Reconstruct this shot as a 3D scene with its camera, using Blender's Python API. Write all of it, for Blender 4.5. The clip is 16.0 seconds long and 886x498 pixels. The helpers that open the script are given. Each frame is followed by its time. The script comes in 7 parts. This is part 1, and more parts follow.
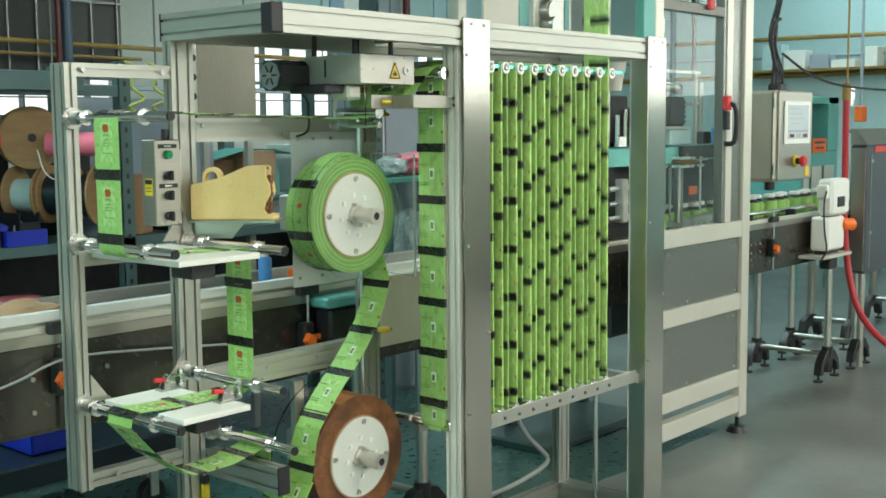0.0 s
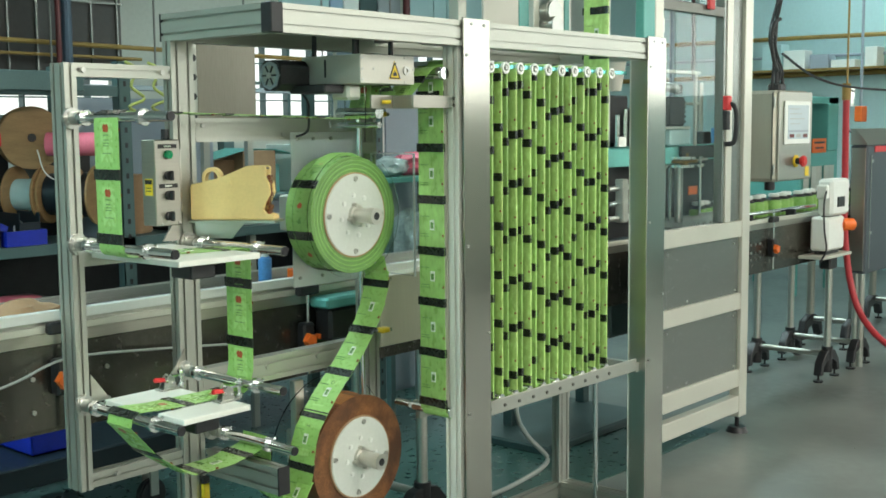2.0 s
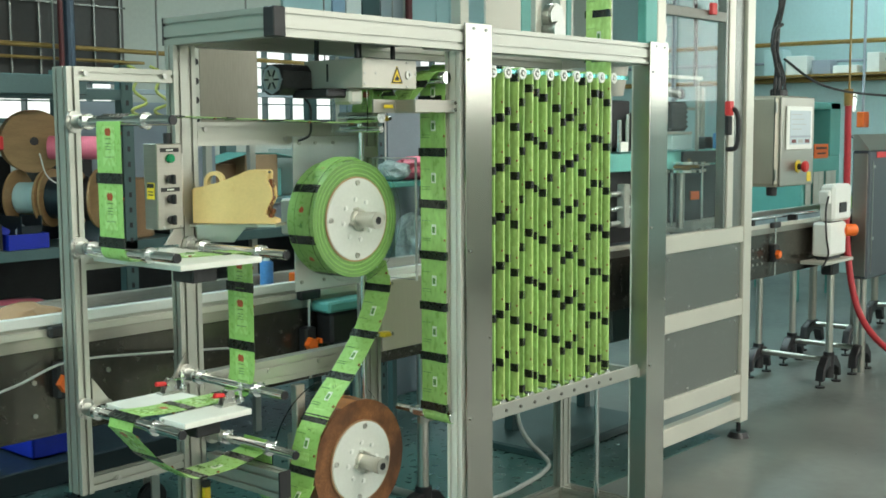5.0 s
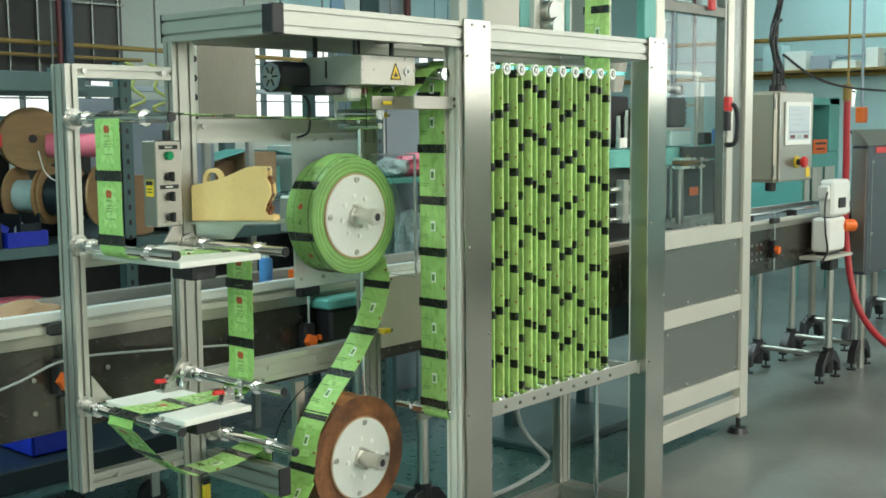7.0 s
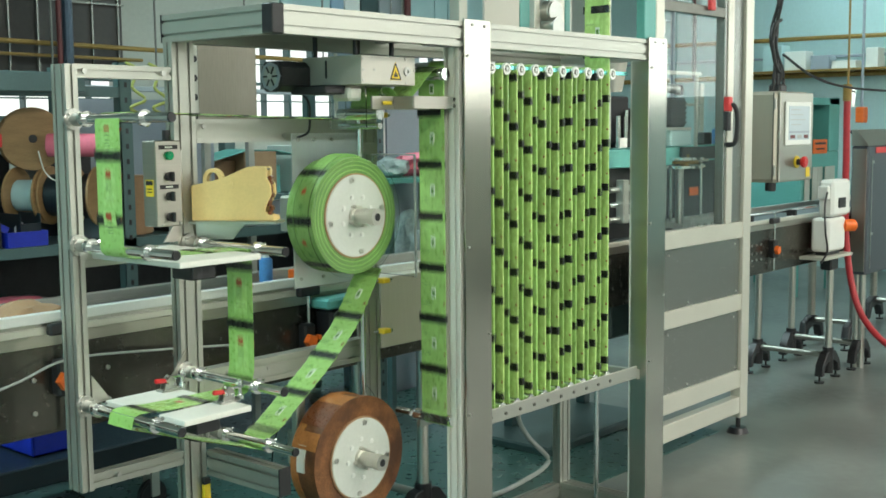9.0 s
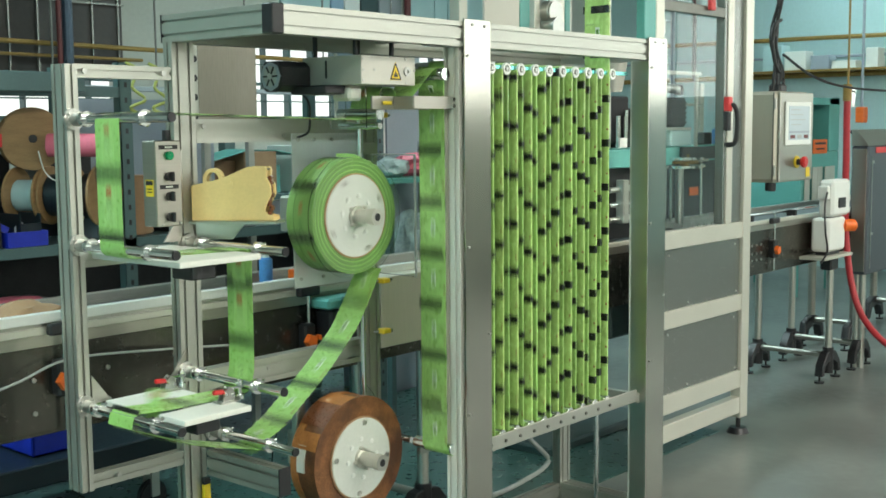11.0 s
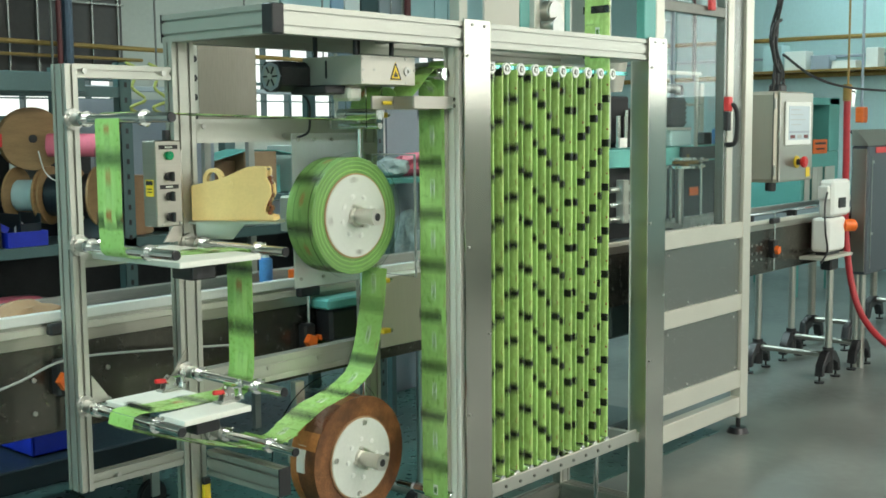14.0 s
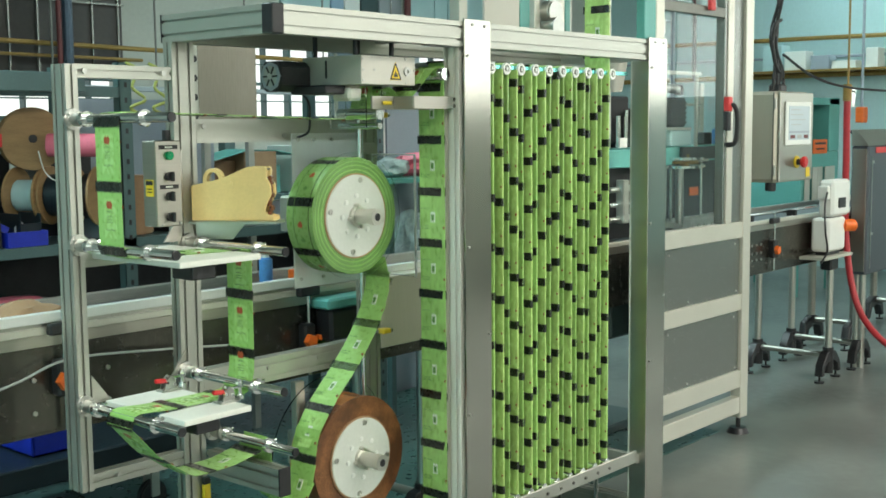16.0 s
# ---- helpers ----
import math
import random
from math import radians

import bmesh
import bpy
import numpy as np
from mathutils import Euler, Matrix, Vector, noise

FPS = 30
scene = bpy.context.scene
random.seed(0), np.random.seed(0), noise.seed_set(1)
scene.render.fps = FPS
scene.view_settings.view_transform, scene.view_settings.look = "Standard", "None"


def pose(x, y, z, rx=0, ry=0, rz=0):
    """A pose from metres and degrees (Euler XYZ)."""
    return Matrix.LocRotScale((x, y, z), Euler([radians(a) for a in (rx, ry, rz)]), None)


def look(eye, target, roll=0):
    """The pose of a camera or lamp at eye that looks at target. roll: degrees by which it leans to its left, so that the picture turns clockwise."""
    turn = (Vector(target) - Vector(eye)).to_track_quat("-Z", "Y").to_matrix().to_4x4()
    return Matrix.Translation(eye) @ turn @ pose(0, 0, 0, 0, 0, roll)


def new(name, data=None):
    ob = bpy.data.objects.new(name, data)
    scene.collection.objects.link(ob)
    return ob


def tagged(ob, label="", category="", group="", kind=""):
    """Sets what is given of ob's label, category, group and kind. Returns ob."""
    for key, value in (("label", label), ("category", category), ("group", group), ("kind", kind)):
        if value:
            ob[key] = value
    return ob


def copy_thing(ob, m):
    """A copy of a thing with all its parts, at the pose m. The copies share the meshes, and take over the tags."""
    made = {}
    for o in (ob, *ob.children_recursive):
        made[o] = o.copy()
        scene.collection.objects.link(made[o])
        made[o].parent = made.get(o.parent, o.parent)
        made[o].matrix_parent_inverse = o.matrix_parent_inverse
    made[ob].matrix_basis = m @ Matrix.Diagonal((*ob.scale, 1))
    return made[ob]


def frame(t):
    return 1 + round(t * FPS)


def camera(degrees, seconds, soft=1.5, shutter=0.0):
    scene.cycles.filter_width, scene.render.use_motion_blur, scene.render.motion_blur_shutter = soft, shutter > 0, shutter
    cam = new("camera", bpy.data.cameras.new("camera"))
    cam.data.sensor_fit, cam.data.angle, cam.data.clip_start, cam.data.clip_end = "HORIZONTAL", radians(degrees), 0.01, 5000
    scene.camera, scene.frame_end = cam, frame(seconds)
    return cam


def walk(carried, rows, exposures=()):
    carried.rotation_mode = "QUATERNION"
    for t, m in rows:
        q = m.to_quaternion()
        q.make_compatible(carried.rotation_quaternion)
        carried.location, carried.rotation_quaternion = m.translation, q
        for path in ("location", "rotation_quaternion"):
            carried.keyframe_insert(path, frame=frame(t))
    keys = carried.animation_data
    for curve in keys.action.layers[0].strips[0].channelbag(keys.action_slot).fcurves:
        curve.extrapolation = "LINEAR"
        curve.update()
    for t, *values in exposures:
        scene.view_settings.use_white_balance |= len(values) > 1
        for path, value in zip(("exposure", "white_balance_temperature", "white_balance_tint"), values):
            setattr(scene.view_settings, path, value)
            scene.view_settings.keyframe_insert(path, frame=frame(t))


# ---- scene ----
# ---------------------------------------------------------------- camera
cam = camera(41.99, 16.0, soft=1.7, shutter=0.9)
EYE = (-2.0765, -2.4064, 1.69)


def aim(yaw, pitch, roll):
    """Small turns, in degrees, from the camera's main direction."""
    y, p = radians(-49.013 + yaw), radians(-6.054 + pitch)
    way = Vector((-math.sin(y) * math.cos(p), math.cos(y) * math.cos(p), math.sin(p)))
    return look(EYE, Vector(EYE) + way, -0.526 + roll)


walk(cam, [(0.0, aim(0, 0, 0)), (2.5, aim(-0.004, 0.005, 0)), (3.0, aim(-0.041, 0.104, 0.107)),
           (3.5, aim(-0.093, 0.252, 0.187)), (4.0, aim(0.018, 0.296, 0.220)), (4.6, aim(0.060, 0.250, 0.170)),
           (6.5, aim(0.075, 0.110, 0.059)), (7.0, aim(0.040, 0.050, -0.008)), (16.0, aim(0.040, 0.048, -0.007))])

# ---------------------------------------------------------------- world and light
world = bpy.data.worlds.new("hall_air")
scene.world = world
world.use_nodes = True
wn = world.node_tree.nodes
sky = wn.new("ShaderNodeTexSky")
sky.sky_type, sky.sun_disc = "NISHITA", False
sky.sun_elevation, sky.sun_rotation = radians(40), radians(200)
wn["Background"].inputs["Strength"].default_value = 0.12
world.node_tree.links.new(sky.outputs[0], wn["Background"].inputs["Color"])
scene.view_settings.exposure = 0.04


def ceiling_lamp(x, y, z, w, l, watts, colour=(0.95, 1.0, 0.86)):
    data = bpy.data.lights.new("hall_lamp", "AREA")
    data.shape, data.size, data.size_y, data.energy, data.color = "RECTANGLE", w, l, watts, colour
    ob = new("hall_lamp", data)
    ob.matrix_world = pose(x, y, z)
    return ob


# Cool lamps imitate north daylight; the last is added for left-facing sides.
WARM, COOL = (1.0, 0.975, 0.86), (0.73, 0.99, 1.0)
for lx, ly, lw, tone in ((-2.5, -3.5, 150, WARM), (2.0, -3.8, 186, WARM), (6.5, -2.8, 120, WARM), (-1.2, 2.2, 98, COOL), (5.2, 3.0, 110, COOL), (9.3, 2.6, 58, COOL), (-5.2, 0.2, 150, COOL)):
    ceiling_lamp(lx, ly, 4.05, 3.0, 0.5, lw, tone)

# ---------------------------------------------------------------- materials


def material(name, colour, rough=0.5, metal=0.0, vary=0.12, scale=8.0, fine=60.0, bump=0.1, stretch=(1, 1, 1), dirt=None,
             dirt_at=0.62, clear=0.0, emit=0.0, rough_vary=0.12, spec=0.5):
    """A principled surface with variation at two scales, fine relief and optional stains."""
    m = bpy.data.materials.new(name)
    m.use_nodes = True
    n, l = m.node_tree.nodes, m.node_tree.links
    b = n["Principled BSDF"]
    tc, mp = n.new("ShaderNodeTexCoord"), n.new("ShaderNodeMapping")
    mp.inputs["Scale"].default_value = stretch
    l.new(tc.outputs["Object"], mp.inputs["Vector"])
    big, small = n.new("ShaderNodeTexNoise"), n.new("ShaderNodeTexNoise")
    for t, s, d in ((big, scale, 4), (small, fine, 3)):
        t.inputs["Scale"].default_value, t.inputs["Detail"].default_value = s, d
        l.new(mp.outputs[0], t.inputs["Vector"])
    add = n.new("ShaderNodeMath")
    add.operation = "ADD"
    l.new(big.outputs["Fac"], add.inputs[0]), l.new(small.outputs["Fac"], add.inputs[1])
    ramp = n.new("ShaderNodeValToRGB")
    lo, hi = [c * (1 - vary) for c in colour], [min(1, c * (1 + vary)) for c in colour]
    ramp.color_ramp.elements[0].position, ramp.color_ramp.elements[0].color = 0.30, (*lo, 1)
    ramp.color_ramp.elements[1].position, ramp.color_ramp.elements[1].color = 0.70, (*hi, 1)
    half = n.new("ShaderNodeMath")
    half.operation, half.inputs[1].default_value = "MULTIPLY", 0.5
    l.new(add.outputs[0], half.inputs[0]), l.new(half.outputs[0], ramp.inputs[0])
    colour_out = ramp.outputs[0]
    if dirt:
        patch, edge, mix = n.new("ShaderNodeTexNoise"), n.new("ShaderNodeValToRGB"), n.new("ShaderNodeMixRGB")
        patch.inputs["Scale"].default_value, patch.inputs["Detail"].default_value = scale * 0.45, 6
        l.new(tc.outputs["Object"], patch.inputs["Vector"]), l.new(patch.outputs["Fac"], edge.inputs[0])
        edge.color_ramp.elements[0].position, edge.color_ramp.elements[1].position = dirt_at - 0.12, dirt_at + 0.08
        l.new(edge.outputs[0], mix.inputs[0]), l.new(colour_out, mix.inputs[1])
        mix.inputs[2].default_value = (*dirt, 1)
        colour_out = mix.outputs[0]
    l.new(colour_out, b.inputs["Base Color"])
    mr = n.new("ShaderNodeMapRange")
    mr.inputs["To Min"].default_value, mr.inputs["To Max"].default_value = max(0.003, rough - rough_vary), min(1, rough + rough_vary)
    l.new(small.outputs["Fac"], mr.inputs["Value"]), l.new(mr.outputs[0], b.inputs["Roughness"])
    b.inputs["Metallic"].default_value = metal
    b.inputs["Specular IOR Level"].default_value = spec
    if bump:
        bm_ = n.new("ShaderNodeBump")
        bm_.inputs["Strength"].default_value, bm_.inputs["Distance"].default_value = bump, 0.002
        l.new(small.outputs["Fac"], bm_.inputs["Height"]), l.new(bm_.outputs[0], b.inputs["Normal"])
    if clear:
        b.inputs["Transmission Weight"].default_value = clear
        b.inputs["IOR"].default_value = 1.25
    if emit:
        l.new(colour_out, b.inputs["Emission Color"])
        b.inputs["Emission Strength"].default_value = emit
    return m


ALU = material("anodised_aluminium", (0.50, 0.505, 0.455), 0.36, 0.75, 0.05, 5, 160, 0.03)
STEEL_V = material("brushed_steel_upright", (0.48, 0.468, 0.42), 0.15, 1.0, 0.02, 2, 260, 0.0, (1, 1, 0.02), rough_vary=0.015)
STEEL_R = material("brushed_steel_return", (0.57, 0.555, 0.50), 0.30, 1.0, 0.02, 2, 260, 0.0, (1, 1, 0.02), rough_vary=0.02)
STEEL = material("brushed_steel", (0.64, 0.63, 0.58), 0.32, 1.0, 0.05, 4, 200, 0.03, (0.03, 0.03, 1), rough_vary=0.06)
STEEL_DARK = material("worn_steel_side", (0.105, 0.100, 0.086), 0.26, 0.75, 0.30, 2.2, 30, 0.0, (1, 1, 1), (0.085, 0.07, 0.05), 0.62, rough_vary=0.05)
STEEL_DULL = material("dull_brushed_steel", (0.46, 0.44, 0.39), 0.36, 1.0, 0.07, 4, 200, 0.03, (0.03, 0.03, 1), rough_vary=0.06)
CHROME = material("polished_chrome", (0.80, 0.82, 0.82), 0.10, 1.0, 0.04, 12, 80, 0.0, rough_vary=0.05)
CAST = material("bolt_steel", (0.55, 0.55, 0.52), 0.32, 1.0, 0.12, 40, 200, 0.05)
BLACK = material("black_plastic", (0.018, 0.018, 0.02), 0.42, 0.0, 0.25, 30, 150, 0.08)
BLACK_METAL = material("black_painted_metal", (0.025, 0.025, 0.028), 0.35, 0.2, 0.3, 14, 120, 0.1)
GREEN = material("green_printed_film", (0.33, 0.58, 0.16), 0.30, 0.0, 0.10, 9, 70, 0.10)
GREEN_PALE = material("green_film_panel", (0.42, 0.67, 0.22), 0.28, 0.0, 0.08, 9, 70, 0.08)
ROLL_GREEN = material("wound_green_film", (0.23, 0.41, 0.12), 0.30, 0.0, 0.14, 9, 70, 0.10)
GREEN_EDGE = material("wound_film_edge", (0.12, 0.24, 0.065), 0.40, 0.0, 0.25, 14, 240, 0.15)
INK = material("black_ink", (0.012, 0.016, 0.012), 0.28, 0.0, 0.2, 20, 90, 0.03)
INK_GREY = material("grey_green_ink", (0.10, 0.24, 0.05), 0.35, 0.0, 0.2, 20, 90, 0.0)
RED_INK = material("red_ink", (0.45, 0.085, 0.03), 0.3, 0.0, 0.2, 60, 200, 0.0)
WHITE_INK = material("white_ink", (0.75, 0.80, 0.70), 0.3, 0.0, 0.05, 60, 200, 0.0)
HDPE = material("white_cutting_plate", (0.78, 0.79, 0.72), 0.38, 0.0, 0.05, 10, 90, 0.05)
WHITE = material("white_paint", (0.80, 0.82, 0.78), 0.35, 0.0, 0.04, 10, 90, 0.04)
CREAM_FRAME = material("cream_painted_frame", (0.66, 0.645, 0.565), 0.34, 0.40, 0.05, 6, 120, 0.03)
CREAM = material("cream_plastic", (0.82, 0.63, 0.28), 0.42, 0.0, 0.06, 18, 120, 0.05)
BROWN = material("brown_kraft_roll", (0.21, 0.088, 0.034), 0.38, 0.0, 0.55, 22, 140, 0.3, dirt=(0.10, 0.04, 0.018), dirt_at=0.52)
TAPE = material("brown_tape", (0.16, 0.05, 0.015), 0.3, 0.0, 0.3, 40, 200, 0.2)
YELLOW = material("yellow_label", (0.80, 0.58, 0.03), 0.4, 0.0, 0.08, 30, 160, 0.0)
ORANGE = material("orange_plastic", (0.85, 0.16, 0.02), 0.4, 0.0, 0.1, 30, 160, 0.05)
RED = material("red_plastic", (0.62, 0.03, 0.03), 0.38, 0.0, 0.12, 24, 160, 0.05)
PINK = material("pink_foam", (0.80, 0.18, 0.26), 0.7, 0.0, 0.1, 14, 120, 0.2)
BLUE = material("blue_plastic", (0.01, 0.03, 0.42), 0.4, 0.0, 0.2, 12, 120, 0.05)
LIGHT_BLUE = material("light_blue_plastic", (0.10, 0.32, 0.70), 0.4, 0.0, 0.2, 12, 120, 0.05)
GREEN_LAMP = material("green_button", (0.0, 0.26, 0.10), 0.25, 0.0, 0.1, 30, 160, 0.0)
TEAL_STEEL = material("grey_teal_painted_steel", (0.085, 0.15, 0.15), 0.42, 0.1, 0.15, 6, 120, 0.08)
TEAL = material("turquoise_paint", (0.13, 0.42, 0.38), 0.4, 0.0, 0.12, 5, 120, 0.06)
PANEL_GREY = material("grey_sheet_panel", (0.235, 0.25, 0.23), 0.27, 0.65, 0.03, 0.8, 160, 0.0, rough_vary=0.01)
BOLT_DARK = material("dark_bolt_steel", (0.22, 0.22, 0.20), 0.45, 0.9, 0.12, 40, 200, 0.05)
SLATE = material("slate_blue_paint", (0.33, 0.38, 0.44), 0.45, 0.1, 0.08, 5, 120, 0.05)
PLYWOOD = material("plywood", (0.36, 0.22, 0.10), 0.6, 0.0, 0.22, 9, 60, 0.15, (1, 1, 6))
CARD = material("cardboard", (0.36, 0.22, 0.12), 0.75, 0.0, 0.12, 12, 90, 0.15)
PIPE_YELLOW = material("yellow_pipe_paint", (0.30, 0.19, 0.05), 0.45, 0.1, 0.25, 6, 60, 0.1)
CABLE_GREEN = material("yellow_green_cable", (0.42, 0.45, 0.12), 0.4, 0.0, 0.1, 30, 100, 0.0)
CABLE_GREY = material("grey_cable", (0.40, 0.42, 0.40), 0.5, 0.0, 0.1, 30, 100, 0.05)
HOSE_RED = material("red_hose", (0.45, 0.03, 0.04), 0.4, 0.0, 0.15, 20, 100, 0.1)
FLOOR = material("painted_concrete_floor", (0.175, 0.192, 0.178), 0.34, 0.0, 0.34, 1.6, 16, 0.14, dirt=(0.105, 0.118, 0.11), dirt_at=0.55)
WALL = material("pale_blue_green_wall", (0.44, 0.62, 0.63), 0.65, 0.0, 0.06, 1.2, 30, 0.06)
WALL_GREY = material("grey_plaster_wall", (0.52, 0.54, 0.48), 0.7, 0.0, 0.08, 1.2, 30, 0.06)
WALL_DARK = material("dark_board_wall", (0.045, 0.038, 0.033), 0.6, 0.0, 0.3, 1.5, 30, 0.06)
CEIL = material("ceiling_paint", (0.55, 0.57, 0.54), 0.8, 0.0, 0.08, 1.2, 30, 0.05)
SCREEN = material("grey_screen", (0.45, 0.52, 0.55), 0.15, 0.0, 0.05, 10, 90, 0.0, emit=0.25)
DAYLIGHT_FAR = material("hazy_outdoors", (0.90, 0.96, 0.90), 0.9, 0.0, 0.16, 0.5, 2.2, 0.0, emit=1.0)
DAYLIGHT = material("bright_outdoors", (0.97, 1.0, 0.92), 0.9, 0.0, 0.06, 0.6, 4, 0.0, emit=2.6)
WALL_WEST = material("turquoise_wall", (0.40, 0.76, 0.75), 0.6, 0.0, 0.06, 1.2, 30, 0.06)
ACRYLIC = material("clear_acrylic", (0.93, 0.97, 0.95), 0.012, 0.0, 0.02, 8, 60, 0.0, clear=1.0, rough_vary=0.008)
CYAN_LIT_STEEL = material("cyan_lit_steel", (0.22, 0.66, 0.62), 0.22, 0.9, 0.06, 10, 80, 0.0)
FROSTED = material("frosted_acrylic", (0.80, 0.84, 0.80), 0.30, 0.0, 0.04, 8, 60, 0.0, clear=0.75, rough_vary=0.05)



def varied(m, amount):
    """Lets each object that wears m differ a little in tone."""
    n, l = m.node_tree.nodes, m.node_tree.links
    b = n["Principled BSDF"]
    src = b.inputs["Base Color"].links[0].from_socket
    info, mr, mix = n.new("ShaderNodeObjectInfo"), n.new("ShaderNodeMapRange"), n.new("ShaderNodeHueSaturation")
    mr.inputs["To Min"].default_value, mr.inputs["To Max"].default_value = 1 - amount, 1 + amount
    l.new(info.outputs["Random"], mr.inputs["Value"]), l.new(mr.outputs[0], mix.inputs["Value"])
    l.new(src, mix.inputs["Color"]), l.new(mix.outputs[0], b.inputs["Base Color"])
    return m


# Lit and shaded copies of one film green, for alternate strands.
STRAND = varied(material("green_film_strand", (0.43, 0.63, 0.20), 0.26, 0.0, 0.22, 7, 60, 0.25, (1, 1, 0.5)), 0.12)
STRAND_SHADED = varied(material("green_film_strand_shaded", (0.33, 0.55, 0.16), 0.30, 0.0, 0.25, 7, 60, 0.25, (1, 1, 0.5)), 0.15)
SPECK = material("brown_red_ink", (0.22, 0.07, 0.02), 0.3, 0.0, 0.3, 60, 200, 0.0)
ALU_MATT_LIT = material("matt_daylit_aluminium", (0.80, 0.785, 0.71), 0.40, 0.10, 0.06, 5, 160, 0.04)
DARK_TEAL = material("dark_teal_paint", (0.04, 0.075, 0.075), 0.4, 0.1, 0.25, 4, 120, 0.08)
AMBER = material("amber_tape_roll", (0.42, 0.17, 0.05), 0.32, 0.0, 0.3, 18, 140, 0.2)
SATIN = material("satin_steel_housing", (0.58, 0.56, 0.50), 0.42, 0.4, 0.06, 4, 160, 0.03)
DULL_RED = material("dull_red_pipe_paint", (0.13, 0.025, 0.025), 0.45, 0.1, 0.25, 6, 60, 0.1)
DUSK = material("dark_blue_pipe_paint", (0.06, 0.09, 0.13), 0.45, 0.1, 0.25, 6, 60, 0.1)
DISC = material("off_white_disc", (0.64, 0.67, 0.62), 0.35, 0.0, 0.06, 10, 90, 0.04)
NAVY = material("dark_navy_paint", (0.012, 0.022, 0.03), 0.4, 0.1, 0.2, 6, 120, 0.08)
FLOOR_SHADE = material("dark_teal_floor_shade", (0.040, 0.105, 0.092), 0.30, 0.0, 0.25, 0.9, 22, 0.12, dirt=(0.09, 0.12, 0.115), dirt_at=0.62)
BROWN_STEEL = material("brown_grey_brushed_sheet", (0.30, 0.275, 0.23), 0.34, 0.85, 0.14, 2.5, 120, 0.0, (1, 1, 0.1))
# Brushed steel with warm reflected light put into its base colour.
GOLD_LIT_STEEL = material("warm_lit_brushed_steel", (0.60, 0.565, 0.47), 0.40, 0.55, 0.06, 3, 160, 0.0, (1, 1, 0.05), rough_vary=0.04)
BAG = material("crinkled_clear_bag", (0.62, 0.70, 0.70), 0.16, 0.15, 0.35, 22, 60, 0.8, clear=0.25)
SLATE_PALE = material("pale_slate_board", (0.34, 0.38, 0.40), 0.55, 0.0, 0.08, 2, 60, 0.05)
LIGHT_BLUE_GREY = material("blue_grey_board", (0.30, 0.44, 0.58), 0.55, 0.0, 0.08, 2, 60, 0.05)
MACHINE_GREY = material("dark_grey_machine_paint", (0.075, 0.085, 0.10), 0.35, 0.2, 0.15, 3, 100, 0.05)

# ---------------------------------------------------------------- mesh helpers


def box(bm, lo, hi, bevel=0.0, seg=1):
    lo, hi = Vector(lo), Vector(hi)
    r = bmesh.ops.create_cube(bm, size=1.0, matrix=Matrix.Translation((lo + hi) / 2) @ Matrix.Diagonal((*(hi - lo), 1)))
    if bevel:
        edges = list({e for v in r["verts"] for e in v.link_edges})
        bmesh.ops.bevel(bm, geom=edges, offset=bevel, segments=seg, affect="EDGES", profile=0.5)


def rod(bm, p0, p1, r, seg=20, r2=None, bevel=0.0):
    p0, p1 = Vector(p0), Vector(p1)
    m = Matrix.Translation((p0 + p1) / 2) @ (p1 - p0).to_track_quat("Z", "Y").to_matrix().to_4x4()
    made = bmesh.ops.create_cone(bm, cap_ends=True, segments=seg, radius1=r, radius2=r if r2 is None else r2, depth=(p1 - p0).length, matrix=m)
    if bevel:
        caps = [e for v in made["verts"] for e in v.link_edges if len(e.link_faces) == 2 and any(len(f.verts) > 4 for f in e.link_faces)]
        bmesh.ops.bevel(bm, geom=list(set(caps)), offset=bevel, segments=2, affect="EDGES")


def ring(bm, centre, axis, r_in, r_out, depth, seg=40):
    """A flat ring (washer) centred at centre, its axis 'x', 'y' or 'z'."""
    c = Vector(centre)
    n = "xyz".index(axis)
    u, v, w = [Vector([1.0 if i == (n + k) % 3 else 0.0 for i in range(3)]) for k in (1, 2, 0)]
    loops = []
    for rr, d in ((r_in, -0.5), (r_out, -0.5), (r_out, 0.5), (r_in, 0.5)):
        loops.append([bm.verts.new(c + (u * math.cos(a) + v * math.sin(a)) * rr + w * d * depth)
                      for a in (2 * math.pi * i / seg for i in range(seg))])
    for k in range(4):
        a, b = loops[k], loops[(k + 1) % 4]
        for i in range(seg):
            bm.faces.new((a[i], a[(i + 1) % seg], b[(i + 1) % seg], b[i]))


def tube_between(bm, p, q, r_in, r_out, seg=28):
    """A thick-walled open tube from p to q."""
    p, q = Vector(p), Vector(q)
    w = (q - p).normalized()
    u = w.orthogonal().normalized()
    v = w.cross(u)
    loops = [[bm.verts.new(c + (u * math.cos(a) + v * math.sin(a)) * rr) for a in (2 * math.pi * i / seg for i in range(seg))] for c, rr in ((p, r_in), (p, r_out), (q, r_out), (q, r_in))]
    for k in range(4):
        a, b = loops[k], loops[(k + 1) % 4]
        for i in range(seg):
            bm.faces.new((a[i], a[(i + 1) % seg], b[(i + 1) % seg], b[i]))


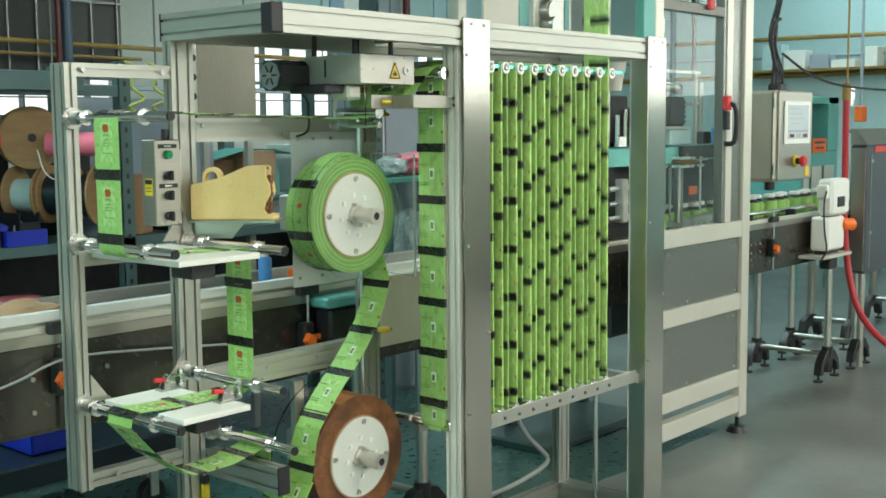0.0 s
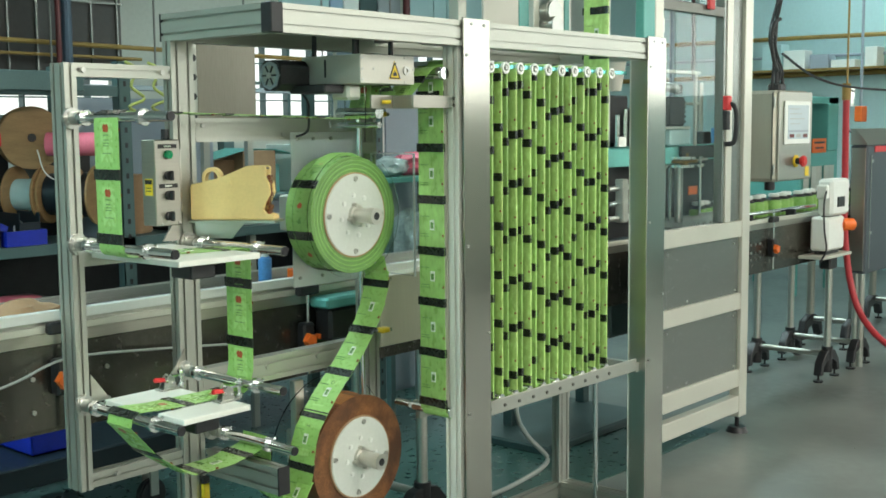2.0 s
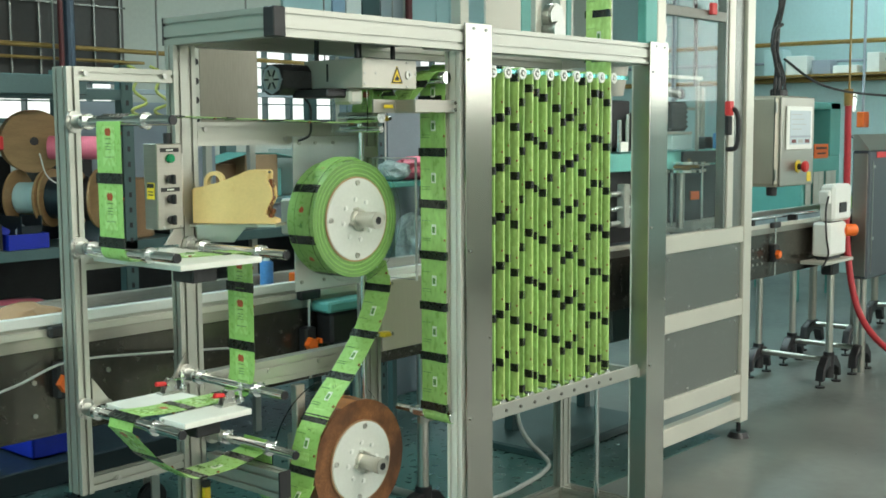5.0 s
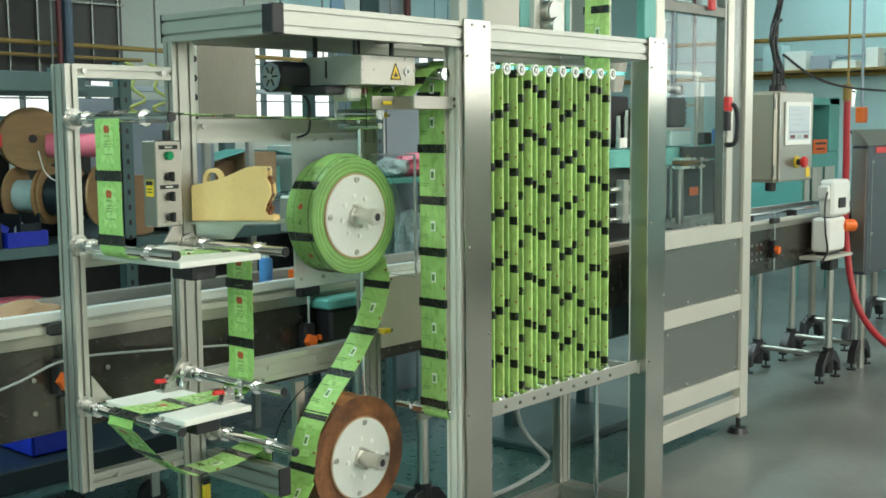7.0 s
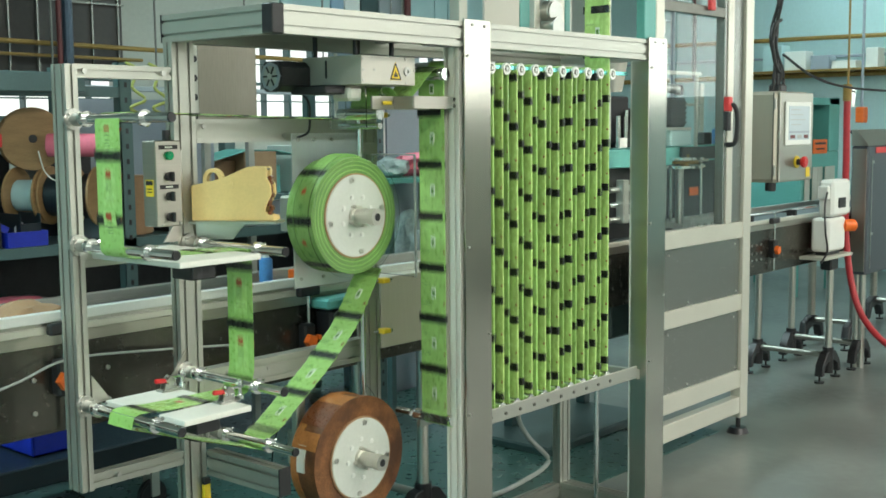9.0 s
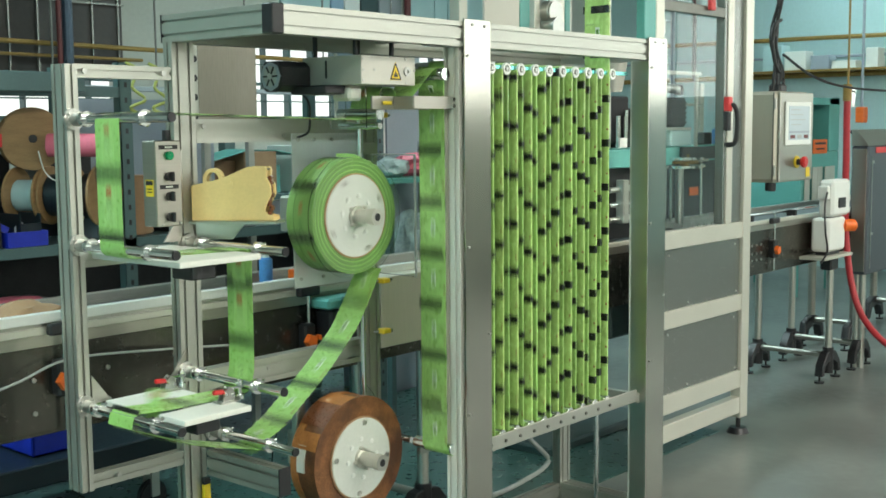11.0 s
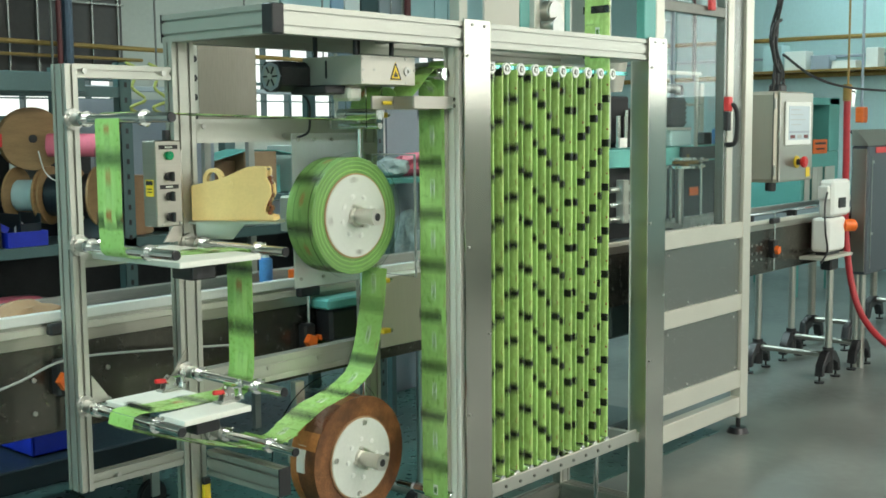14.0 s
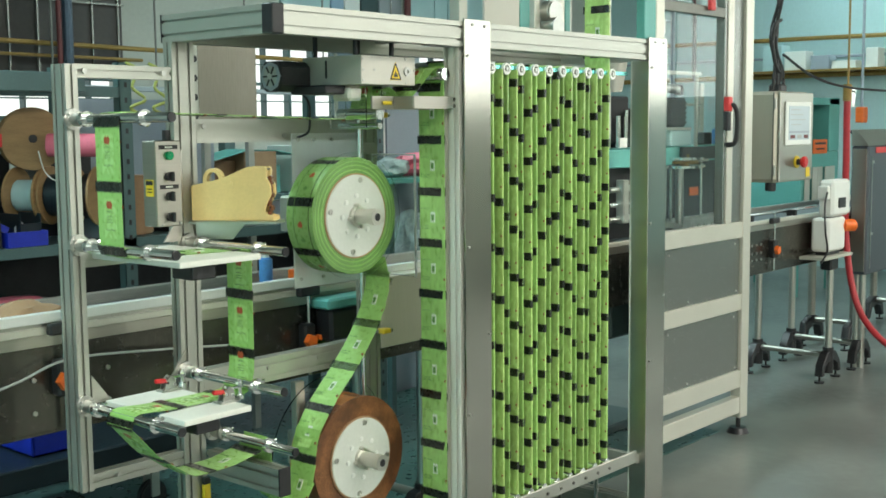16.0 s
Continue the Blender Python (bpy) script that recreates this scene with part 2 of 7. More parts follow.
def sweep(bm, pts, r, seg=8):
    """A round cable along a smooth line through pts."""
    pts = smooth(pts, 6)
    rings = []
    for i, p in enumerate(pts):
        d = (pts[min(i + 1, len(pts) - 1)] - pts[max(i - 1, 0)]).normalized()
        s = d.cross(Vector((0.13, 0.21, 0.97))).normalized()
        t = d.cross(s)
        rings.append([bm.verts.new(p + (s * math.cos(a) + t * math.sin(a)) * r) for a in (2 * math.pi * k / seg for k in range(seg))])
    for a, b in zip(rings, rings[1:]):
        for k in range(seg):
            bm.faces.new((a[k], a[(k + 1) % seg], b[(k + 1) % seg], b[k]))
    bm.faces.new(rings[0]), bm.faces.new(rings[-1])


def smooth(pts, n=6):
    """Points of a Catmull-Rom line through pts."""
    p = [Vector(q) for q in pts]
    p = [p[0] * 2 - p[1], *p, p[-1] * 2 - p[-2]]
    out = []
    for a, b, c, d in zip(p, p[1:], p[2:], p[3:]):
        for k in range(n):
            t = k / n
            out.append(0.5 * (2 * b + (c - a) * t + (2 * a - 5 * b + 4 * c - d) * t * t + (3 * b - a - 3 * c + d) * t ** 3))
    out.append(p[-2])
    return out


def prism(bm, outline, axis, lo, hi):
    """A solid from an outline in the two other axes (in order), pushed along axis from lo to hi."""
    n = "xyz".index(axis)
    o = [i for i in range(3) if i != n]

    def at(p, h):
        q = [0, 0, 0]
        q[o[0]], q[o[1]], q[n] = p[0], p[1], h
        return q
    a, b = [bm.verts.new(at(p, lo)) for p in outline], [bm.verts.new(at(p, hi)) for p in outline]
    bm.faces.new(a), bm.faces.new(b[::-1])
    for i in range(len(a)):
        j = (i + 1) % len(a)
        bm.faces.new((a[j], a[i], b[i], b[j]))


def slotted(bm, lo, hi, axis, slot=0.008, deep=0.007, module=0.04):
    """A slotted aluminium profile filling the box lo..hi, its length along axis."""
    n = "xyz".index(axis)
    o = [i for i in range(3) if i != n]
    (u0, v0), (u1, v1) = [(c[o[0]], c[o[1]]) for c in (lo, hi)]

    def side(a, b):
        """Points from corner a towards corner b, with its slots cut inwards."""
        a, b = Vector(a), Vector(b)
        d, length = (b - a).normalized(), (b - a).length
        inward = Vector((-d.y, d.x))
        out, k = [a], max(1, round(length / module))
        for i in range(k):
            m = a + d * length * (i + 0.5) / k
            s, w = slot / 2, slot / 2 + 0.005
            out += [m - d * s, m - d * s + inward * 0.003, m - d * w + inward * 0.003, m - d * w + inward * deep,
                    m + d * w + inward * deep, m + d * w + inward * 0.003, m + d * s + inward * 0.003, m + d * s]
        return out
    pts = side((u0, v0), (u1, v0)) + side((u1, v0), (u1, v1)) + side((u1, v1), (u0, v1)) + side((u0, v1), (u0, v0))
    prism(bm, pts, axis, lo[n], hi[n])


def part(name, bm, mat, parent=None, label="", flat=False):
    """Links a bmesh, in world metres, as one mesh under a thing or part."""
    bmesh.ops.recalc_face_normals(bm, faces=bm.faces)
    me = bpy.data.meshes.new(name)
    bm.to_mesh(me)
    bm.free()
    me.materials.append(mat)
    if not flat:
        me.polygons.foreach_set("use_smooth", [True] * len(me.polygons))
        me.set_sharp_from_angle(angle=radians(35))
    ob = new(name, me)
    if parent is not None:
        ob.parent = parent
        ob.matrix_parent_inverse = parent.matrix_world.inverted()
    if label:
        tagged(ob, label)
    return ob


def thing(name, at, label, category, group="", kind=""):
    ob = new(name)
    ob.empty_display_size = 0.05
    ob.matrix_world = Matrix.Translation(at)
    ob.location = at
    return tagged(ob, label, category, group, kind)


def made(fn, *args, **kw):
    bm = bmesh.new()
    fn(bm, *args, **kw)
    return bm


def boxes(*rows, bevel=0.0):
    bm = bmesh.new()
    for lo, hi in rows:
        box(bm, lo, hi, bevel)
    return bm


def bolt_parts(name, places, axis, r, h, mat, parent):
    """One small bolt head after another, each a part of its own."""
    for p in places:
        bm = bmesh.new()
        bolts(bm, [p], axis, r, h)
        part(name, bm, mat, parent)


def bolts(bm, places, axis, r=0.006, h=0.005):
    for p in places:
        q = list(p)
        q["xyz".index(axis)] -= h
        rod(bm, p, q, r, 6)
# ---------------------------------------------------------------- the hall


def hall():
    tagged(part("floor", boxes(((-7, -7, -0.2), (11.2, 6.5, 0))), FLOOR), "grey painted concrete factory floor, worn and slightly glossy", "floor", kind="structure")
    # Dark teal sheet stands in for the shade that the machines throw.
    tagged(part("floor_shade", boxes(((-6.9, 0.12, 0.0), (2.25, 3.4, 0.004)), ((2.25, 0.55, 0.0), (3.64, 3.4, 0.004))), FLOOR_SHADE), "dark teal sheet for the shade on the floor under the machines", "floor paint", kind="structure")
    tagged(part("ceiling", boxes(((-7.2, -7.2, 4.2), (11.4, 6.7, 4.35))), CEIL), "plain pale factory ceiling", "ceiling", kind="structure")
    tagged(part("wall_east", boxes(((11.2, -7.2, 0), (11.4, 6.7, 2.05)), ((11.2, -7.2, 3.5), (11.4, 6.7, 4.2)), ((11.2, -1.6, 2.05), (11.4, 6.7, 3.5))), WALL),
           "pale blue-green painted factory wall with high windows", "wall", kind="structure")
    win = thing("window_4", (11.3, -7.0, 2.05), "high factory window band with slim grey bars", "window", kind="structure")
    part("window_frame", boxes(*[((11.26, -7.0 + 1.35 * k - 0.02, 2.05), (11.34, -7.0 + 1.35 * k + 0.02, 3.5)) for k in range(5)]), TEAL_STEEL, win)
    tagged(part("backdrop_east", boxes(((11.8, -7.6, 1.5), (11.82, -1.0, 4.2))), DAYLIGHT), "overexposed daylight outside the windows", "backdrop", kind="structure")
    tagged(part("wall_west", boxes(((-7.2, -7.2, 0), (-7, 6.7, 4.2))), WALL_WEST), "turquoise painted factory wall", "wall", kind="structure")
    tagged(part("wall_south", boxes(((-7, -7.2, 0), (11.2, -7, 2.05)), ((-7, -7.2, 3.5), (11.2, -7, 4.2)), ((-7, -7.2, 2.05), (-5.0, -7, 3.5))), WALL_GREY),
           "grey plaster wall with a high window band", "wall", kind="structure")
    win = thing("window_3", (-5.0, -7.1, 2.05), "high factory window band with slim grey bars", "window", kind="structure")
    part("window_frame", boxes(*[((-5.0 + 1.5 * k - 0.02, -7.13, 2.05), (-5.0 + 1.5 * k + 0.02, -7.05, 3.5)) for k in range(11)]), TEAL_STEEL, win)
    tagged(part("backdrop_south", boxes(((-7, -7.62, 1.5), (11.2, -7.6, 4.2))), DAYLIGHT), "overexposed daylight outside the windows", "backdrop", kind="structure")
    # north wall with a long window band
    w = part("wall_north", boxes(((-7, 6.5, 0), (11.2, 6.7, 1.78)), ((-7, 6.5, 2.54), (11.2, 6.7, 4.2)), ((-7, 6.5, 1.78), (2.0, 6.7, 2.54)),
                                 ((9.6, 6.5, 1.78), (11.2, 6.7, 2.54)), ((3.85, 6.5, 1.78), (5.2, 6.7, 2.54))), WALL_GREY)
    tagged(w, "grey plaster factory wall with a long window band", "wall", kind="structure")
    for i, (x0, x1) in enumerate(((2.0, 3.85), (5.2, 9.6))):
        win = thing("window_%d" % (i + 1), (x0, 6.5, 1.78), "bright factory window with slim grey bars", "window", kind="structure")
        bars = [((x0, 6.52, 1.78), (x1, 6.58, 1.82)), ((x0, 6.52, 2.50), (x1, 6.58, 2.54)), ((x0, 6.52, 2.12), (x1, 6.57, 2.15)), ((x0, 6.52, 1.96), (x1, 6.56, 1.972)), ((x0, 6.52, 2.32), (x1, 6.56, 2.332))]
        n = 6 if i == 0 else 14
        bars += [((x0 + (x1 - x0) * k / n - (0.018 if k % 2 == 0 else 0.008), 6.51, 1.78), (x0 + (x1 - x0) * k / n + (0.018 if k % 2 == 0 else 0.008), 6.59, 2.54)) for k in range(n + 1)]
        part("window_frame", boxes(*bars), TEAL_STEEL, win)
    tagged(part("backdrop", boxes(((0, 7.6, 0.5), (11.2, 7.62, 3.4))), DAYLIGHT_FAR), "overexposed daylight outside the windows", "backdrop", kind="structure")
    # dark board partition before the north wall
    part_wall = part("wall_partition", boxes(((-1.0, 5.9, 2.14), (3.47, 5.96, 4.2))), WALL_DARK)
    tagged(part_wall, "dark brown partition wall with metal studs", "wall", kind="structure")
    for k in range(5):
        part("stud", boxes(((2.46 + 0.24 * k, 5.88, 2.14), (2.475 + 0.24 * k, 5.9, 4.2))), PANEL_GREY, part_wall)
    part("stud", boxes(((2.4, 5.865, 2.70), (3.47, 5.88, 2.715))), PANEL_GREY, part_wall)


hall()


def wall_boards():
    """Pale boards, a door and dark gaps high on the north wall."""
    for x0, x1, mat, lab in ((5.70, 6.36, WALL, "pale blue wall board"), (6.38, 6.56, LIGHT_BLUE_GREY, "blue-grey wall board"), (6.58, 6.80, WHITE, "white wall board"), (6.82, 7.08, DARK_TEAL, "dark teal doorway board"),
                             (7.10, 7.45, SLATE_PALE, "grey wall board"), (7.53, 8.00, WALL, "pale blue wall board"), (8.015, 8.23, WALL, "pale blue wall board"), (8.245, 8.40, WALL, "pale blue wall board"), (8.415, 9.4, WALL, "pale blue wall board")):
        b = part("wall_board", boxes(((x0, 6.46, 2.60), (x1, 6.497, 4.19)), bevel=0.003), mat)
        tagged(b, lab + " fixed high on the factory wall", "wall board", "wall boards")


wall_boards()


def hall_pipe(pts, r, mat, label, name="pipe"):
    tagged(part(name, made(sweep, pts, r, 10), mat), label, "pipe")


hall_pipe([(1.6, 5.7, 2.37), (5.0, 5.7, 2.33), (8.0, 5.7, 2.3)], 0.019, PIPE_YELLOW, "yellow-brown painted pipe running along the far wall")
hall_pipe([(1.6, 5.7, 2.27), (3.38, 5.7, 2.26), (3.42, 5.76, 2.26), (3.43, 5.93, 2.26)], 0.013, PIPE_YELLOW, "yellow-brown painted pipe running along the far wall")
hall_pipe([(11.1, 6.4, 2.70), (11.1, 3.5, 2.69), (11.1, 0.5, 2.66)], 0.026, PIPE_YELLOW, "yellow-brown painted pipe running along the pale wall")
hall_pipe([(11.1, 6.4, 2.26), (11.1, 3.5, 2.26), (11.1, 0.5, 2.26)], 0.03, PIPE_YELLOW, "yellow-brown painted pipe running along the pale wall")
hall_pipe([(11.1, 6.4, 2.48), (11.1, 3.5, 2.47), (11.1, 0.5, 2.46)], 0.018, SLATE, "thin grey conduit running along the pale wall")
hall_pipe([(7.44, 6.36, 1.2), (7.44, 6.36, 4.2)], 0.04, DULL_RED, "vertical dark red pipe before the far wall", "standpipe")
hall_pipe([(2.79, 5.6, 0), (2.79, 5.6, 4.2)], 0.04, DUSK, "vertical grey-blue steel pipe", "standpipe")
hall_pipe([(2.69, 5.55, 0), (2.69, 5.55, 4.2)], 0.02, DULL_RED, "vertical dark red pipe", "standpipe")

# ---------------------------------------------------------------- accumulator frame
Z0, Z1 = 1.948, 2.028


def accumulator_frame():
    f = thing("accumulator", (1.0, 0.25, 0), "film accumulator of silver slotted aluminium with brushed steel post covers", "film accumulator")

    def bar(name, lo, hi, axis):
        return part(name, made(slotted, lo, hi, axis), ALU, f)
    bar("front_beam", (0.041, 0, Z0), (2.06, 0.04, Z1), "x")
    bar("end_beam", (0, 0.043, Z0), (0.04, 0.497, Z1), "y")
    bar("rear_beam", (0.041, 0.457, Z0), (2.06, 0.497, Z1), "x")
    bar("cross_beam", (0.86, 0.042, Z0 + 0.035), (0.90, 0.456, Z1), "y")
    bar("cross_beam", (1.98, 0.042, Z0), (2.02, 0.456, Z1), "y")
    bar("centre_beam", (0.90, 0.23, Z0 + 0.02), (1.98, 0.27, Z1 - 0.02), "x")
    part("end_cap", boxes(((-0.003, -0.003, Z0 - 0.001), (0.0405, 0.0425, Z1 + 0.001)), bevel=0.003), BLACK, f, "black plastic end cap")
    part("end_cap", boxes(((-0.003, 0.4972, Z0 - 0.001), (0.0405, 0.501, Z1 + 0.001)), bevel=0.001), BLACK, f, "black plastic end cap")
    # uprights: slotted core, steel cover in front
    for x0, x1, rear in ((0.787, 0.925, False), (1.925, 2.062, True)):
        # Uprights wear a paler copy of the aluminium, reflected daylight in its colour.
        part("upright", made(slotted, (x0, 0.012, 0.06), (x0 + 0.08, 0.075, Z0 - 0.001), "z"), ALU_MATT_LIT, f)
        part("post_cover", boxes(((x0 + (0 if rear else 0.004), -0.010, 0.05), (x1, -0.002, Z1 + 0.008)), bevel=0.0015), STEEL_V, f, "brushed stainless steel cover plate")
        part("cover_return", boxes(((x1 - 0.003, -0.0015, 0.05), (x1, 0.07, Z0 - 0.004)), bevel=0.001), STEEL_V, f)
        if rear:
            part("cover_return", boxes(((x0 - 0.004, -0.0098, 0.05), (x0 - 0.0005, 0.066, Z0 - 0.004)), bevel=0.001), STEEL_R, f)
        bolt_parts("cover_bolt", [(x0 + 0.045, -0.010, Z1 - 0.01), (x1 - 0.03, -0.010, Z1 - 0.012), (x0 + 0.02, -0.010, Z0 - 0.03),
                   (x0 + 0.02, -0.010, 1.30), (x0 + 0.02, -0.010, 0.74), (x1 - 0.012, -0.010, 1.0)], "y", 0.005, 0.004, CAST, f)
    bar("rear_upright", (1.985, 0.457, 0.06), (2.06, 0.497, Z0 - 0.001), "z")
    bar("rear_upright", (0.80, 0.457, 0.06), (0.84, 0.497, Z0 - 0.001), "z")
    bar("base_rail", (0.845, 0.457, 0.05), (1.98, 0.497, 0.13), "x")
    bar("base_rail", (1.99, 0.08, 0.05), (2.06, 0.456, 0.13), "y")
    bar("base_rail", (0.93, 0.0, 0.05), (1.92, 0.04, 0.13), "x")
    bar("base_rail", (0.80, 0.08, 0.05), (0.84, 0.456, 0.13), "y")
    for x, y in ((0.83, 0.04), (1.99, 0.04), (0.82, 0.477), (2.03, 0.477)):
        bm = made(rod, (x, y, 0), (x, y, 0.018), 0.035, 20)
        rod(bm, (x, y, 0.018), (x, y, 0.06), 0.009, 12)
        part("levelling_foot", bm, BLACK_METAL, f, "black levelling foot")
    # fixed top rollers with pale collars
    for i in range(12):
        x = XS(2 * i + 1.5)
        bm = made(rod, (x, 0.046, ZT), (x, 0.23, ZT), RR - 0.0016, 20)
        part("top_roller", bm, CHROME, f, "polished steel guide roller")
        bm = made(ring, (x, 0.043, ZT), "y", 0.0125, 0.0205, 0.010, 24)
        part("roller_collar", bm, WHITE, f, "white plastic roller collar")
        part("roller_screw", made(rod, (x, 0.036, ZT), (x, 0.046, ZT), 0.007, 6), CAST, f)
    part("roller_bar", boxes(((0.93, 0.23, ZT - 0.02), (1.93, 0.245, ZT + 0.03)), bevel=0.002), STEEL, f, "steel bar that carries the top rollers")
    # Thin bar with the rollers' cyan reflection put into its colour.
    part("roller_bar", boxes(((0.80, 0.048, ZT - 0.003), (1.86, 0.053, ZT + 0.012)), bevel=0.001), CYAN_LIT_STEEL, f)
    part("top_pan", boxes(((0.10, 0.05, Z1 - 0.022), (0.855, 0.45, Z1 - 0.015)), bevel=0.001), ALU, f, "pale sheet under the top frame")
    # guide rods for the carriage
    for x, y in ((0.72, 0.40), (1.955, 0.25)):
        part("guide_rod", made(rod, (x, y, 0.02), (x, y, Z0), 0.011, 16), CHROME, f)
    part("rod_foot", boxes(((0.66, 0.34, 0), (0.78, 0.46, 0.05)), bevel=0.006), BLACK, f)
    part("rod_foot", boxes(((1.91, 0.20, 0), (2.0, 0.30, 0.05)), bevel=0.006), BLACK, f)


def XS(k):
    """The x of film strand k of the accumulator."""
    return 0.765 + 0.0414 * k


ZT, RR, STRANDS = 1.888, 0.0207, 24
FY0, FY1, THICK = 0.055, 0.166, 0.0012
ZMAX = 0.744     # highest axle height of the carriage rollers

accumulator_frame()


def carriage():
    """The sliding lower roller carriage; its own origin is at its axle height."""
    c = thing("roller_carriage", (0, 0, 0), "sliding aluminium roller carriage with a row of bottom rollers", "roller carriage")
    bm = boxes(((0.93, 0.018, -0.042), (1.90, 0.028, 0.008)), bevel=0.002)
    part("front_bar", bm, ALU, c)
    part("bar_lip", boxes(((0.93, 0.028, -0.042), (1.90, 0.046, -0.036)), bevel=0.001), ALU, c)
    part("rear_bar", boxes(((0.81, 0.215, -0.055), (1.95, 0.235, -0.005)), bevel=0.002), ALU, c)
    bolt_parts("bar_bolt", [(XS(2 * i + 0.5) + dx, 0.018, z) for i in range(2, 12) for dx, z in ((0, -0.018),)], "y", 0.0065, 0.005, BOLT_DARK, c)
    for i in range(12):
        x = XS(2 * i + 0.5)
        bm = made(rod, (x, 0.029 if i > 1 else 0.046, 0), (x, 0.215, 0), RR - 0.0016, 18, bevel=0.002)
        part("bottom_roller", bm, CHROME, c, "polished steel bottom roller")
    part("stub_axle", made(rod, (XS(0.5), 0.235, 0), (XS(0.5), 0.30, 0), 0.012, 14), CHROME, c)
    part("slide_block", boxes(((1.90, 0.02, -0.05), (1.925, 0.26, -0.01)), bevel=0.002), ALU, c)
    # lower lengths of the film strands travel with it
    for k in range(STRANDS):
        part("lower_strand", strand_mesh(k, 0, 0.62, 0.0008), STRAND if k % 2 else STRAND_SHADED, c)
    for i in range(12):
        bm = bmesh.new()
        arc(bm, XS(2 * i + 0.5), 0, math.pi, 2 * math.pi)
        part("film_turn", bm, GREEN, c)
    return c


def arc(bm, x, z, a0, a1, n=10, back=-0.006):
    """Film round a roller whose axle is at (x, z)."""
    rings = []
    for k in range(n + 1):
        a = a0 + (a1 - a0) * k / n
        rings.append([bm.verts.new((x + math.cos(a) * r, y, z + math.sin(a) * r)) for r, y in ((RR - 0.0006, FY0 + back), (RR + 0.0006, FY0 + back), (RR + 0.0006, FY1 + back), (RR - 0.0006, FY1 + back))])
    for a, b in zip(rings, rings[1:]):
        for k in range(4):
            bm.faces.new((a[k], a[(k + 1) % 4], b[(k + 1) % 4], b[k]))


def puff(u):
    """Half the extra thickness of the sleeve's rounded front fold, u across the film's width."""
    return 0.0050 * math.sqrt(math.sin(math.pi * min(1.0, 0.06 + u / 0.34))) if u < 0.319 else 0.0


def strand_mesh(k, z0, z1, extra=0.0):
    """One hanging film strand: a flattened sleeve, bowed at its free edge and a little wavy along its length."""
    bm = bmesh.new()
    side = 1 if k % 2 else -1
    h = 0.0011 - extra * 0.5
    n = max(2, int((z1 - z0) / 0.03))
    rings = []
    for m in range(n + 1):
        z = z0 + (z1 - z0) * m / n
        curl = 0.0045 + 0.0022 * noise.noise(Vector((k * 3.1, z * 7.0, 0.0)))
        slip = 0.0014 * noise.noise(Vector((k * 5.3, z * 4.0, 9.0)))
        us = (0.0, 0.02, 0.05, 0.10, 0.16, 0.22, 0.28, 0.36, 0.6, 1.0)
        out = [(XS(k) + side * (curl - 0.002) * (1 - u) ** 3 - side * 0.001, FY0 + DY(k) + (FY1 - FY0) * u + slip, h + (puff(u) * (0.8 + curl * 45) if k > 4 else 0)) for u in us]
        line = [(x - g, y) for x, y, g in out] + [(out[-1][0], out[-1][1] + 0.0008)] + [(x + g, y) for x, y, g in out[::-1]] + [(out[0][0], out[0][1] - 0.0008)]
        rings.append([bm.verts.new((x, y, z)) for x, y in line])
    for a, b in zip(rings, rings[1:]):
        for i in range(len(a)):
            bm.faces.new((a[i], a[(i + 1) % len(a)], b[(i + 1) % len(a)], b[i]))
    bm.faces.new(rings[0][::-1])
    bm.faces.new(rings[-1])
    return bm


def DY(k):
    """How far back strand k hangs."""
    return 0.0 if k < 5 else (-0.012 if k % 2 else -0.006)


CARRIAGE = carriage()


def accumulated_film():
    f = thing("film_strands", (1.2, 0.11, ZMAX), "long green printed film strands threaded up and down the rollers", "plastic film")
    for k in range(STRANDS):
        top = ZT if k < STRANDS - 1 else 2.75
        part("strand", strand_mesh(k, ZMAX + 0.004, top), STRAND if k % 2 else STRAND_SHADED, f)
    for i in range(11):
        bm = bmesh.new()
        arc(bm, XS(2 * i + 1.5), ZT, 0, math.pi)
        part("film_turn", bm, GREEN, f)


accumulated_film()

# ---------------------------------------------------------------- unwinder frame
PY = 0.4445


def clamp_roller(parent, x, z, y0=PY, y1=-0.012, r=0.0135):
    """A polished cantilever roller on a flange, with two collars and a dark end."""
    bm = made(rod, (x, y0, z), (x, y0 - 0.012, z), 0.030, 24, bevel=0.002)
    rod(bm, (x, y0 - 0.012, z), (x, y0 - 0.05, z), 0.018, 20)
    bolts(bm, [(x + 0.02 * math.cos(a), y0 - 0.012, z + 0.02 * math.sin(a)) for a in (0.8, 2.4, 3.9, 5.5)], "y", 0.005, 0.006)
    part("roller_flange", bm, CAST, parent, "steel roller flange with bolts")
    bm = made(rod, (x, y0 - 0.05, z), (x, y1 + 0.004, z), r, 24)
    part("roller", bm, CHROME, parent, "polished chrome roller")
    for y in (y0 - 0.07, y1 + 0.12):
        bm = made(ring, (x, y, z), "y", r, r + 0.008, 0.014, 24)
        rod(bm, (x + r, y, z + r * 0.5), (x + r + 0.014, y, z + r * 0.5 + 0.008), 0.004, 8)
        part("collar", bm, CHROME, parent, "chrome clamping collar")
    part("roller_end", made(rod, (x, y1 + 0.004, z), (x, y1, z), r - 0.001, 20, bevel=0.001), BLACK_METAL, parent, "dark roller end")


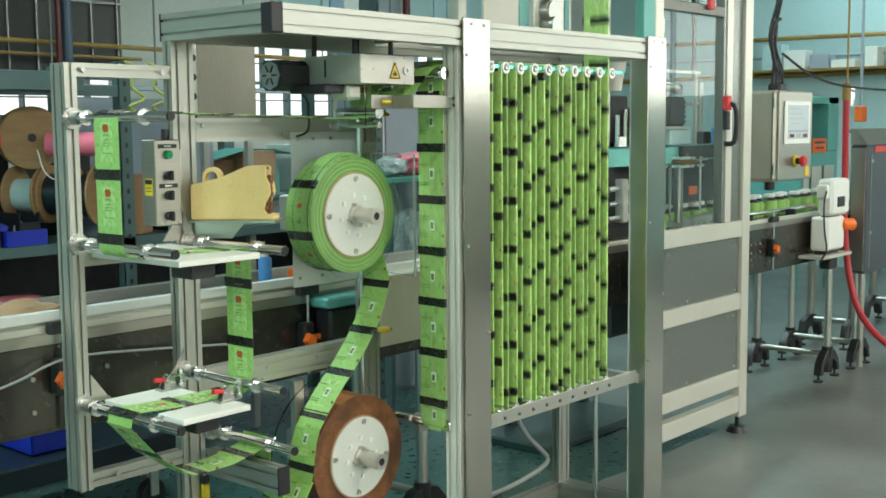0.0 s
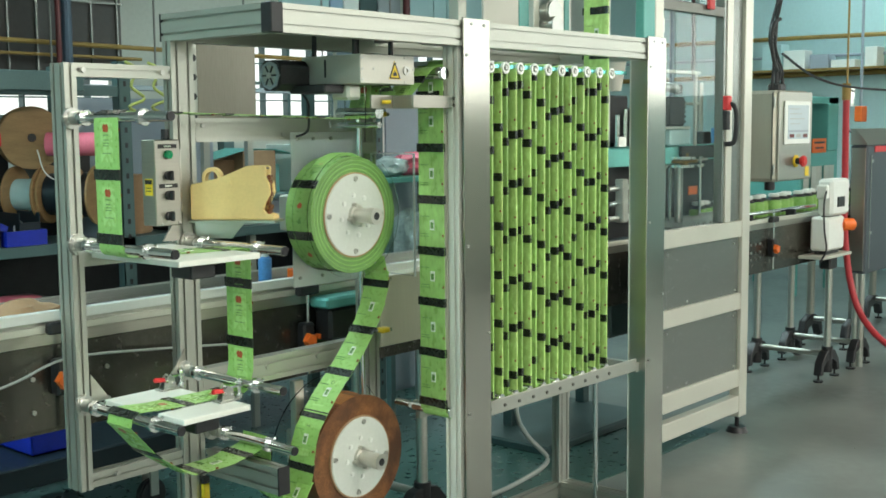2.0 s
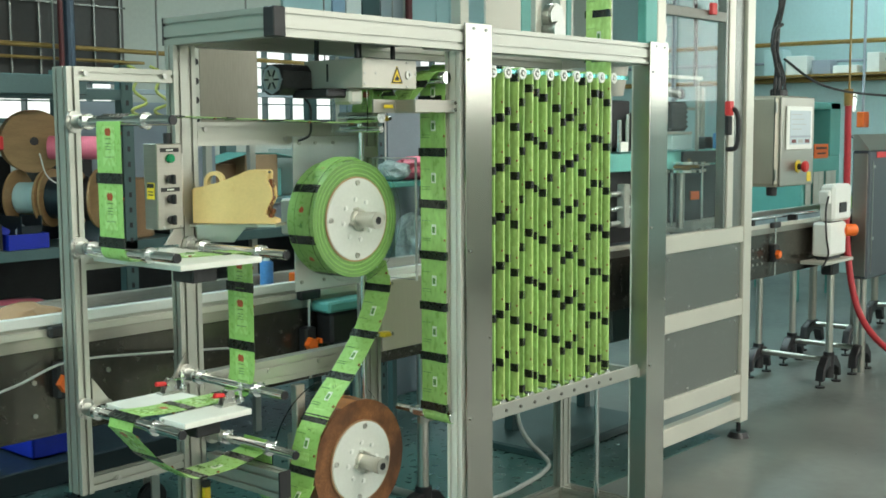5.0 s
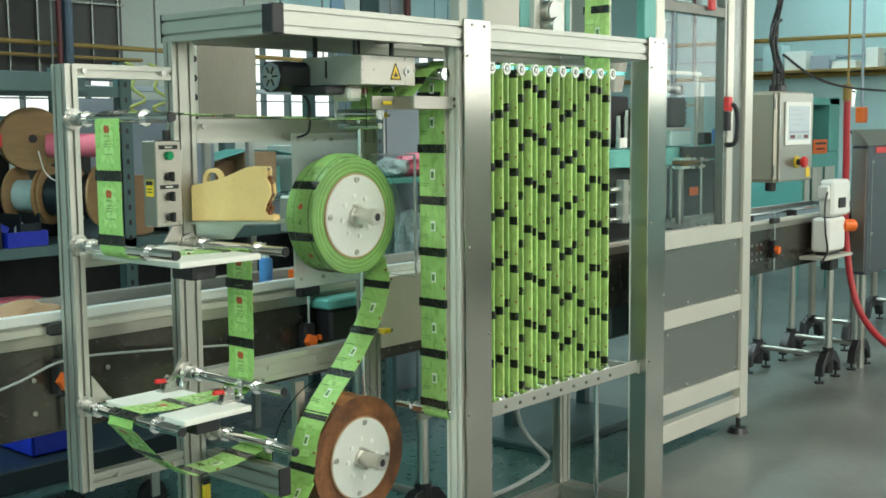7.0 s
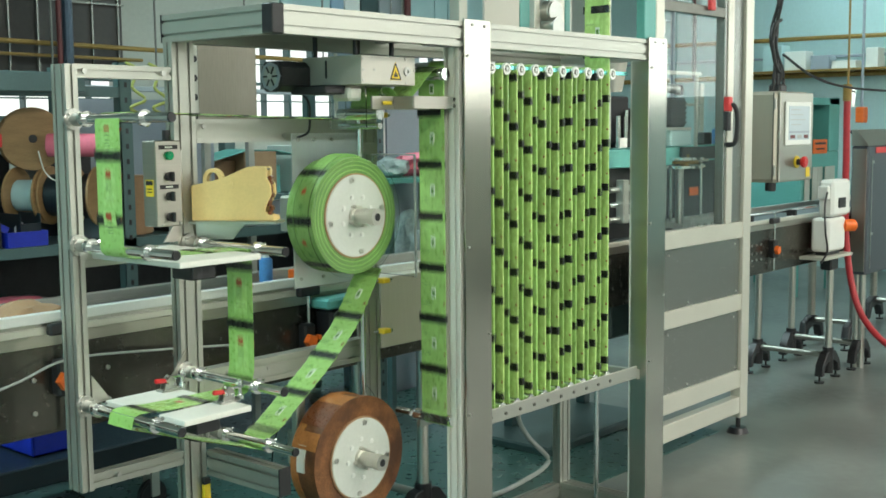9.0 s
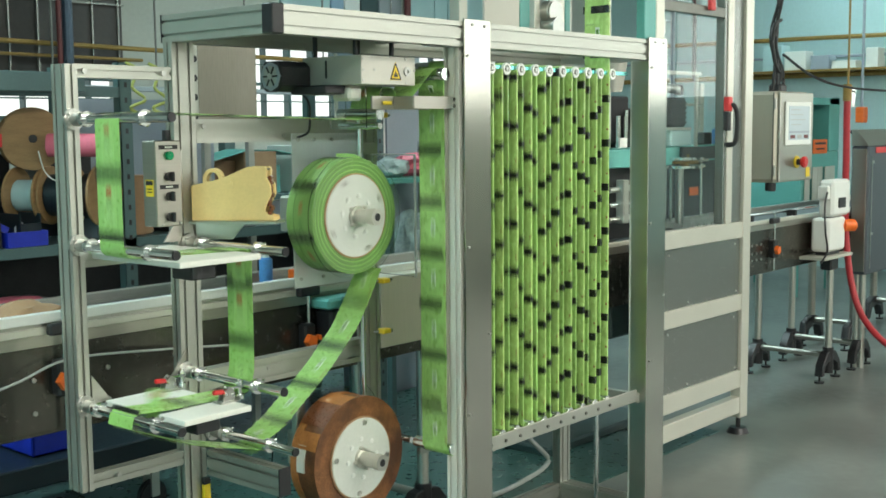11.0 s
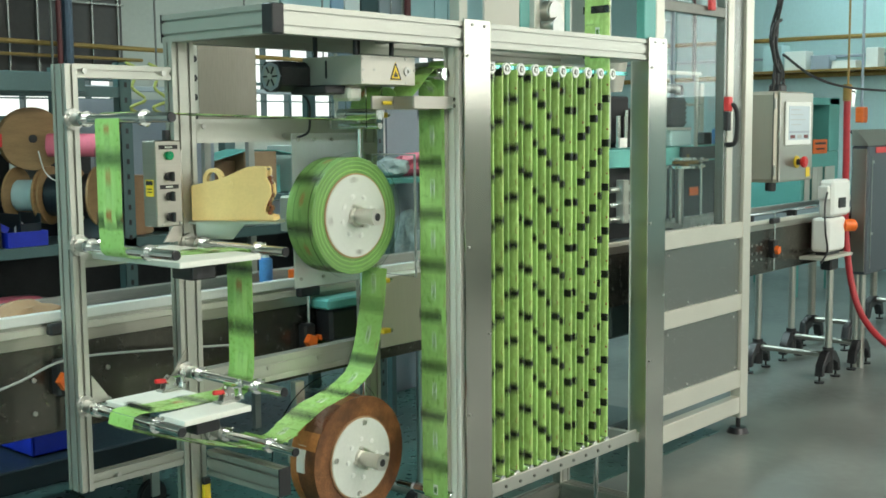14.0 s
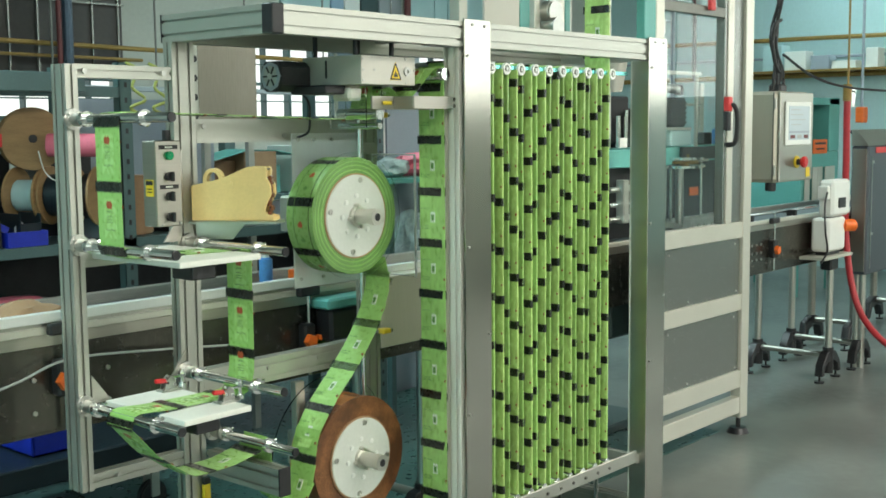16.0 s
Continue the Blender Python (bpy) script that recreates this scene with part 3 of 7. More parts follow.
def unwinder_frame():
    f = thing("unwind_frame", (0.2, PY, 0), "slotted aluminium unwinding stand with cantilever rollers", "machine frame")

    def bar(name, lo, hi, axis):
        return part(name, made(slotted, lo, hi, axis), ALU, f)
    y0, y1 = PY, PY + 0.04
    bar("tall_post", (-0.007, y0, 0.04), (0.073, y1, Z0 - 0.001), "z")
    bar("outer_post", (-0.358, y0, 0.672), (-0.320, y1 + 0.03, 1.873), "z")
    bar("top_bar", (-0.319, y0 + 0.004, 1.836), (-0.008, y1, 1.874), "x")
    bar("low_bar", (-0.319, y0 + 0.004, 0.676), (-0.008, y1, 0.718), "x")
    bar("middle_bar", (-0.319, y0 + 0.004, 1.31), (-0.008, y1, 1.35), "x")
    bar("rear_bar", (0.074, y0, 1.650), (0.775, y1, 1.722), "x")
    bar("inner_post", (0.776, y0, 0.04), (0.852, y1, 1.724), "z")
    bar("lower_rail", (0.074, y0, 0.874), (0.775, y1, 0.954), "x")
    bar("foot_arm", (0.074, 0.108, 0.624), (0.114, y0 - 0.001, 0.704), "y")
    part("end_cap", boxes(((0.072, 0.1, 0.622), (0.116, 0.1078, 0.706)), bevel=0.002), BLACK, f, "black plastic end cap")
    for x, z in ((-0.357, 1.722), (-0.351, 1.376), (-0.350, 0.922), (0.003, 0.964)):
        clamp_roller(f, x if x > -0.2 else -0.342, z)
    clamp_roller(f, 0.096, 0.761, PY, 0.052)
    clamp_roller(f, 0.03, 1.352, PY, 0.0)
    # gussets
    for x, z, s in ((0.005, 0.99, 1), (-0.318, 0.965, -1), (0.0, 1.40, 1)):
        bm = bmesh.new()
        prism(bm, [(x, z - 0.04), (x - 0.06 * s, z - 0.04), (x, z + 0.04)], "y", y0 - 0.006, y0 - 0.001)
        part("gusset", bm, STEEL_DULL, f)
    bolt_parts("frame_bolt", [(x, y0, z) for x, z in ((-0.30, 1.855), (-0.04, 1.855), (0.10, 1.70), (0.42, 1.67), (0.60, 1.67), (0.72, 1.70), (-0.24, 0.70), (0.33, 0.92), (0.55, 0.92))], "y", 0.008, 0.005, CAST, f)
    for x in (0.033, 0.815):
        bm = made(rod, (x, y0 + 0.02, 0), (x, y0 + 0.02, 0.016), 0.035, 20)
        rod(bm, (x, y0 + 0.02, 0.016), (x, y0 + 0.02, 0.04), 0.009, 12)
        part("levelling_foot", bm, BLACK_METAL, f)
    # small yellow sensors on the inner post
    for z in (1.735, 1.155, 0.975):
        bm = made(rod, (0.80, PY - 0.02, z), (0.865, PY - 0.05, z), 0.006, 10)
        part("sensor", boxes(((0.815, PY - 0.055, z - 0.009), (0.855, PY - 0.02, z + 0.009)), bevel=0.004), YELLOW, f, "yellow sensor body")
        part("sensor_stem", bm, CHROME, f)


unwinder_frame()


def splice_plate(x0, x1, y0, y1, z, label, gap=None):
    p = thing("splice_plate", (x0, y0, z), label, "splice table")
    if gap:
        rows = [((x0, y0, z), (x1, gap[0], z + 0.016)), ((x0, gap[1], z), (x1, y1, z + 0.016))]
    else:
        rows = [((x0, y0, z), (x1, y1, z + 0.016))]
    for lo, hi in rows:
        part("plate", boxes((lo, hi), bevel=0.002), HDPE, p, "white plastic plate")
    part("under_block", boxes(((x0 + 0.06, y0 + 0.03, z - 0.04), (x0 + 0.14, y0 + 0.12, z - 0.001)), bevel=0.003), BLACK, p, "black support block")
    return p


splice_plate(-0.30, -0.03, 0.035, 0.44, 1.335, "white plastic splice plate on a black block")
lower_plate = splice_plate(-0.29, -0.065, 0.05, 0.42, 0.915, "white plastic splice plate with toggle clamps across green film", (0.165, 0.29))


def toggle_clamp(x, y, z, s):
    c = thing("toggle_clamp", (x, y, z), "steel toggle clamp with a red grip on the splice plate", "clamp", "toggle clamps")
    part("base_plate", boxes(((x - 0.032, y - 0.018, z), (x + 0.036, y + 0.018, z + 0.006)), bevel=0.001), CAST, c)
    for o in (-0.012, 0.008):
        bm = bmesh.new()
        prism(bm, [(x - 0.022, z + 0.006), (x + 0.022, z + 0.006), (x + 0.018, z + 0.036), (x + 0.002, z + 0.046), (x - 0.014, z + 0.030)], "y", y + o, y + o + 0.004)
        part("cheek", bm, CAST, c)
    part("arm", boxes(((x - 0.004, y - 0.007, z + 0.034), (x + 0.058, y + 0.007, z + 0.041)), bevel=0.001), CHROME, c)
    bm = made(rod, (x + 0.048, y, z + 0.002), (x + 0.048, y, z + 0.058), 0.006, 12)
    rod(bm, (x + 0.048, y, z + 0.001), (x + 0.048, y, z + 0.014), 0.011, 14)
    rod(bm, (x + 0.048, y, z + 0.042), (x + 0.048, y, z + 0.050), 0.010, 6)
    part("spindle", bm, CHROME, c)
    for o in ((-0.012, 0.026), (0.012, 0.020)):
        part("pivot", made(rod, (x + o[0], y - 0.016, z + o[1]), (x + o[0], y + 0.016, z + o[1]), 0.0045, 10), CHROME, c)
    part("grip", made(rod, (x - 0.01, y, z + 0.03), (x - 0.045 * s, y, z + 0.034), 0.007, 12, bevel=0.002), RED, c, "red plastic grip")


toggle_clamp(-0.10, 0.385, 0.931, 1)
toggle_clamp(-0.085, 0.135, 0.931, 1)


def control_box():
    x0, x1, y0, y1, z0, z1 = -0.122, -0.032, 0.38, 0.444, 1.412, 1.66
    c = thing("control_box", (x0, y0, z0), "small stainless control box with green button and black knobs", "control box")
    part("housing", boxes(((x0, y0, z0), (x1, y1, z1)), bevel=0.003), STEEL_DULL, c)
    part("bracket", boxes(((x0 + 0.02, y1, z0 + 0.03), (x1 + 0.05, y1 + 0.004, z1 - 0.03))), STEEL, c)
    xm = (x0 + x1) / 2
    bm = made(rod, (xm, y0, 1.617), (xm, y0 - 0.012, 1.617), 0.013, 24, bevel=0.002)
    part("green_button", bm, GREEN_LAMP, c, "green push button")
    for z in (1.557, 1.500, 1.440):
        bm = made(rod, (xm, y0, z), (xm, y0 - 0.012, z), 0.013, 20)
        box(bm, (xm - 0.004, y0 - 0.026, z - 0.014), (xm + 0.004, y0 - 0.010, z + 0.014), 0.002)
        part("knob", bm, BLACK, c, "black rotary knob")
    for z in (1.641, 1.527):
        part("name_plate", boxes(((xm - 0.032, y0 - 0.0015, z - 0.006), (xm + 0.032, y0 + 0.001, z + 0.006))), BLACK, c, "black name plate")
        part("plate_text", boxes(((xm - 0.012, y0 - 0.0022, z - 0.002), (xm + 0.012, y0, z + 0.002))), WHITE_INK, c)
    lab = part("warning_label", boxes(((x0 - 0.0012, y0 + 0.012, 1.50), (x0 + 0.001, y0 + 0.048, 1.548))), YELLOW, c, "yellow warning label")
    part("label_bars", boxes(((x0 - 0.002, y0 + 0.014, 1.533), (x0, y0 + 0.046, 1.545)), ((x0 - 0.002, y0 + 0.018, 1.520), (x0, y0 + 0.042, 1.523)), ((x0 - 0.002, y0 + 0.018, 1.511), (x0, y0 + 0.042, 1.514))), BLACK, lab)
    part("cable_gland", made(rod, (xm + 0.02, y0 + 0.035, z1), (xm + 0.02, y0 + 0.035, z1 + 0.03), 0.012, 12), BLACK, c)
    bolt_parts("cover_screw", [(x0 + 0.02, y0, z0 + 0.006), (x1 - 0.01, y0, z0 + 0.008)], "y", 0.004, 0.004, CAST, c)


control_box()


def tape_dispenser():
    d = thing("tape_dispenser", (0.035, 0.385, 1.412), "cream plastic desktop tape dispenser with brown tape", "tape dispenser")
    shelf = boxes(((0.03, 0.335, 1.412), (0.335, 0.443, 1.420)), bevel=0.001)
    prism(shelf, [(0.03, 1.36), (0.16, 1.36), (0.21, 1.412), (0.03, 1.412)], "y", 0.40, 0.404)
    part("shelf", shelf, STEEL, d, "folded steel shelf")
    out = [(0.035, 1.421), (0.325, 1.421), (0.325, 1.434), (0.30, 1.440), (0.29, 1.452), (0.30, 1.475), (0.315, 1.50), (0.312, 1.53), (0.298, 1.552), (0.302, 1.576),
           (0.295, 1.584), (0.235, 1.584), (0.21, 1.574), (0.14, 1.548), (0.035, 1.527)]
    bm = bmesh.new()
    prism(bm, out, "y", 0.352, 0.366)
    prism(bm, out, "y", 0.404, 0.418)
    box(bm, (0.035, 0.366, 1.421), (0.325, 0.404, 1.434))
    prism(bm, [(0.035, 1.434), (0.22, 1.434), (0.22, 1.56), (0.14, 1.53), (0.035, 1.51)], "y", 0.366, 0.404)
    bmesh.ops.bevel(bm, geom=bm.edges[:], offset=0.0025, segments=2, affect="EDGES")
    part("body", bm, CREAM, d)
    part("tape_hub", made(ring, (0.105, 0.385, 1.545), "y", 0.022, 0.034, 0.03, 28), CREAM, d)
    bm = made(rod, (0.255, 0.366, 1.51), (0.255, 0.404, 1.51), 0.052, 32)
    part("tape_roll", bm, TAPE, d, "crumpled brown tape")
    bm = bmesh.new()
    for k in range(9):
        z = 1.437 + 0.013 * k
        box(bm, (0.296 + 0.006 * math.sin(k * 1.9), 0.370 - 0.002 * (k % 2), z), (0.308 + 0.006 * math.sin(k * 1.9), 0.400, z + 0.015), 0.003)
    part("tape_tail", bm, TAPE, d)
    part("cutter", boxes(((0.285, 0.366, 1.573), (0.297, 0.404, 1.578))), BLACK, d, "dark saw-tooth cutter")
    part("hub_screw", made(rod, (0.175, 0.352, 1.53), (0.175, 0.346, 1.53), 0.010, 16, bevel=0.002), CREAM, d)
    d.matrix_world = Matrix.Translation((0.05, 0.43, 1.412)) @ Matrix.Rotation(radians(-58), 4, "Z") @ Matrix.Diagonal((0.88, 0.9, 0.98, 1))


tape_dispenser()

# ---------------------------------------------------------------- reels


def reel(name, x, z, y0, r_roll, mat, rim, label):
    """A film reel whose axle runs along y; built round its own axle."""
    e = thing(name, (0, 0, 0), label, "film reel")
    width = 0.118
    bm = bmesh.new()
    if rim:
        ring(bm, (0, width / 2, 0), "y", 0.06, r_roll, width, 72)
    else:
        ring(bm, (0, 0.011, 0), "y", 0.06, r_roll, 0.022, 72)
        part("roll_back", made(ring, (0, 0.0535, 0), "y", 0.06, r_roll - 0.004, 0.062, 72), mat, e)
        # Amber band paints the glow at the translucent roll's rear rim.
        part("roll_edge", made(ring, (0, 0.102, 0), "y", 0.06, r_roll - 0.002, 0.033, 72), AMBER, e, "tape edge of the roll with amber glow painted on")
    part("roll", bm, mat, e)
    if rim:
        part("wound_edge", made(ring, (0, -0.0006, 0), "y", 0.1385, r_roll - 0.0015, 0.0024, 72), rim, e)
        for k, rr in enumerate((r_roll - 0.012, r_roll - 0.024, r_roll - 0.038)):
            part("wound_ring", made(ring, (0, -0.0016, 0), "y", rr - 0.0018 - 0.0012 * k, rr, 0.002, 72), mat, e)
    bm = made(rod, (0, 0, 0), (0, -0.009, 0), 0.134, 64, bevel=0.002)
    part("face_disc", bm, DISC, e, "white plastic face disc")
    for a in range(4):
        bm = bmesh.new()
        t = a * math.pi / 2 + 0.12
        ring(bm, (0.118 * math.cos(t), -0.0105, 0.118 * math.sin(t)), "y", 0.006, 0.0095, 0.004, 16)
        rod(bm, (0.118 * math.cos(t), -0.009, 0.118 * math.sin(t)), (0.118 * math.cos(t), -0.0105, 0.118 * math.sin(t)), 0.006, 12)
        part("face_bolt", bm, CAST, e)
    for a in range(8):
        t = a * math.pi / 4 + 0.3
        bm = made(rod, (0.066 * math.cos(t), -0.009, 0.066 * math.sin(t)), (0.066 * math.cos(t), -0.015, 0.066 * math.sin(t)), 0.0085, 16, bevel=0.002)
        part("face_plug", bm, WHITE, e)
    bm = made(rod, (0, -0.009, 0), (0, -0.020, 0), 0.034, 28)
    rod(bm, (0, -0.020, 0), (0, -0.082, 0), 0.024, 28)
    ring(bm, (0, -0.092, 0), "y", 0.012, 0.027, 0.024, 28)
    for a in range(4):
        t = a * math.pi / 2 + 0.5
        rod(bm, (0.036 * math.cos(t), -0.009, 0.036 * math.sin(t)), (0.036 * math.cos(t), -0.03, 0.036 * math.sin(t)), 0.006, 10)
    part("hub", bm, STEEL, e, "steel shaft hub")
    part("hub_bore", made(rod, (0, -0.1041, 0), (0, -0.1046, 0), 0.0125, 20), BLACK_METAL, e)
    part("core_ring", made(ring, (0, -0.003, 0), "y", 0.132, 0.139, 0.006, 64), CARD, e)
    return e


def wrap_marks(e, r_roll):
    """Strapping tape, a torn paper label and a lifted tab on the wrapped spare reel."""
    for a, w, mat, name in ((2.45, 0.05, TAPE, "tape_strap"), (2.95, 0.03, AMBER, "tape_strap"), (2.05, 0.035, AMBER, "tape_strap"), (3.25, 0.045, HDPE, "paper_label")):
        bm = bmesh.new()
        rows = []
        for i in range(5):
            b = a + (i - 2) / 2 * w / r_roll
            y0, y1 = (0.004, 0.116) if mat is not HDPE else (0.05, 0.085)
            rows.append([bm.verts.new((r * math.cos(b), y, r * math.sin(b))) for r, y in ((r_roll - 0.003, y0), (r_roll + 0.0012, y0), (r_roll + 0.0012, y1), (r_roll - 0.003, y1))])
        for p, q in zip(rows, rows[1:]):
            for i in range(4):
                bm.faces.new((p[i], p[(i + 1) % 4], q[(i + 1) % 4], q[i]))
        part(name, bm, mat, e)


UP = (0.563, 0.270, 1.407)
LOW = (0.569, 0.270, 0.600)
R_FILM = 0.190
UPPER = reel("film_reel", *UP[::2], UP[1], R_FILM, ROLL_GREEN, GREEN_EDGE, "full green film reel with white face disc and steel hub")
LOWER = reel("film_reel", *LOW[::2], LOW[1], 0.206, BROWN, None, "brown wrapped spare film reel with white face disc and hub")
wrap_marks(LOWER, 0.206)
# labels printed on the outermost turn of the full roll, seven round it
PITCH = 0.170
for k in range(7):
    a0 = 2 * math.pi * k / 7
    for name, half, mat, y0, y1, lift in (("band", 0.015, INK, 0.002, 0.116, 0.0006),):
        bm = bmesh.new()
        rows = []
        for i in range(5):
            a = a0 + (i - 2) / 2 * half / R_FILM
            rows.append([bm.verts.new((r * math.cos(a), y, r * math.sin(a))) for r, y in ((R_FILM - 0.001, y0), (R_FILM + lift, y0), (R_FILM + lift, y1), (R_FILM - 0.001, y1))])
        for p, q in zip(rows, rows[1:]):
            for i in range(4):
                bm.faces.new((p[i], p[(i + 1) % 4], q[(i + 1) % 4], q[i]))
        part(name, bm, mat, UPPER, "black printed band")
    a = a0 + 0.38
    for mat, s, da, yc in ((RED_INK, 0.011, 0.0, 0.055), (INK_GREY, 0.008, 0.27, 0.055)):
        c, d = Vector((math.cos(a + da), 0, math.sin(a + da))), Vector((-math.sin(a + da), 0, math.cos(a + da)))
        bm = bmesh.new()
        vs = [bm.verts.new(c * (R_FILM + 0.0006) + d * u * s + Vector((0, yc + v * s, 0))) for u, v in ((-1, 0), (-0.4, -1), (0.8, -0.9), (0.9, 0.5), (0.2, 1))]
        bm.faces.new(vs)
        top = bmesh.ops.extrude_face_region(bm, geom=bm.faces[:])
        bmesh.ops.translate(bm, vec=c * -0.0015, verts=[v for v in top["geom"] if isinstance(v, bmesh.types.BMVert)])
        part("logo" if mat is RED_INK else "emblem", bm, mat, UPPER)
bm = bmesh.new()
ring(bm, (0, 0.085, 0), "y", R_FILM - 0.004, R_FILM + 0.0008, 0.002, 72)
part("fold_line", bm, GREEN_EDGE, UPPER)


def reel_guard():
    g = thing("reel_guard", (0.5, 0.42, 1.2), "clear acrylic plates guarding the upper film reel", "guard plate")
    bm = boxes(((0.425, 0.412, 1.17), (0.72, 0.418, 1.676)), bevel=0.002)
    part("rear_plate", bm, FROSTED, g, "hazy acrylic back plate")
    bolt_parts("plate_bolt", [(x, 0.412, z) for x, z in ((0.45, 1.655), (0.52, 1.655), (0.60, 1.655), (0.45, 1.20), (0.55, 1.20))], "y", 0.006, 0.005, CAST, g)
    bm = boxes(((0.775, 0.20, 1.19), (0.781, 0.40, 1.60)), bevel=0.002)
    part("side_plate", bm, ACRYLIC, g, "clear acrylic side plate").visible_shadow = False
    for y in (0.20, 0.398):
        part("plate_edge", boxes(((0.7742, y - 0.004, 1.188), (0.7818, y + 0.002, 1.602)), bevel=0.001), FROSTED, g, "pale cut edge of the clear plate")
    part("plate_edge", boxes(((0.7742, 0.2021, 1.5985), (0.7818, 0.3938, 1.603)), bevel=0.001), FROSTED, g)
    part("plate_arm", boxes(((0.72, 0.405, 1.60), (0.80, 0.444, 1.64)), bevel=0.002), ALU, g)
    part("front_disc", made(ring, (UP[0], UP[1] - 0.004, UP[2]), "y", 0.10, 0.208, 0.003, 64), ACRYLIC, g, "clear acrylic front disc").visible_shadow = False
    b = thing("reel_flange", (0.569, 0.41, 0.6), "clear acrylic disc behind the lower film reel", "reel flange")
    bm = made(rod, (0.569, 0.408, 0.6), (0.569, 0.414, 0.6), 0.262, 64)
    part("disc", bm, ACRYLIC, b).visible_shadow = False
    part("disc_arm", boxes(((0.42, 0.415, 0.56), (0.46, 0.443, 0.86)), bevel=0.003), STEEL, b)
    for nm, (x, y, z) in (("upper", UP), ("lower", LOW)):
        s = thing("reel_spindle", (x, y, z), "steel spindle that carries a film reel", "spindle", "reel spindles")
        part("shaft", made(rod, (x, 0.30, z), (x, 0.60, z), 0.03, 20), CAST, s)
        part("bearing", boxes(((x - 0.07, 0.485, z - 0.06), (x + 0.07, 0.56, z + 0.06)), bevel=0.006), ALU, s)


reel_guard()

# ---------------------------------------------------------------- drive unit


def drive_unit():
    d = thing("film_drive", (0.42, 0.09, 1.82), "stainless film drive housing with black motor hung from the frame", "drive unit")
    bm = boxes(((0.424, 0.09, 1.823), (0.666, 0.353, 1.912)), bevel=0.002)
    part("housing", bm, SATIN, d)
    bolt_parts("housing_screw", [(0.432, 0.09, 1.835), (0.432, 0.09, 1.867), (0.432, 0.09, 1.90), (0.62, 0.09, 1.905), (0.62, 0.09, 1.83), (0.48, 0.09, 1.868), (0.66, 0.09, 1.87)], "y", 0.004, 0.003, CAST, d)
    bm = made(ring, (0.625, 0.087, 1.866), "y", 0.006, 0.014, 0.006, 20)
    part("bearing_cover", bm, CAST, d)
    bm = bmesh.new()
    prism(bm, [(0.548, 1.838), (0.600, 1.838), (0.574, 1.894)], "y", 0.0885, 0.0898)
    sign = part("warning_sign", bm, YELLOW, d, "yellow triangular warning sign")
    bm = bmesh.new()
    for p, q in (((0.551, 1.841), (0.5735, 1.889)), ((0.5745, 1.889), (0.597, 1.841)), ((0.597, 1.8415), (0.551, 1.8415))):
        v = Vector((q[0] - p[0], q[1] - p[1])).normalized() * 0.0022
        prism(bm, [(p[0] - v.y, p[1] + v.x), (p[0] + v.y, p[1] - v.x), (q[0] + v.y, q[1] - v.x), (q[0] - v.y, q[1] + v.x)], "y", 0.0878, 0.0884)
    prism(bm, [(0.565, 1.848), (0.583, 1.848), (0.583, 1.856), (0.577, 1.860), (0.574, 1.868), (0.570, 1.858), (0.565, 1.857)], "y", 0.0878, 0.0884)
    part("sign_print", bm, BLACK, sign)
    slot = part("side_slot", boxes(((0.4225, 0.24, 1.845), (0.4245, 0.248, 1.90)), bevel=0.0005), BLACK_METAL, d, "dark slot in the housing")
    # motor at the far end, its axis along x
    bm = bmesh.new()
    zc, yc = 1.852, 0.36
    oct_ = [(yc + 0.047 * a, zc + 0.047 * b) for a, b in ((-1, -0.6), (-0.6, -1), (0.6, -1), (1, -0.6), (1, 0.6), (0.6, 1), (-0.6, 1), (-1, 0.6))]
    prism(bm, oct_, "x", 0.30, 0.423)
    bmesh.ops.bevel(bm, geom=bm.edges[:], offset=0.003, segments=2, affect="EDGES")
    part("motor", bm, BLACK_METAL, d, "black octagonal motor body")
    part("motor_rim", made(ring, (0.299, yc, zc), "x", 0.034, 0.045, 0.006, 8), SLATE, d)
    part("motor_fan", made(rod, (0.300, yc, zc), (0.297, yc, zc), 0.033, 24), CABLE_GREY, d, "grey motor fan grille")
    for k in range(6):
        a = k * math.pi / 3
        part("fan_rib", made(rod, (0.2965, yc + 0.010 * math.cos(a), zc + 0.010 * math.sin(a)), (0.2965, yc + 0.033 * math.cos(a), zc + 0.033 * math.sin(a)), 0.003, 8), BLACK_METAL, d)
    part("motor_hub", made(rod, (0.298, yc, zc), (0.293, yc, zc), 0.010, 16), CAST, d)
    bm = boxes(((0.36, 0.18, 1.795), (0.47, 0.34, 1.822)), bevel=0.004)
    part("gear_block", bm, BLACK_METAL, d)
    part("gear_foot", boxes(((0.44, 0.16, 1.775), (0.50, 0.24, 1.822)), bevel=0.008), CREAM_FRAME, d)
    for x, y in ((0.44, 0.13), (0.60, 0.13), (0.45, 0.32), (0.64, 0.32)):
        part("hanger_rod", made(rod, (x, y, 1.912), (x, y, Z1 - 0.02), 0.008, 12), BLACK_METAL, d)
    # guide bracket below, reaching the upright
    part("guide_bar", boxes(((0.50, 0.12, 1.748), (0.79, 0.128, 1.79)), bevel=0.001), STEEL_DULL, d, "brushed steel guide bar")
    part("guide_end", boxes(((0.594, 0.030, 1.749), (0.782, 0.036, 1.789)), bevel=0.001), STEEL_DULL, d)
    part("guide_end", boxes(((0.594, 0.0362, 1.749), (0.600, 0.119, 1.789)), bevel=0.001), STEEL_DULL, d)
    bolt_parts("guide_bolt", [(0.772, 0.030, 1.780), (0.772, 0.030, 1.758)], "y", 0.007, 0.012, CHROME, d)
    bm = made(rod, (0.545, 0.118, 1.768), (0.565, 0.098, 1.768), 0.006, 12)
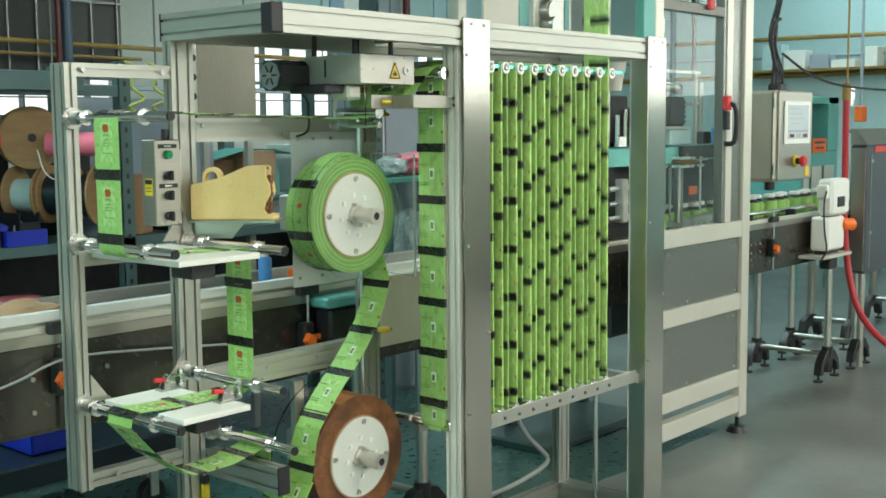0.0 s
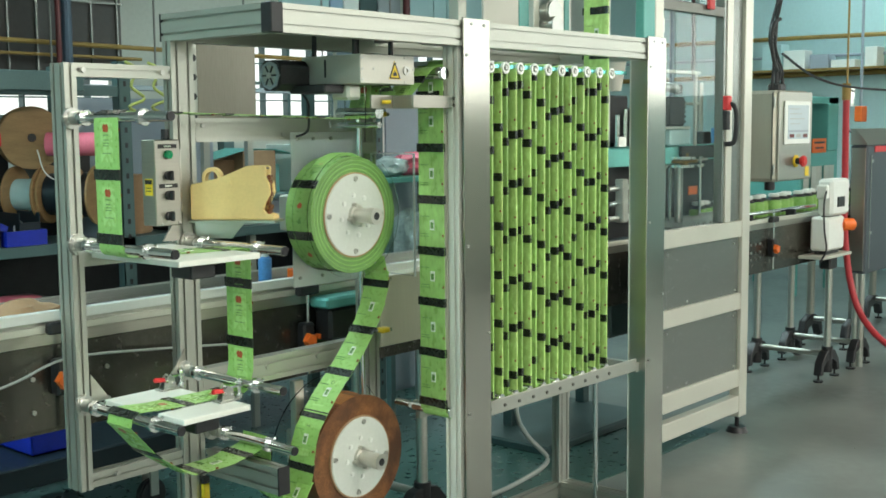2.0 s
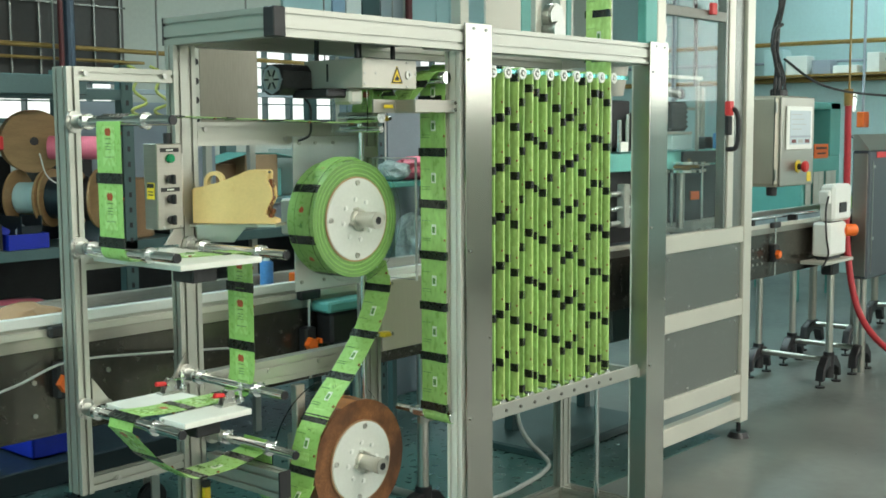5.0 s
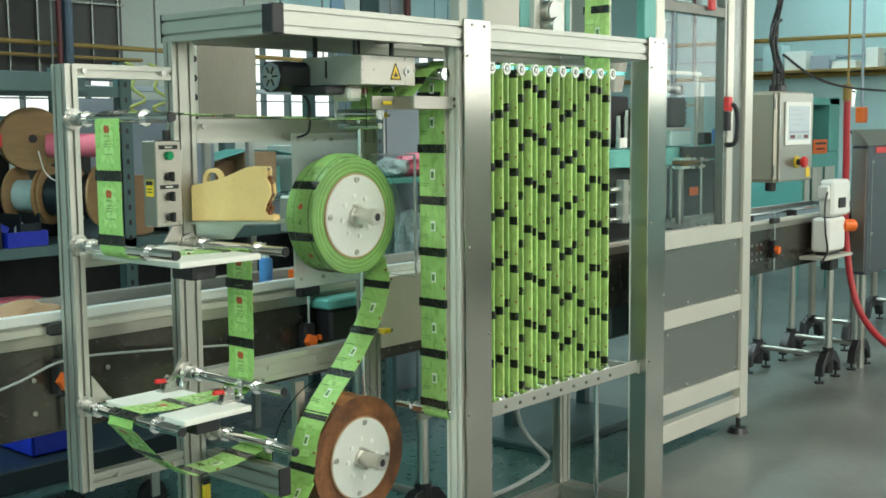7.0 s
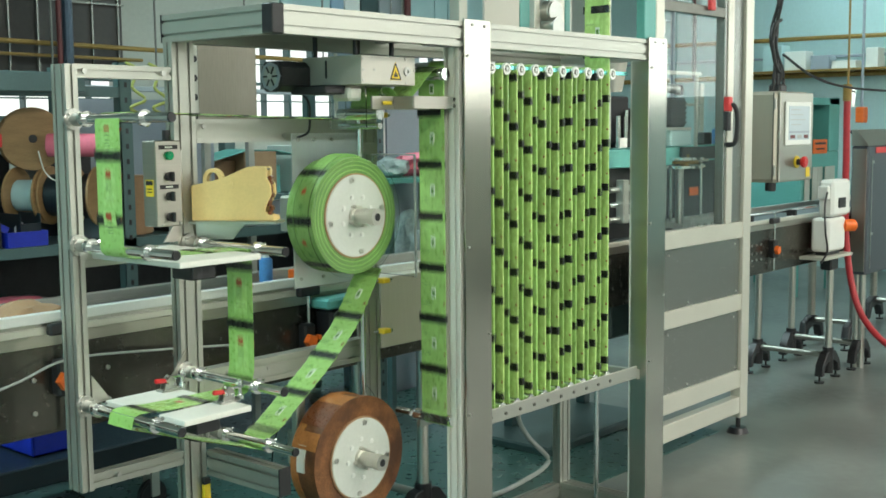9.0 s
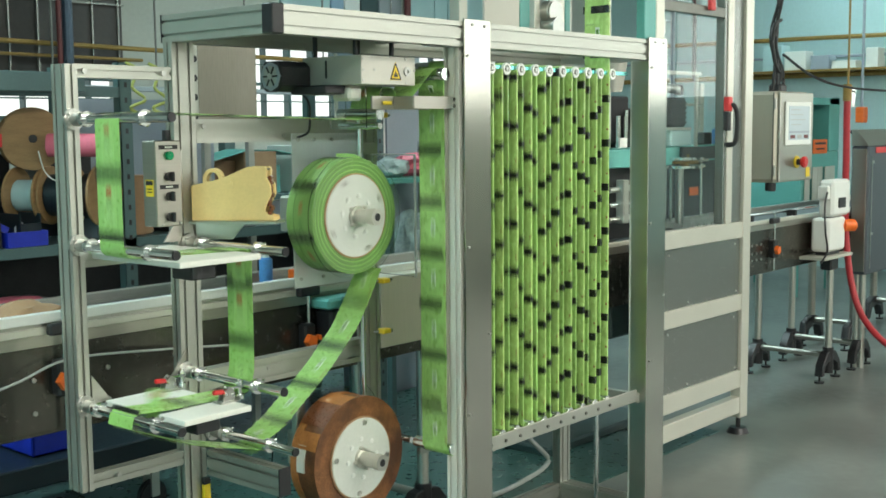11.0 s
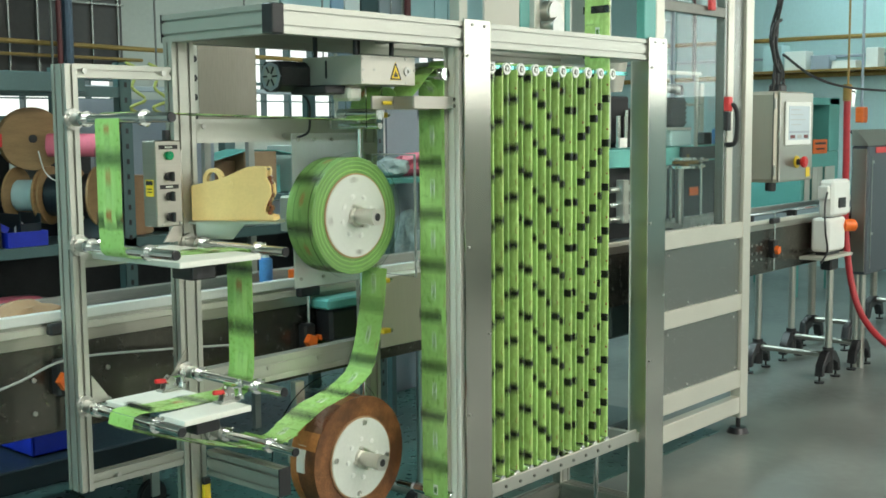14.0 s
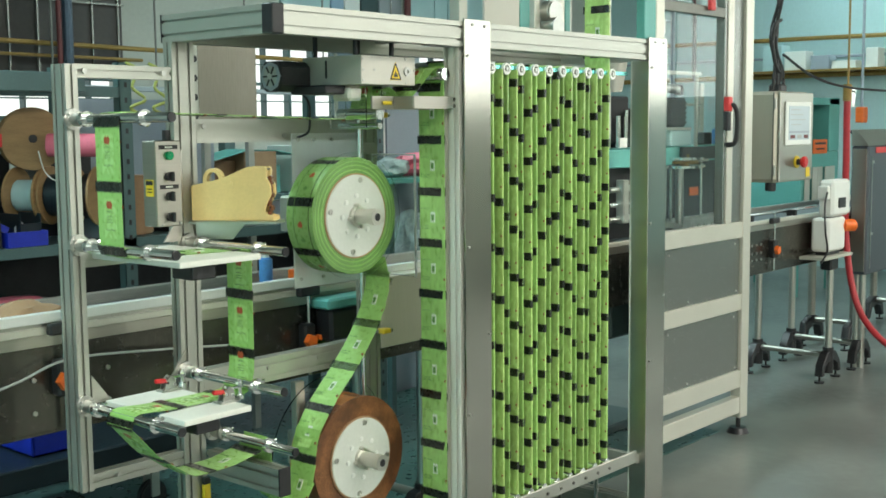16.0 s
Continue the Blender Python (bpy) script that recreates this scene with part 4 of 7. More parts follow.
    part("adjust_knob", bm, YELLOW, d, "yellow adjusting knob")
    part("adjust_nut", made(rod, (0.61, 0.12, 1.768), (0.61, 0.10, 1.768), 0.010, 6), CHROME, d)
    for x in (0.49, 0.56):
        part("pinch_plate", boxes(((x, 0.14, 1.69), (x + 0.006, 0.30, 1.82)), bevel=0.001), ACRYLIC, d, "clear acrylic pinch plate").visible_shadow = False
    part("pinch_roller", made(rod, (0.545, 0.13, 1.735), (0.545, 0.31, 1.735), 0.018, 20), CHROME, d)
    part("pinch_roller", made(rod, (0.545, 0.13, 1.697), (0.545, 0.31, 1.697), 0.010, 20), CHROME, d)
    # entry roller over which the film turns down
    part("entry_roller", made(rod, (0.745, 0.03, 1.86), (0.745, 0.27, 1.86), 0.019, 20), CHROME, d)
    part("entry_collar", made(ring, (0.745, 0.045, 1.86), "y", 0.012, 0.021, 0.012, 24), CHROME, d)
    cab = made(sweep, [(0.40, 0.33, 1.80), (0.40, 0.30, 1.77), (0.43, 0.33, 1.73), (0.45, 0.36, 1.68), (0.45, 0.42, 1.66)], 0.004)
    part("motor_cable", cab, BLACK, d)


drive_unit()
# ---------------------------------------------------------------- film between reel and accumulator


def rounded(pts, cut):
    """The line through pts with its corners rounded."""
    p = [Vector(q) for q in pts]
    out = [p[0]]
    for a, b, c in zip(p, p[1:], p[2:]):
        d0, d1 = min(cut, (b - a).length * 0.45), min(cut, (c - b).length * 0.45)
        e, f = b + (a - b).normalized() * d0, b + (c - b).normalized() * d1
        out += [(1 - t) ** 2 * e + 2 * t * (1 - t) * b + t * t * f for t in (0, 0.2, 0.4, 0.6, 0.8, 1)]
    return out + [p[-1]]


def along(line, s):
    """The place and the direction at length s of a line."""
    for a, b in zip(line, line[1:]):
        d = (b - a).length
        if s <= d or b is line[-1]:
            return a + (b - a) * (s / max(d, 1e-9)), (b - a).normalized()
        s -= d


def length(line):
    return sum((b - a).length for a, b in zip(line, line[1:]))


# the first span hangs slack or is pulled straight; the rest runs over fixed rollers
SAG = [(0.113, 0.25, 0.772), (0.095, 0.25, 0.744), (-0.02, 0.25, 0.722), (-0.16, 0.25, 0.722), (-0.27, 0.25, 0.80), (-0.362, 0.24, 0.90)]
TAUT = [(0.113, 0.25, 0.772), (0.095, 0.25, 0.744), (-0.02, 0.25, 0.784), (-0.14, 0.25, 0.824), (-0.255, 0.245, 0.864), (-0.362, 0.24, 0.90)]
SAG_ROWS = [(0, 1), (7.8, 1), (8.3, 0), (11.2, 0.2), (11.5, 0.6), (12.3, 1), (13.5, 0.8), (13.9, 0.1), (14.1, 0.1), (14.5, 1), (16, 1)]


def sag_at(t):
    """The first span's line: slack, straight or between."""
    k = float(np.interp(t, *zip(*SAG_ROWS)))
    return rounded([Vector(p) * k + Vector(q) * (1 - k) for p, q in zip(SAG, TAUT)], 0.03)


SAG_LEN = length(sag_at(0))
RUN = rounded([(-0.362, 0.24, 0.90), (-0.352, 0.24, 0.940),
               (-0.25, 0.228, 0.934), (0.020, 0.22, 0.9325), (0.0195, 0.193, 1.0), (0.0195, 0.193, 1.353), (-0.10, 0.21, 1.353), (-0.3575, 0.25, 1.354), (-0.3575, 0.253, 1.45),
               (-0.3575, 0.253, 1.7375), (-0.25, 0.25, 1.737), (0.545, 0.22, 1.7155), (0.562, 0.20, 1.818), (0.60, 0.18, 1.818), (0.625, 0.165, 1.750), (0.728, 0.115, 1.882), (0.765, 0.1105, 1.88), (0.765, 0.1105, 1.78)], 0.03)
WEB = sag_at(0) + RUN[1:]
WEB_LEN = length(WEB)
WEB_END = 0.108    # height below the top axles at which the first strand begins
HALF_W = 0.0555


def ribbon(bm, line, thick=0.0012):
    rows = []
    for i, p in enumerate(line):
        d = (line[min(i + 1, len(line) - 1)] - line[max(i - 1, 0)]).normalized()
        n = Vector((d.z, 0, -d.x)).normalized() * thick / 2
        w = Vector((0, HALF_W, 0))
        rows.append([bm.verts.new(q) for q in (p - n - w, p + n - w, p + n + w, p - n + w)])
    for a, b in zip(rows, rows[1:]):
        for k in range(4):
            bm.faces.new((a[k], a[(k + 1) % 4], b[(k + 1) % 4], b[k]))
    bm.faces.new(rows[0]), bm.faces.new(rows[-1])


web = thing("film_web", WEB[0], "green printed film threaded over the stand's rollers", "plastic film")
cuts = [*range(0, len(RUN) - 8, 16), len(RUN) - 1]
for i0, i1 in zip(cuts, cuts[1:]):
    part("web_span", made(ribbon, RUN[i0:i1 + 1]), GREEN, web)

# the slack loop below the reel: shapes that it takes, as (x, z) from the reel to the first roller
LOOPS = {
    "rest": [(0.695, 1.255), (0.706, 1.17), (0.652, 1.05), (0.545, 0.925), (0.425, 0.815), (0.345, 0.715), (0.315, 0.60), (0.27, 0.53), (0.19, 0.56), (0.14, 0.66), (0.113, 0.772)],
    "tight": [(0.666, 1.209), (0.622, 1.153), (0.577, 1.097), (0.529, 1.045), (0.473, 1.000), (0.417, 0.956), (0.358, 0.916), (0.297, 0.878), (0.237, 0.840), (0.176, 0.802), (0.113, 0.772)],
    "mid": [(0.653, 1.210), (0.626, 1.138), (0.587, 1.071), (0.544, 1.007), (0.492, 0.950), (0.436, 0.897), (0.378, 0.847), (0.317, 0.799), (0.248, 0.767), (0.173, 0.747), (0.113, 0.772)],
    "curve": [(0.618, 1.214), (0.580, 1.147), (0.539, 1.081), (0.498, 1.016), (0.455, 0.951), (0.408, 0.890), (0.361, 0.828), (0.306, 0.774), (0.241, 0.740), (0.164, 0.729), (0.113, 0.772)],
    "deep": [(0.699, 1.206), (0.683, 1.122), (0.659, 1.041), (0.631, 0.961), (0.591, 0.890), (0.517, 0.849), (0.436, 0.828), (0.352, 0.812), (0.273, 0.781), (0.194, 0.749), (0.113, 0.772)],
    "steep": [(0.515, 1.224), (0.474, 1.155), (0.466, 1.075), (0.457, 0.996), (0.445, 0.917), (0.407, 0.847), (0.367, 0.777), (0.312, 0.725), (0.237, 0.696), (0.163, 0.717), (0.113, 0.772)],
}
LOOP_ROWS = [(0, "rest"), (7.4, "rest"), (7.9, "rest"), (8.4, "tight"), (9.2, "tight"), (10.2, "mid"), (11.2, "tight"), (12.0, "tight"), (12.5, "mid"), (13.0, "curve"),
             (13.5, "mid"), (14.0, "deep"), (14.5, "deep"), (15.0, "curve"), (15.3, "curve"), (15.5, "steep"), (15.7, "curve"), (15.95, "rest"), (16.0, "rest")]


def loop_at(t):
    for (t0, a), (t1, b) in zip(LOOP_ROWS, LOOP_ROWS[1:]):
        if t <= t1:
            k = (t - t0) / (t1 - t0)
            k = k * k * (3 - 2 * k)
            pts = [((1 - k) * p[0] + k * q[0], 0.318 - 0.068 * i / 10, (1 - k) * p[1] + k * q[1]) for i, (p, q) in enumerate(zip(LOOPS[a], LOOPS[b]))]
            return smooth(pts, 4)
    return loop_at(16.0)


LOOP_N = 22
LOOP_PIECES = []
loop_mesh = None
for k in range(LOOP_N):
    if loop_mesh is None:
        ob = part("film_piece", boxes(((-0.0006, -HALF_W, -0.034), (0.0006, HALF_W, 0.034))), GREEN)
        loop_mesh = ob.data
    else:
        ob = new("film_piece", loop_mesh)
    tagged(ob, "short piece of the slack green film loop", "plastic film", "slack film loop")
    LOOP_PIECES.append(ob)

SAG_PIECES = []
sag_mesh = None
for k in range(16):
    if sag_mesh is None:
        ob = part("film_piece", boxes(((-0.0006, -HALF_W, -0.0205), (0.0006, HALF_W, 0.0205))), GREEN)
        sag_mesh = ob.data
    else:
        ob = new("film_piece", sag_mesh)
    tagged(ob, "short piece of the green film below the splice plate", "plastic film", "slack film span")
    SAG_PIECES.append(ob)
# ---------------------------------------------------------------- printed labels that travel with the film
FED = [(0, 0), (7.38, 0), (7.5, 0.008), (7.75, 0.036), (8.0, 0.091), (8.25, 0.19), (8.5, 0.326), (9.0, 0.562), (9.2, 0.69), (9.6, 1.03), (10.0, 1.52), (10.5, 2.22), (11.3, 3.30), (11.5, 3.566),
       (12.0, 4.236), (12.5, 4.879), (13.0, 5.542), (13.5, 6.202), (14.0, 6.845), (14.5, 7.498), (15.0, 8.158), (15.5, 8.75), (15.8, 8.95), (16.0, 8.981)]
AXLE = [(0, 0.6956), (0.5, 0.7150), (1.0, 0.7396), (1.2, 0.7414), (1.5, 0.7424), (1.8, 0.7412), (2.0, 0.7426), (2.5, 0.7390), (3.0, 0.740), (7.38, 0.740)]
SLIP = [(0, 0), (1.0, 0), (1.2, 0.05), (1.5, 0.035), (1.8, -0.035), (2.0, -0.07), (2.5, 0.035), (3.0, 0)]     # film that slips past the first strands


def fed(t):
    """Metres of film that the reel has given off."""
    return float(np.interp(t, *zip(*FED)))


def axle(t):
    """Height of the carriage's axles."""
    return float(np.interp(t, *zip(*AXLE))) - fed(t) / STRANDS


def slack_of_turns():
    """Extra film in the turns before each strand, from the heights at which the strands' bands hang when the carriage is up."""
    at_rest = AXLE[-1][1]
    s, extra = (ZT - WEB_END - at_rest), []
    turn, span = math.pi * RR, ZT - at_rest
    for k in range(1, STRANDS):
        s += turn
        more = 0.0
        if k >= 6:
            depth = BAND_HEIGHTS[k - 6] - at_rest if k % 2 else ZT - BAND_HEIGHTS[k - 6]
            more = (FIRST - s - depth) % PITCH
            if more > 0.14:
                more -= PITCH
        extra.append(max(more, -0.03))
        s += extra[-1] + span
    return extra


PITCH = 0.170
FIRST = (ZT - WEB_END - 1.4515) % PITCH
BAND_HEIGHTS = (1.724, 1.735, 1.757, 1.703, 1.789, 1.838, 1.824, 1.806, 1.859, 1.770, 1.720, 1.737, 1.758, 1.701, 1.797, 1.828, 1.824, 1.795)
EXTRA = slack_of_turns()


def off_corner(u):
    """A print that would lie across a roller is drawn on the straight film beside it."""
    for shift in (0, 0.01, -0.01, 0.02, -0.02, 0.03, -0.03, 0.04, -0.04, 0.05, -0.05, 0.06, -0.06, 0.07, -0.07, 0.08, -0.08):
        a, b = max(0.001, u + shift - 0.050), min(WEB_LEN - 0.001, u + shift + 0.050)
        if a < b and along(WEB, a)[1].angle(along(WEB, b)[1]) < 0.4:
            return min(max(u + shift, 0.0), WEB_LEN)
    return u


def film_place(s, t, half=0.0145):
    """Where the film is that lies s metres past the head of the first strand: place and turn about y, in degrees."""
    if s >= 0:
        zd, z, k = axle(t), ZT - WEB_END, 0
        run = z - zd
        if s < run:
            return Vector((XS(0), 0.1105, z - s)), 180.0
        s, k, turn = s - run, 0, math.pi * RR
        span = ZT - zd
        while True:
            x = XS(k + 0.5)
            low = k % 2 == 0
            turn = math.pi * RR + EXTRA[k]
            if s < turn:
                a = math.pi * s / turn
                return Vector((x - RR * math.cos(a), 0.1105, max(zd - RR * math.sin(a), zd + half - 0.02) if low else min(ZT + RR * math.sin(a), ZT + 0.02 - half))), 180.0
            s, k = s - turn, k + 1
            if k == 5:
                s = max(0.0, s + float(np.interp(t, *zip(*SLIP))))
            if k == STRANDS - 1:
                return Vector((XS(k), 0.1105 + DY(k), min(zd + s, 2.72))), 180.0
            if s < span:
                return Vector((XS(k), 0.1105 + DY(k), min(max(zd + s if k % 2 else ZT - s, zd + half - 0.02), ZT + 0.02 - half))), 180.0
            s -= span
    if s >= -WEB_LEN:
        u = s + WEB_LEN
        if half > 0.03:
            u = off_corner(u)
        if u < SAG_LEN:
            line = sag_at(t)
            p, d = along(line, u / SAG_LEN * length(line))
        else:
            p, d = along(WEB, u)
    else:
        line = loop_at(t)
        u = s + WEB_LEN + length(line)
        if u < 0:     # still wound on the reel
            a = -0.7 - u * 0.35
            return Vector((UP[0] + 0.150 * math.cos(a), UP[1] + 0.06, UP[2] + 0.150 * math.sin(a))), 180.0
        p, d = along(line, min(u, length(line) - 0.062) if half > 0.03 else u)
    return p, math.degrees(math.atan2(d.x, d.z))


def label_meshes():
    # a flat band whose front end swells round the folded edge of the film
    us = (0.0, 0.02, 0.05, 0.10, 0.16, 0.22, 0.28, 0.36, 0.6, 1.0)
    out = [(-HALF_W - 0.0006 + u * (2 * HALF_W + 0.0075), 0.0019 + 1.12 * puff(u) + 0.0022 * (1 - u) ** 3) for u in us]
    bm = bmesh.new()
    prism(bm, [(-g, y) for y, g in out] + [(g, y) for y, g in out[::-1]], "z", -0.0140, 0.0140)
    band = part("film_label", bm, INK)
    flat = part("film_label", boxes(((-0.0019, -HALF_W - 0.0012, -0.0140), (0.0019, HALF_W + 0.0065, 0.0140))), INK)
    tagged(flat, "black band printed across the green film", "printed label", "labels on the film")
    tagged(band, "black band printed across the green film", "printed label", "labels on the film")
    q, p = (-0.0022, -0.0004), (0.0004, 0.0050)
    heart = bmesh.new()
    prism(heart, [(0.012, 0.028), (-0.010, 0.026), (-0.013, 0.040), (-0.006, 0.048), (0.001, 0.044), (0.006, 0.049), (0.014, 0.042)], "x", *q)
    logo = part("label_print", heart, RED_INK)
    tagged(logo, "red emblem and fine print on the green film", "printed label", "prints on the film")
    part("panel", boxes(((-0.0017, -0.030, -0.052), (-0.0002, 0.026, 0.053))), GREEN_PALE, logo)
    rows = [((q[0], -0.012, z), (q[1], 0.012, z + 0.0022)) for z in (0.018, 0.005, -0.003, -0.010)] + [((q[0], -0.022, -0.030), (q[1], 0.018, -0.028))]
    bm = boxes(*rows)
    ring(bm, (-0.0008, 0.0, -0.040), "x", 0.004, 0.0075, 0.0012, 16)
    part("fine_print", bm, INK_GREY, logo)
    part("barcode", boxes(((p[0], -0.012, -0.018), (0.0026, 0.006, 0.016))), WHITE_INK, logo)
    part("barcode_print", boxes(((p[0], -0.009, -0.010), (0.0030, 0.003, 0.0108))), INK_GREY, logo)
    for z in (0.036, 0.028, -0.03):
        part("side_text", boxes(((p[0], 0.012, z), (0.0026, 0.050, z + 0.0016))), INK_GREY, logo)
    bm = bmesh.new()
    prism(bm, [(-0.0545, 0.029), (-0.049, 0.028), (-0.048, 0.035), (-0.051, 0.037), (-0.0545, 0.035)], "x", *p)
    part("emblem", bm, SPECK, logo)
    return band, flat, logo


BAND, FLAT_BAND, PRINT = label_meshes()
LABELS, used = [], set()
for j in range(-int((9.2 + WEB_LEN + 1.2) / PITCH), int(30.6 / PITCH)):
    for is_band, ds in ((True, 0.0), (False, PITCH / 2)):
        src = PRINT if not is_band else (FLAT_BAND if FIRST + j * PITCH < 0 else BAND)
        ob = copy_thing(src, Matrix()) if src.name in used else src
        used.add(src.name)
        LABELS.append((ob, FIRST + j * PITCH + ds))


# ---------------------------------------------------------------- conveyor behind the stand
BELT = 1.10


def conveyor():
    c = thing("conveyor", (3.0, 0.9, 0), "long stainless steel chain conveyor with worn dark sides", "conveyor")
    x0, x1 = -3.2, 10.9
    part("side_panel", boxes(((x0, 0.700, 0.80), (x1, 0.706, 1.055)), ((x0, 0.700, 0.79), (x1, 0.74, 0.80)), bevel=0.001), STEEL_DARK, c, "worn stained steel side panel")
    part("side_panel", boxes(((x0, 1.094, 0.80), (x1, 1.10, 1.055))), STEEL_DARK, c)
    part("top_rail", boxes(((x0, 0.690, 1.126), (2.4, 0.72, 1.156)), bevel=0.002), WHITE, c, "white plastic guide rail")
    part("top_rail", boxes(((x0, 0.690, 1.092), (x1, 0.72, 1.114)), bevel=0.002), CREAM_FRAME, c)
    part("rail_channel", boxes(((x0, 0.696, 1.056), (x1, 0.705, 1.0915)), bevel=0.001), STEEL_DULL, c, "plain steel edge strip")
    part("rail_channel", boxes(((x0, 0.705, 1.056), (2.4, 0.725, 1.134)), bevel=0.001), ALU, c)
    part("belt", boxes(((x0, 0.735, 1.085), (x1, 1.065, 1.10))), MACHINE_GREY, c, "grey conveyor chain")
    part("rear_rail", made(slotted, (x0, 1.07, 1.06), (x1, 1.11, 1.135), "x"), ALU, c)
    for x in (-2.6, -0.9, 1.4, 5.28, 5.82):
        for y in (0.62 if x > 5 else 0.74, 1.12):
            bm = made(rod, (x, y, 0.05), (x, y, 0.85), 0.024, 18)
            part("leg", bm, STEEL, c, "round steel leg")
            bm = bmesh.new()
            for s in (-1, 1):
                out = [(x + s * 0.02, 0.20), (x + s * 0.07, 0.19), (x + s * 0.135, 0.12), (x + s * 0.15, 0.045), (x + s * 0.115, 0.045), (x + s * 0.10, 0.10), (x + s * 0.05, 0.13), (x + s * 0.02, 0.13)]
                prism(bm, out if s > 0 else out[::-1], "y", y - 0.028, y + 0.028)
                rod(bm, (x + s * 0.132, y, 0.012), (x + s * 0.132, y, 0.045), 0.007, 10)
                rod(bm, (x + s * 0.132, y, 0), (x + s * 0.132, y, 0.012), 0.032, 20)
            rod(bm, (x, y, 0.05), (x, y, 0.22), 0.036, 18)
            bmesh.ops.bevel(bm, geom=[e for e in bm.edges if e.calc_length() > 0.03], offset=0.004, segments=1, affect="EDGES")
            part("leg_foot", bm, BLACK, c, "black plastic two-legged foot")
        part("cross_tube", made(rod, (x, 0.64 if x > 5 else 0.76, 0.165), (x, 1.10, 0.165), 0.019, 14), STEEL_DULL, c)
    # rail clamps with orange star knobs
    for x, z in ((-0.26, 0.955), (0.72, 0.93), (4.55, 0.93)):
        part("clamp_rod", made(rod, (x, 0.675, 0.80), (x, 0.675, 1.16), 0.007, 12), CHROME, c)
        part("rail_clamp", boxes(((x - 0.05, 0.66, 1.09), (x + 0.05, 0.69, 1.125)), bevel=0.006), BLACK, c, "black plastic rail clamp")
        part("rod_clamp", boxes(((x - 0.035, 0.655, z - 0.05), (x + 0.02, 0.699, z + 0.06)), bevel=0.008), BLACK, c, "black plastic rod clamp")
        bm = bmesh.new()
        prism(bm, [(x - 0.02 + (0.030 if i % 2 else 0.018) * math.cos(i * math.pi / 5), z + (0.030 if i % 2 else 0.018) * math.sin(i * math.pi / 5)) for i in range(10)], "y", 0.630, 0.6545)
        bmesh.ops.bevel(bm, geom=bm.edges[:], offset=0.003, segments=1, affect="EDGES")
        part("star_knob", bm, ORANGE, c, "orange star knob")
        part("knob_end", made(rod, (x + 0.035, 0.67, z + 0.005), (x + 0.035, 0.65, z + 0.005), 0.010, 12), ORANGE, c)
    spots = []
    for x in (-0.75, -0.70, -0.35, -0.1, 0.15, 0.4, 1.0, 1.2):
        for z in (0.86, 0.96):
            spots.append((x, 0.700, z))
    for x in (4.3, 4.36, 4.42):
        for z in (0.88, 0.92, 0.97):
            spots.append((x, 0.700, z))
    bolt_parts("panel_bolt", spots, "y", 0.008, 0.006, CAST, c)
    part("side_joint", boxes(((-0.555, 0.6985, 0.95), (-0.545, 0.7, 1.04)), ((0.86, 0.697, 0.82), (0.88, 0.7, 1.05))), BLACK, c)
    part("bottle_guide", made(rod, (4.2, 0.76, 1.145), (5.35, 0.76, 1.145), 0.012, 12), CHROME, c, "shiny bottle guide rail")
    for x in (4.3, 4.9):
        part("guide_bracket", boxes(((x, 0.70, 1.08), (x + 0.03, 0.76, 1.15)), bevel=0.003), BLACK, c)
    # loose grey cable along the side
    part("loose_cable", made(sweep, [(-1.2, 0.66, 0.86), (-0.8, 0.66, 0.91), (-0.45, 0.66, 0.965), (-0.26, 0.655, 1.015), (0.05, 0.66, 0.995), (0.4, 0.67, 0.96)], 0.004), CABLE_GREY, c)


conveyor()


def bottle_set():
    rows = []
    src = None
    for k in range(26):
        if src is None:
            b = thing("bottle", (0, 0, 0), "small green-sleeved bottle with a white cap on the conveyor", "bottle", "bottles on the conveyor")
            bm = made(rod, (0, 0, 0), (0, 0, 0.102), 0.050, 20, bevel=0.008)
            part("body", bm, GREEN, b)
            bm = made(rod, (0, 0, 0.102), (0, 0, 0.122), 0.047, 20, 0.030)
            part("shoulder", bm, BLACK, b)
            part("cap", made(rod, (0, 0, 0.121), (0, 0, 0.143), 0.036, 20, bevel=0.005), WHITE, b, "white screw cap")
            src = b
        else:
            b = copy_thing(src, Matrix.Translation((0, 0, 0)))
        rows.append(b)
    return rows


BOTTLES = bottle_set()


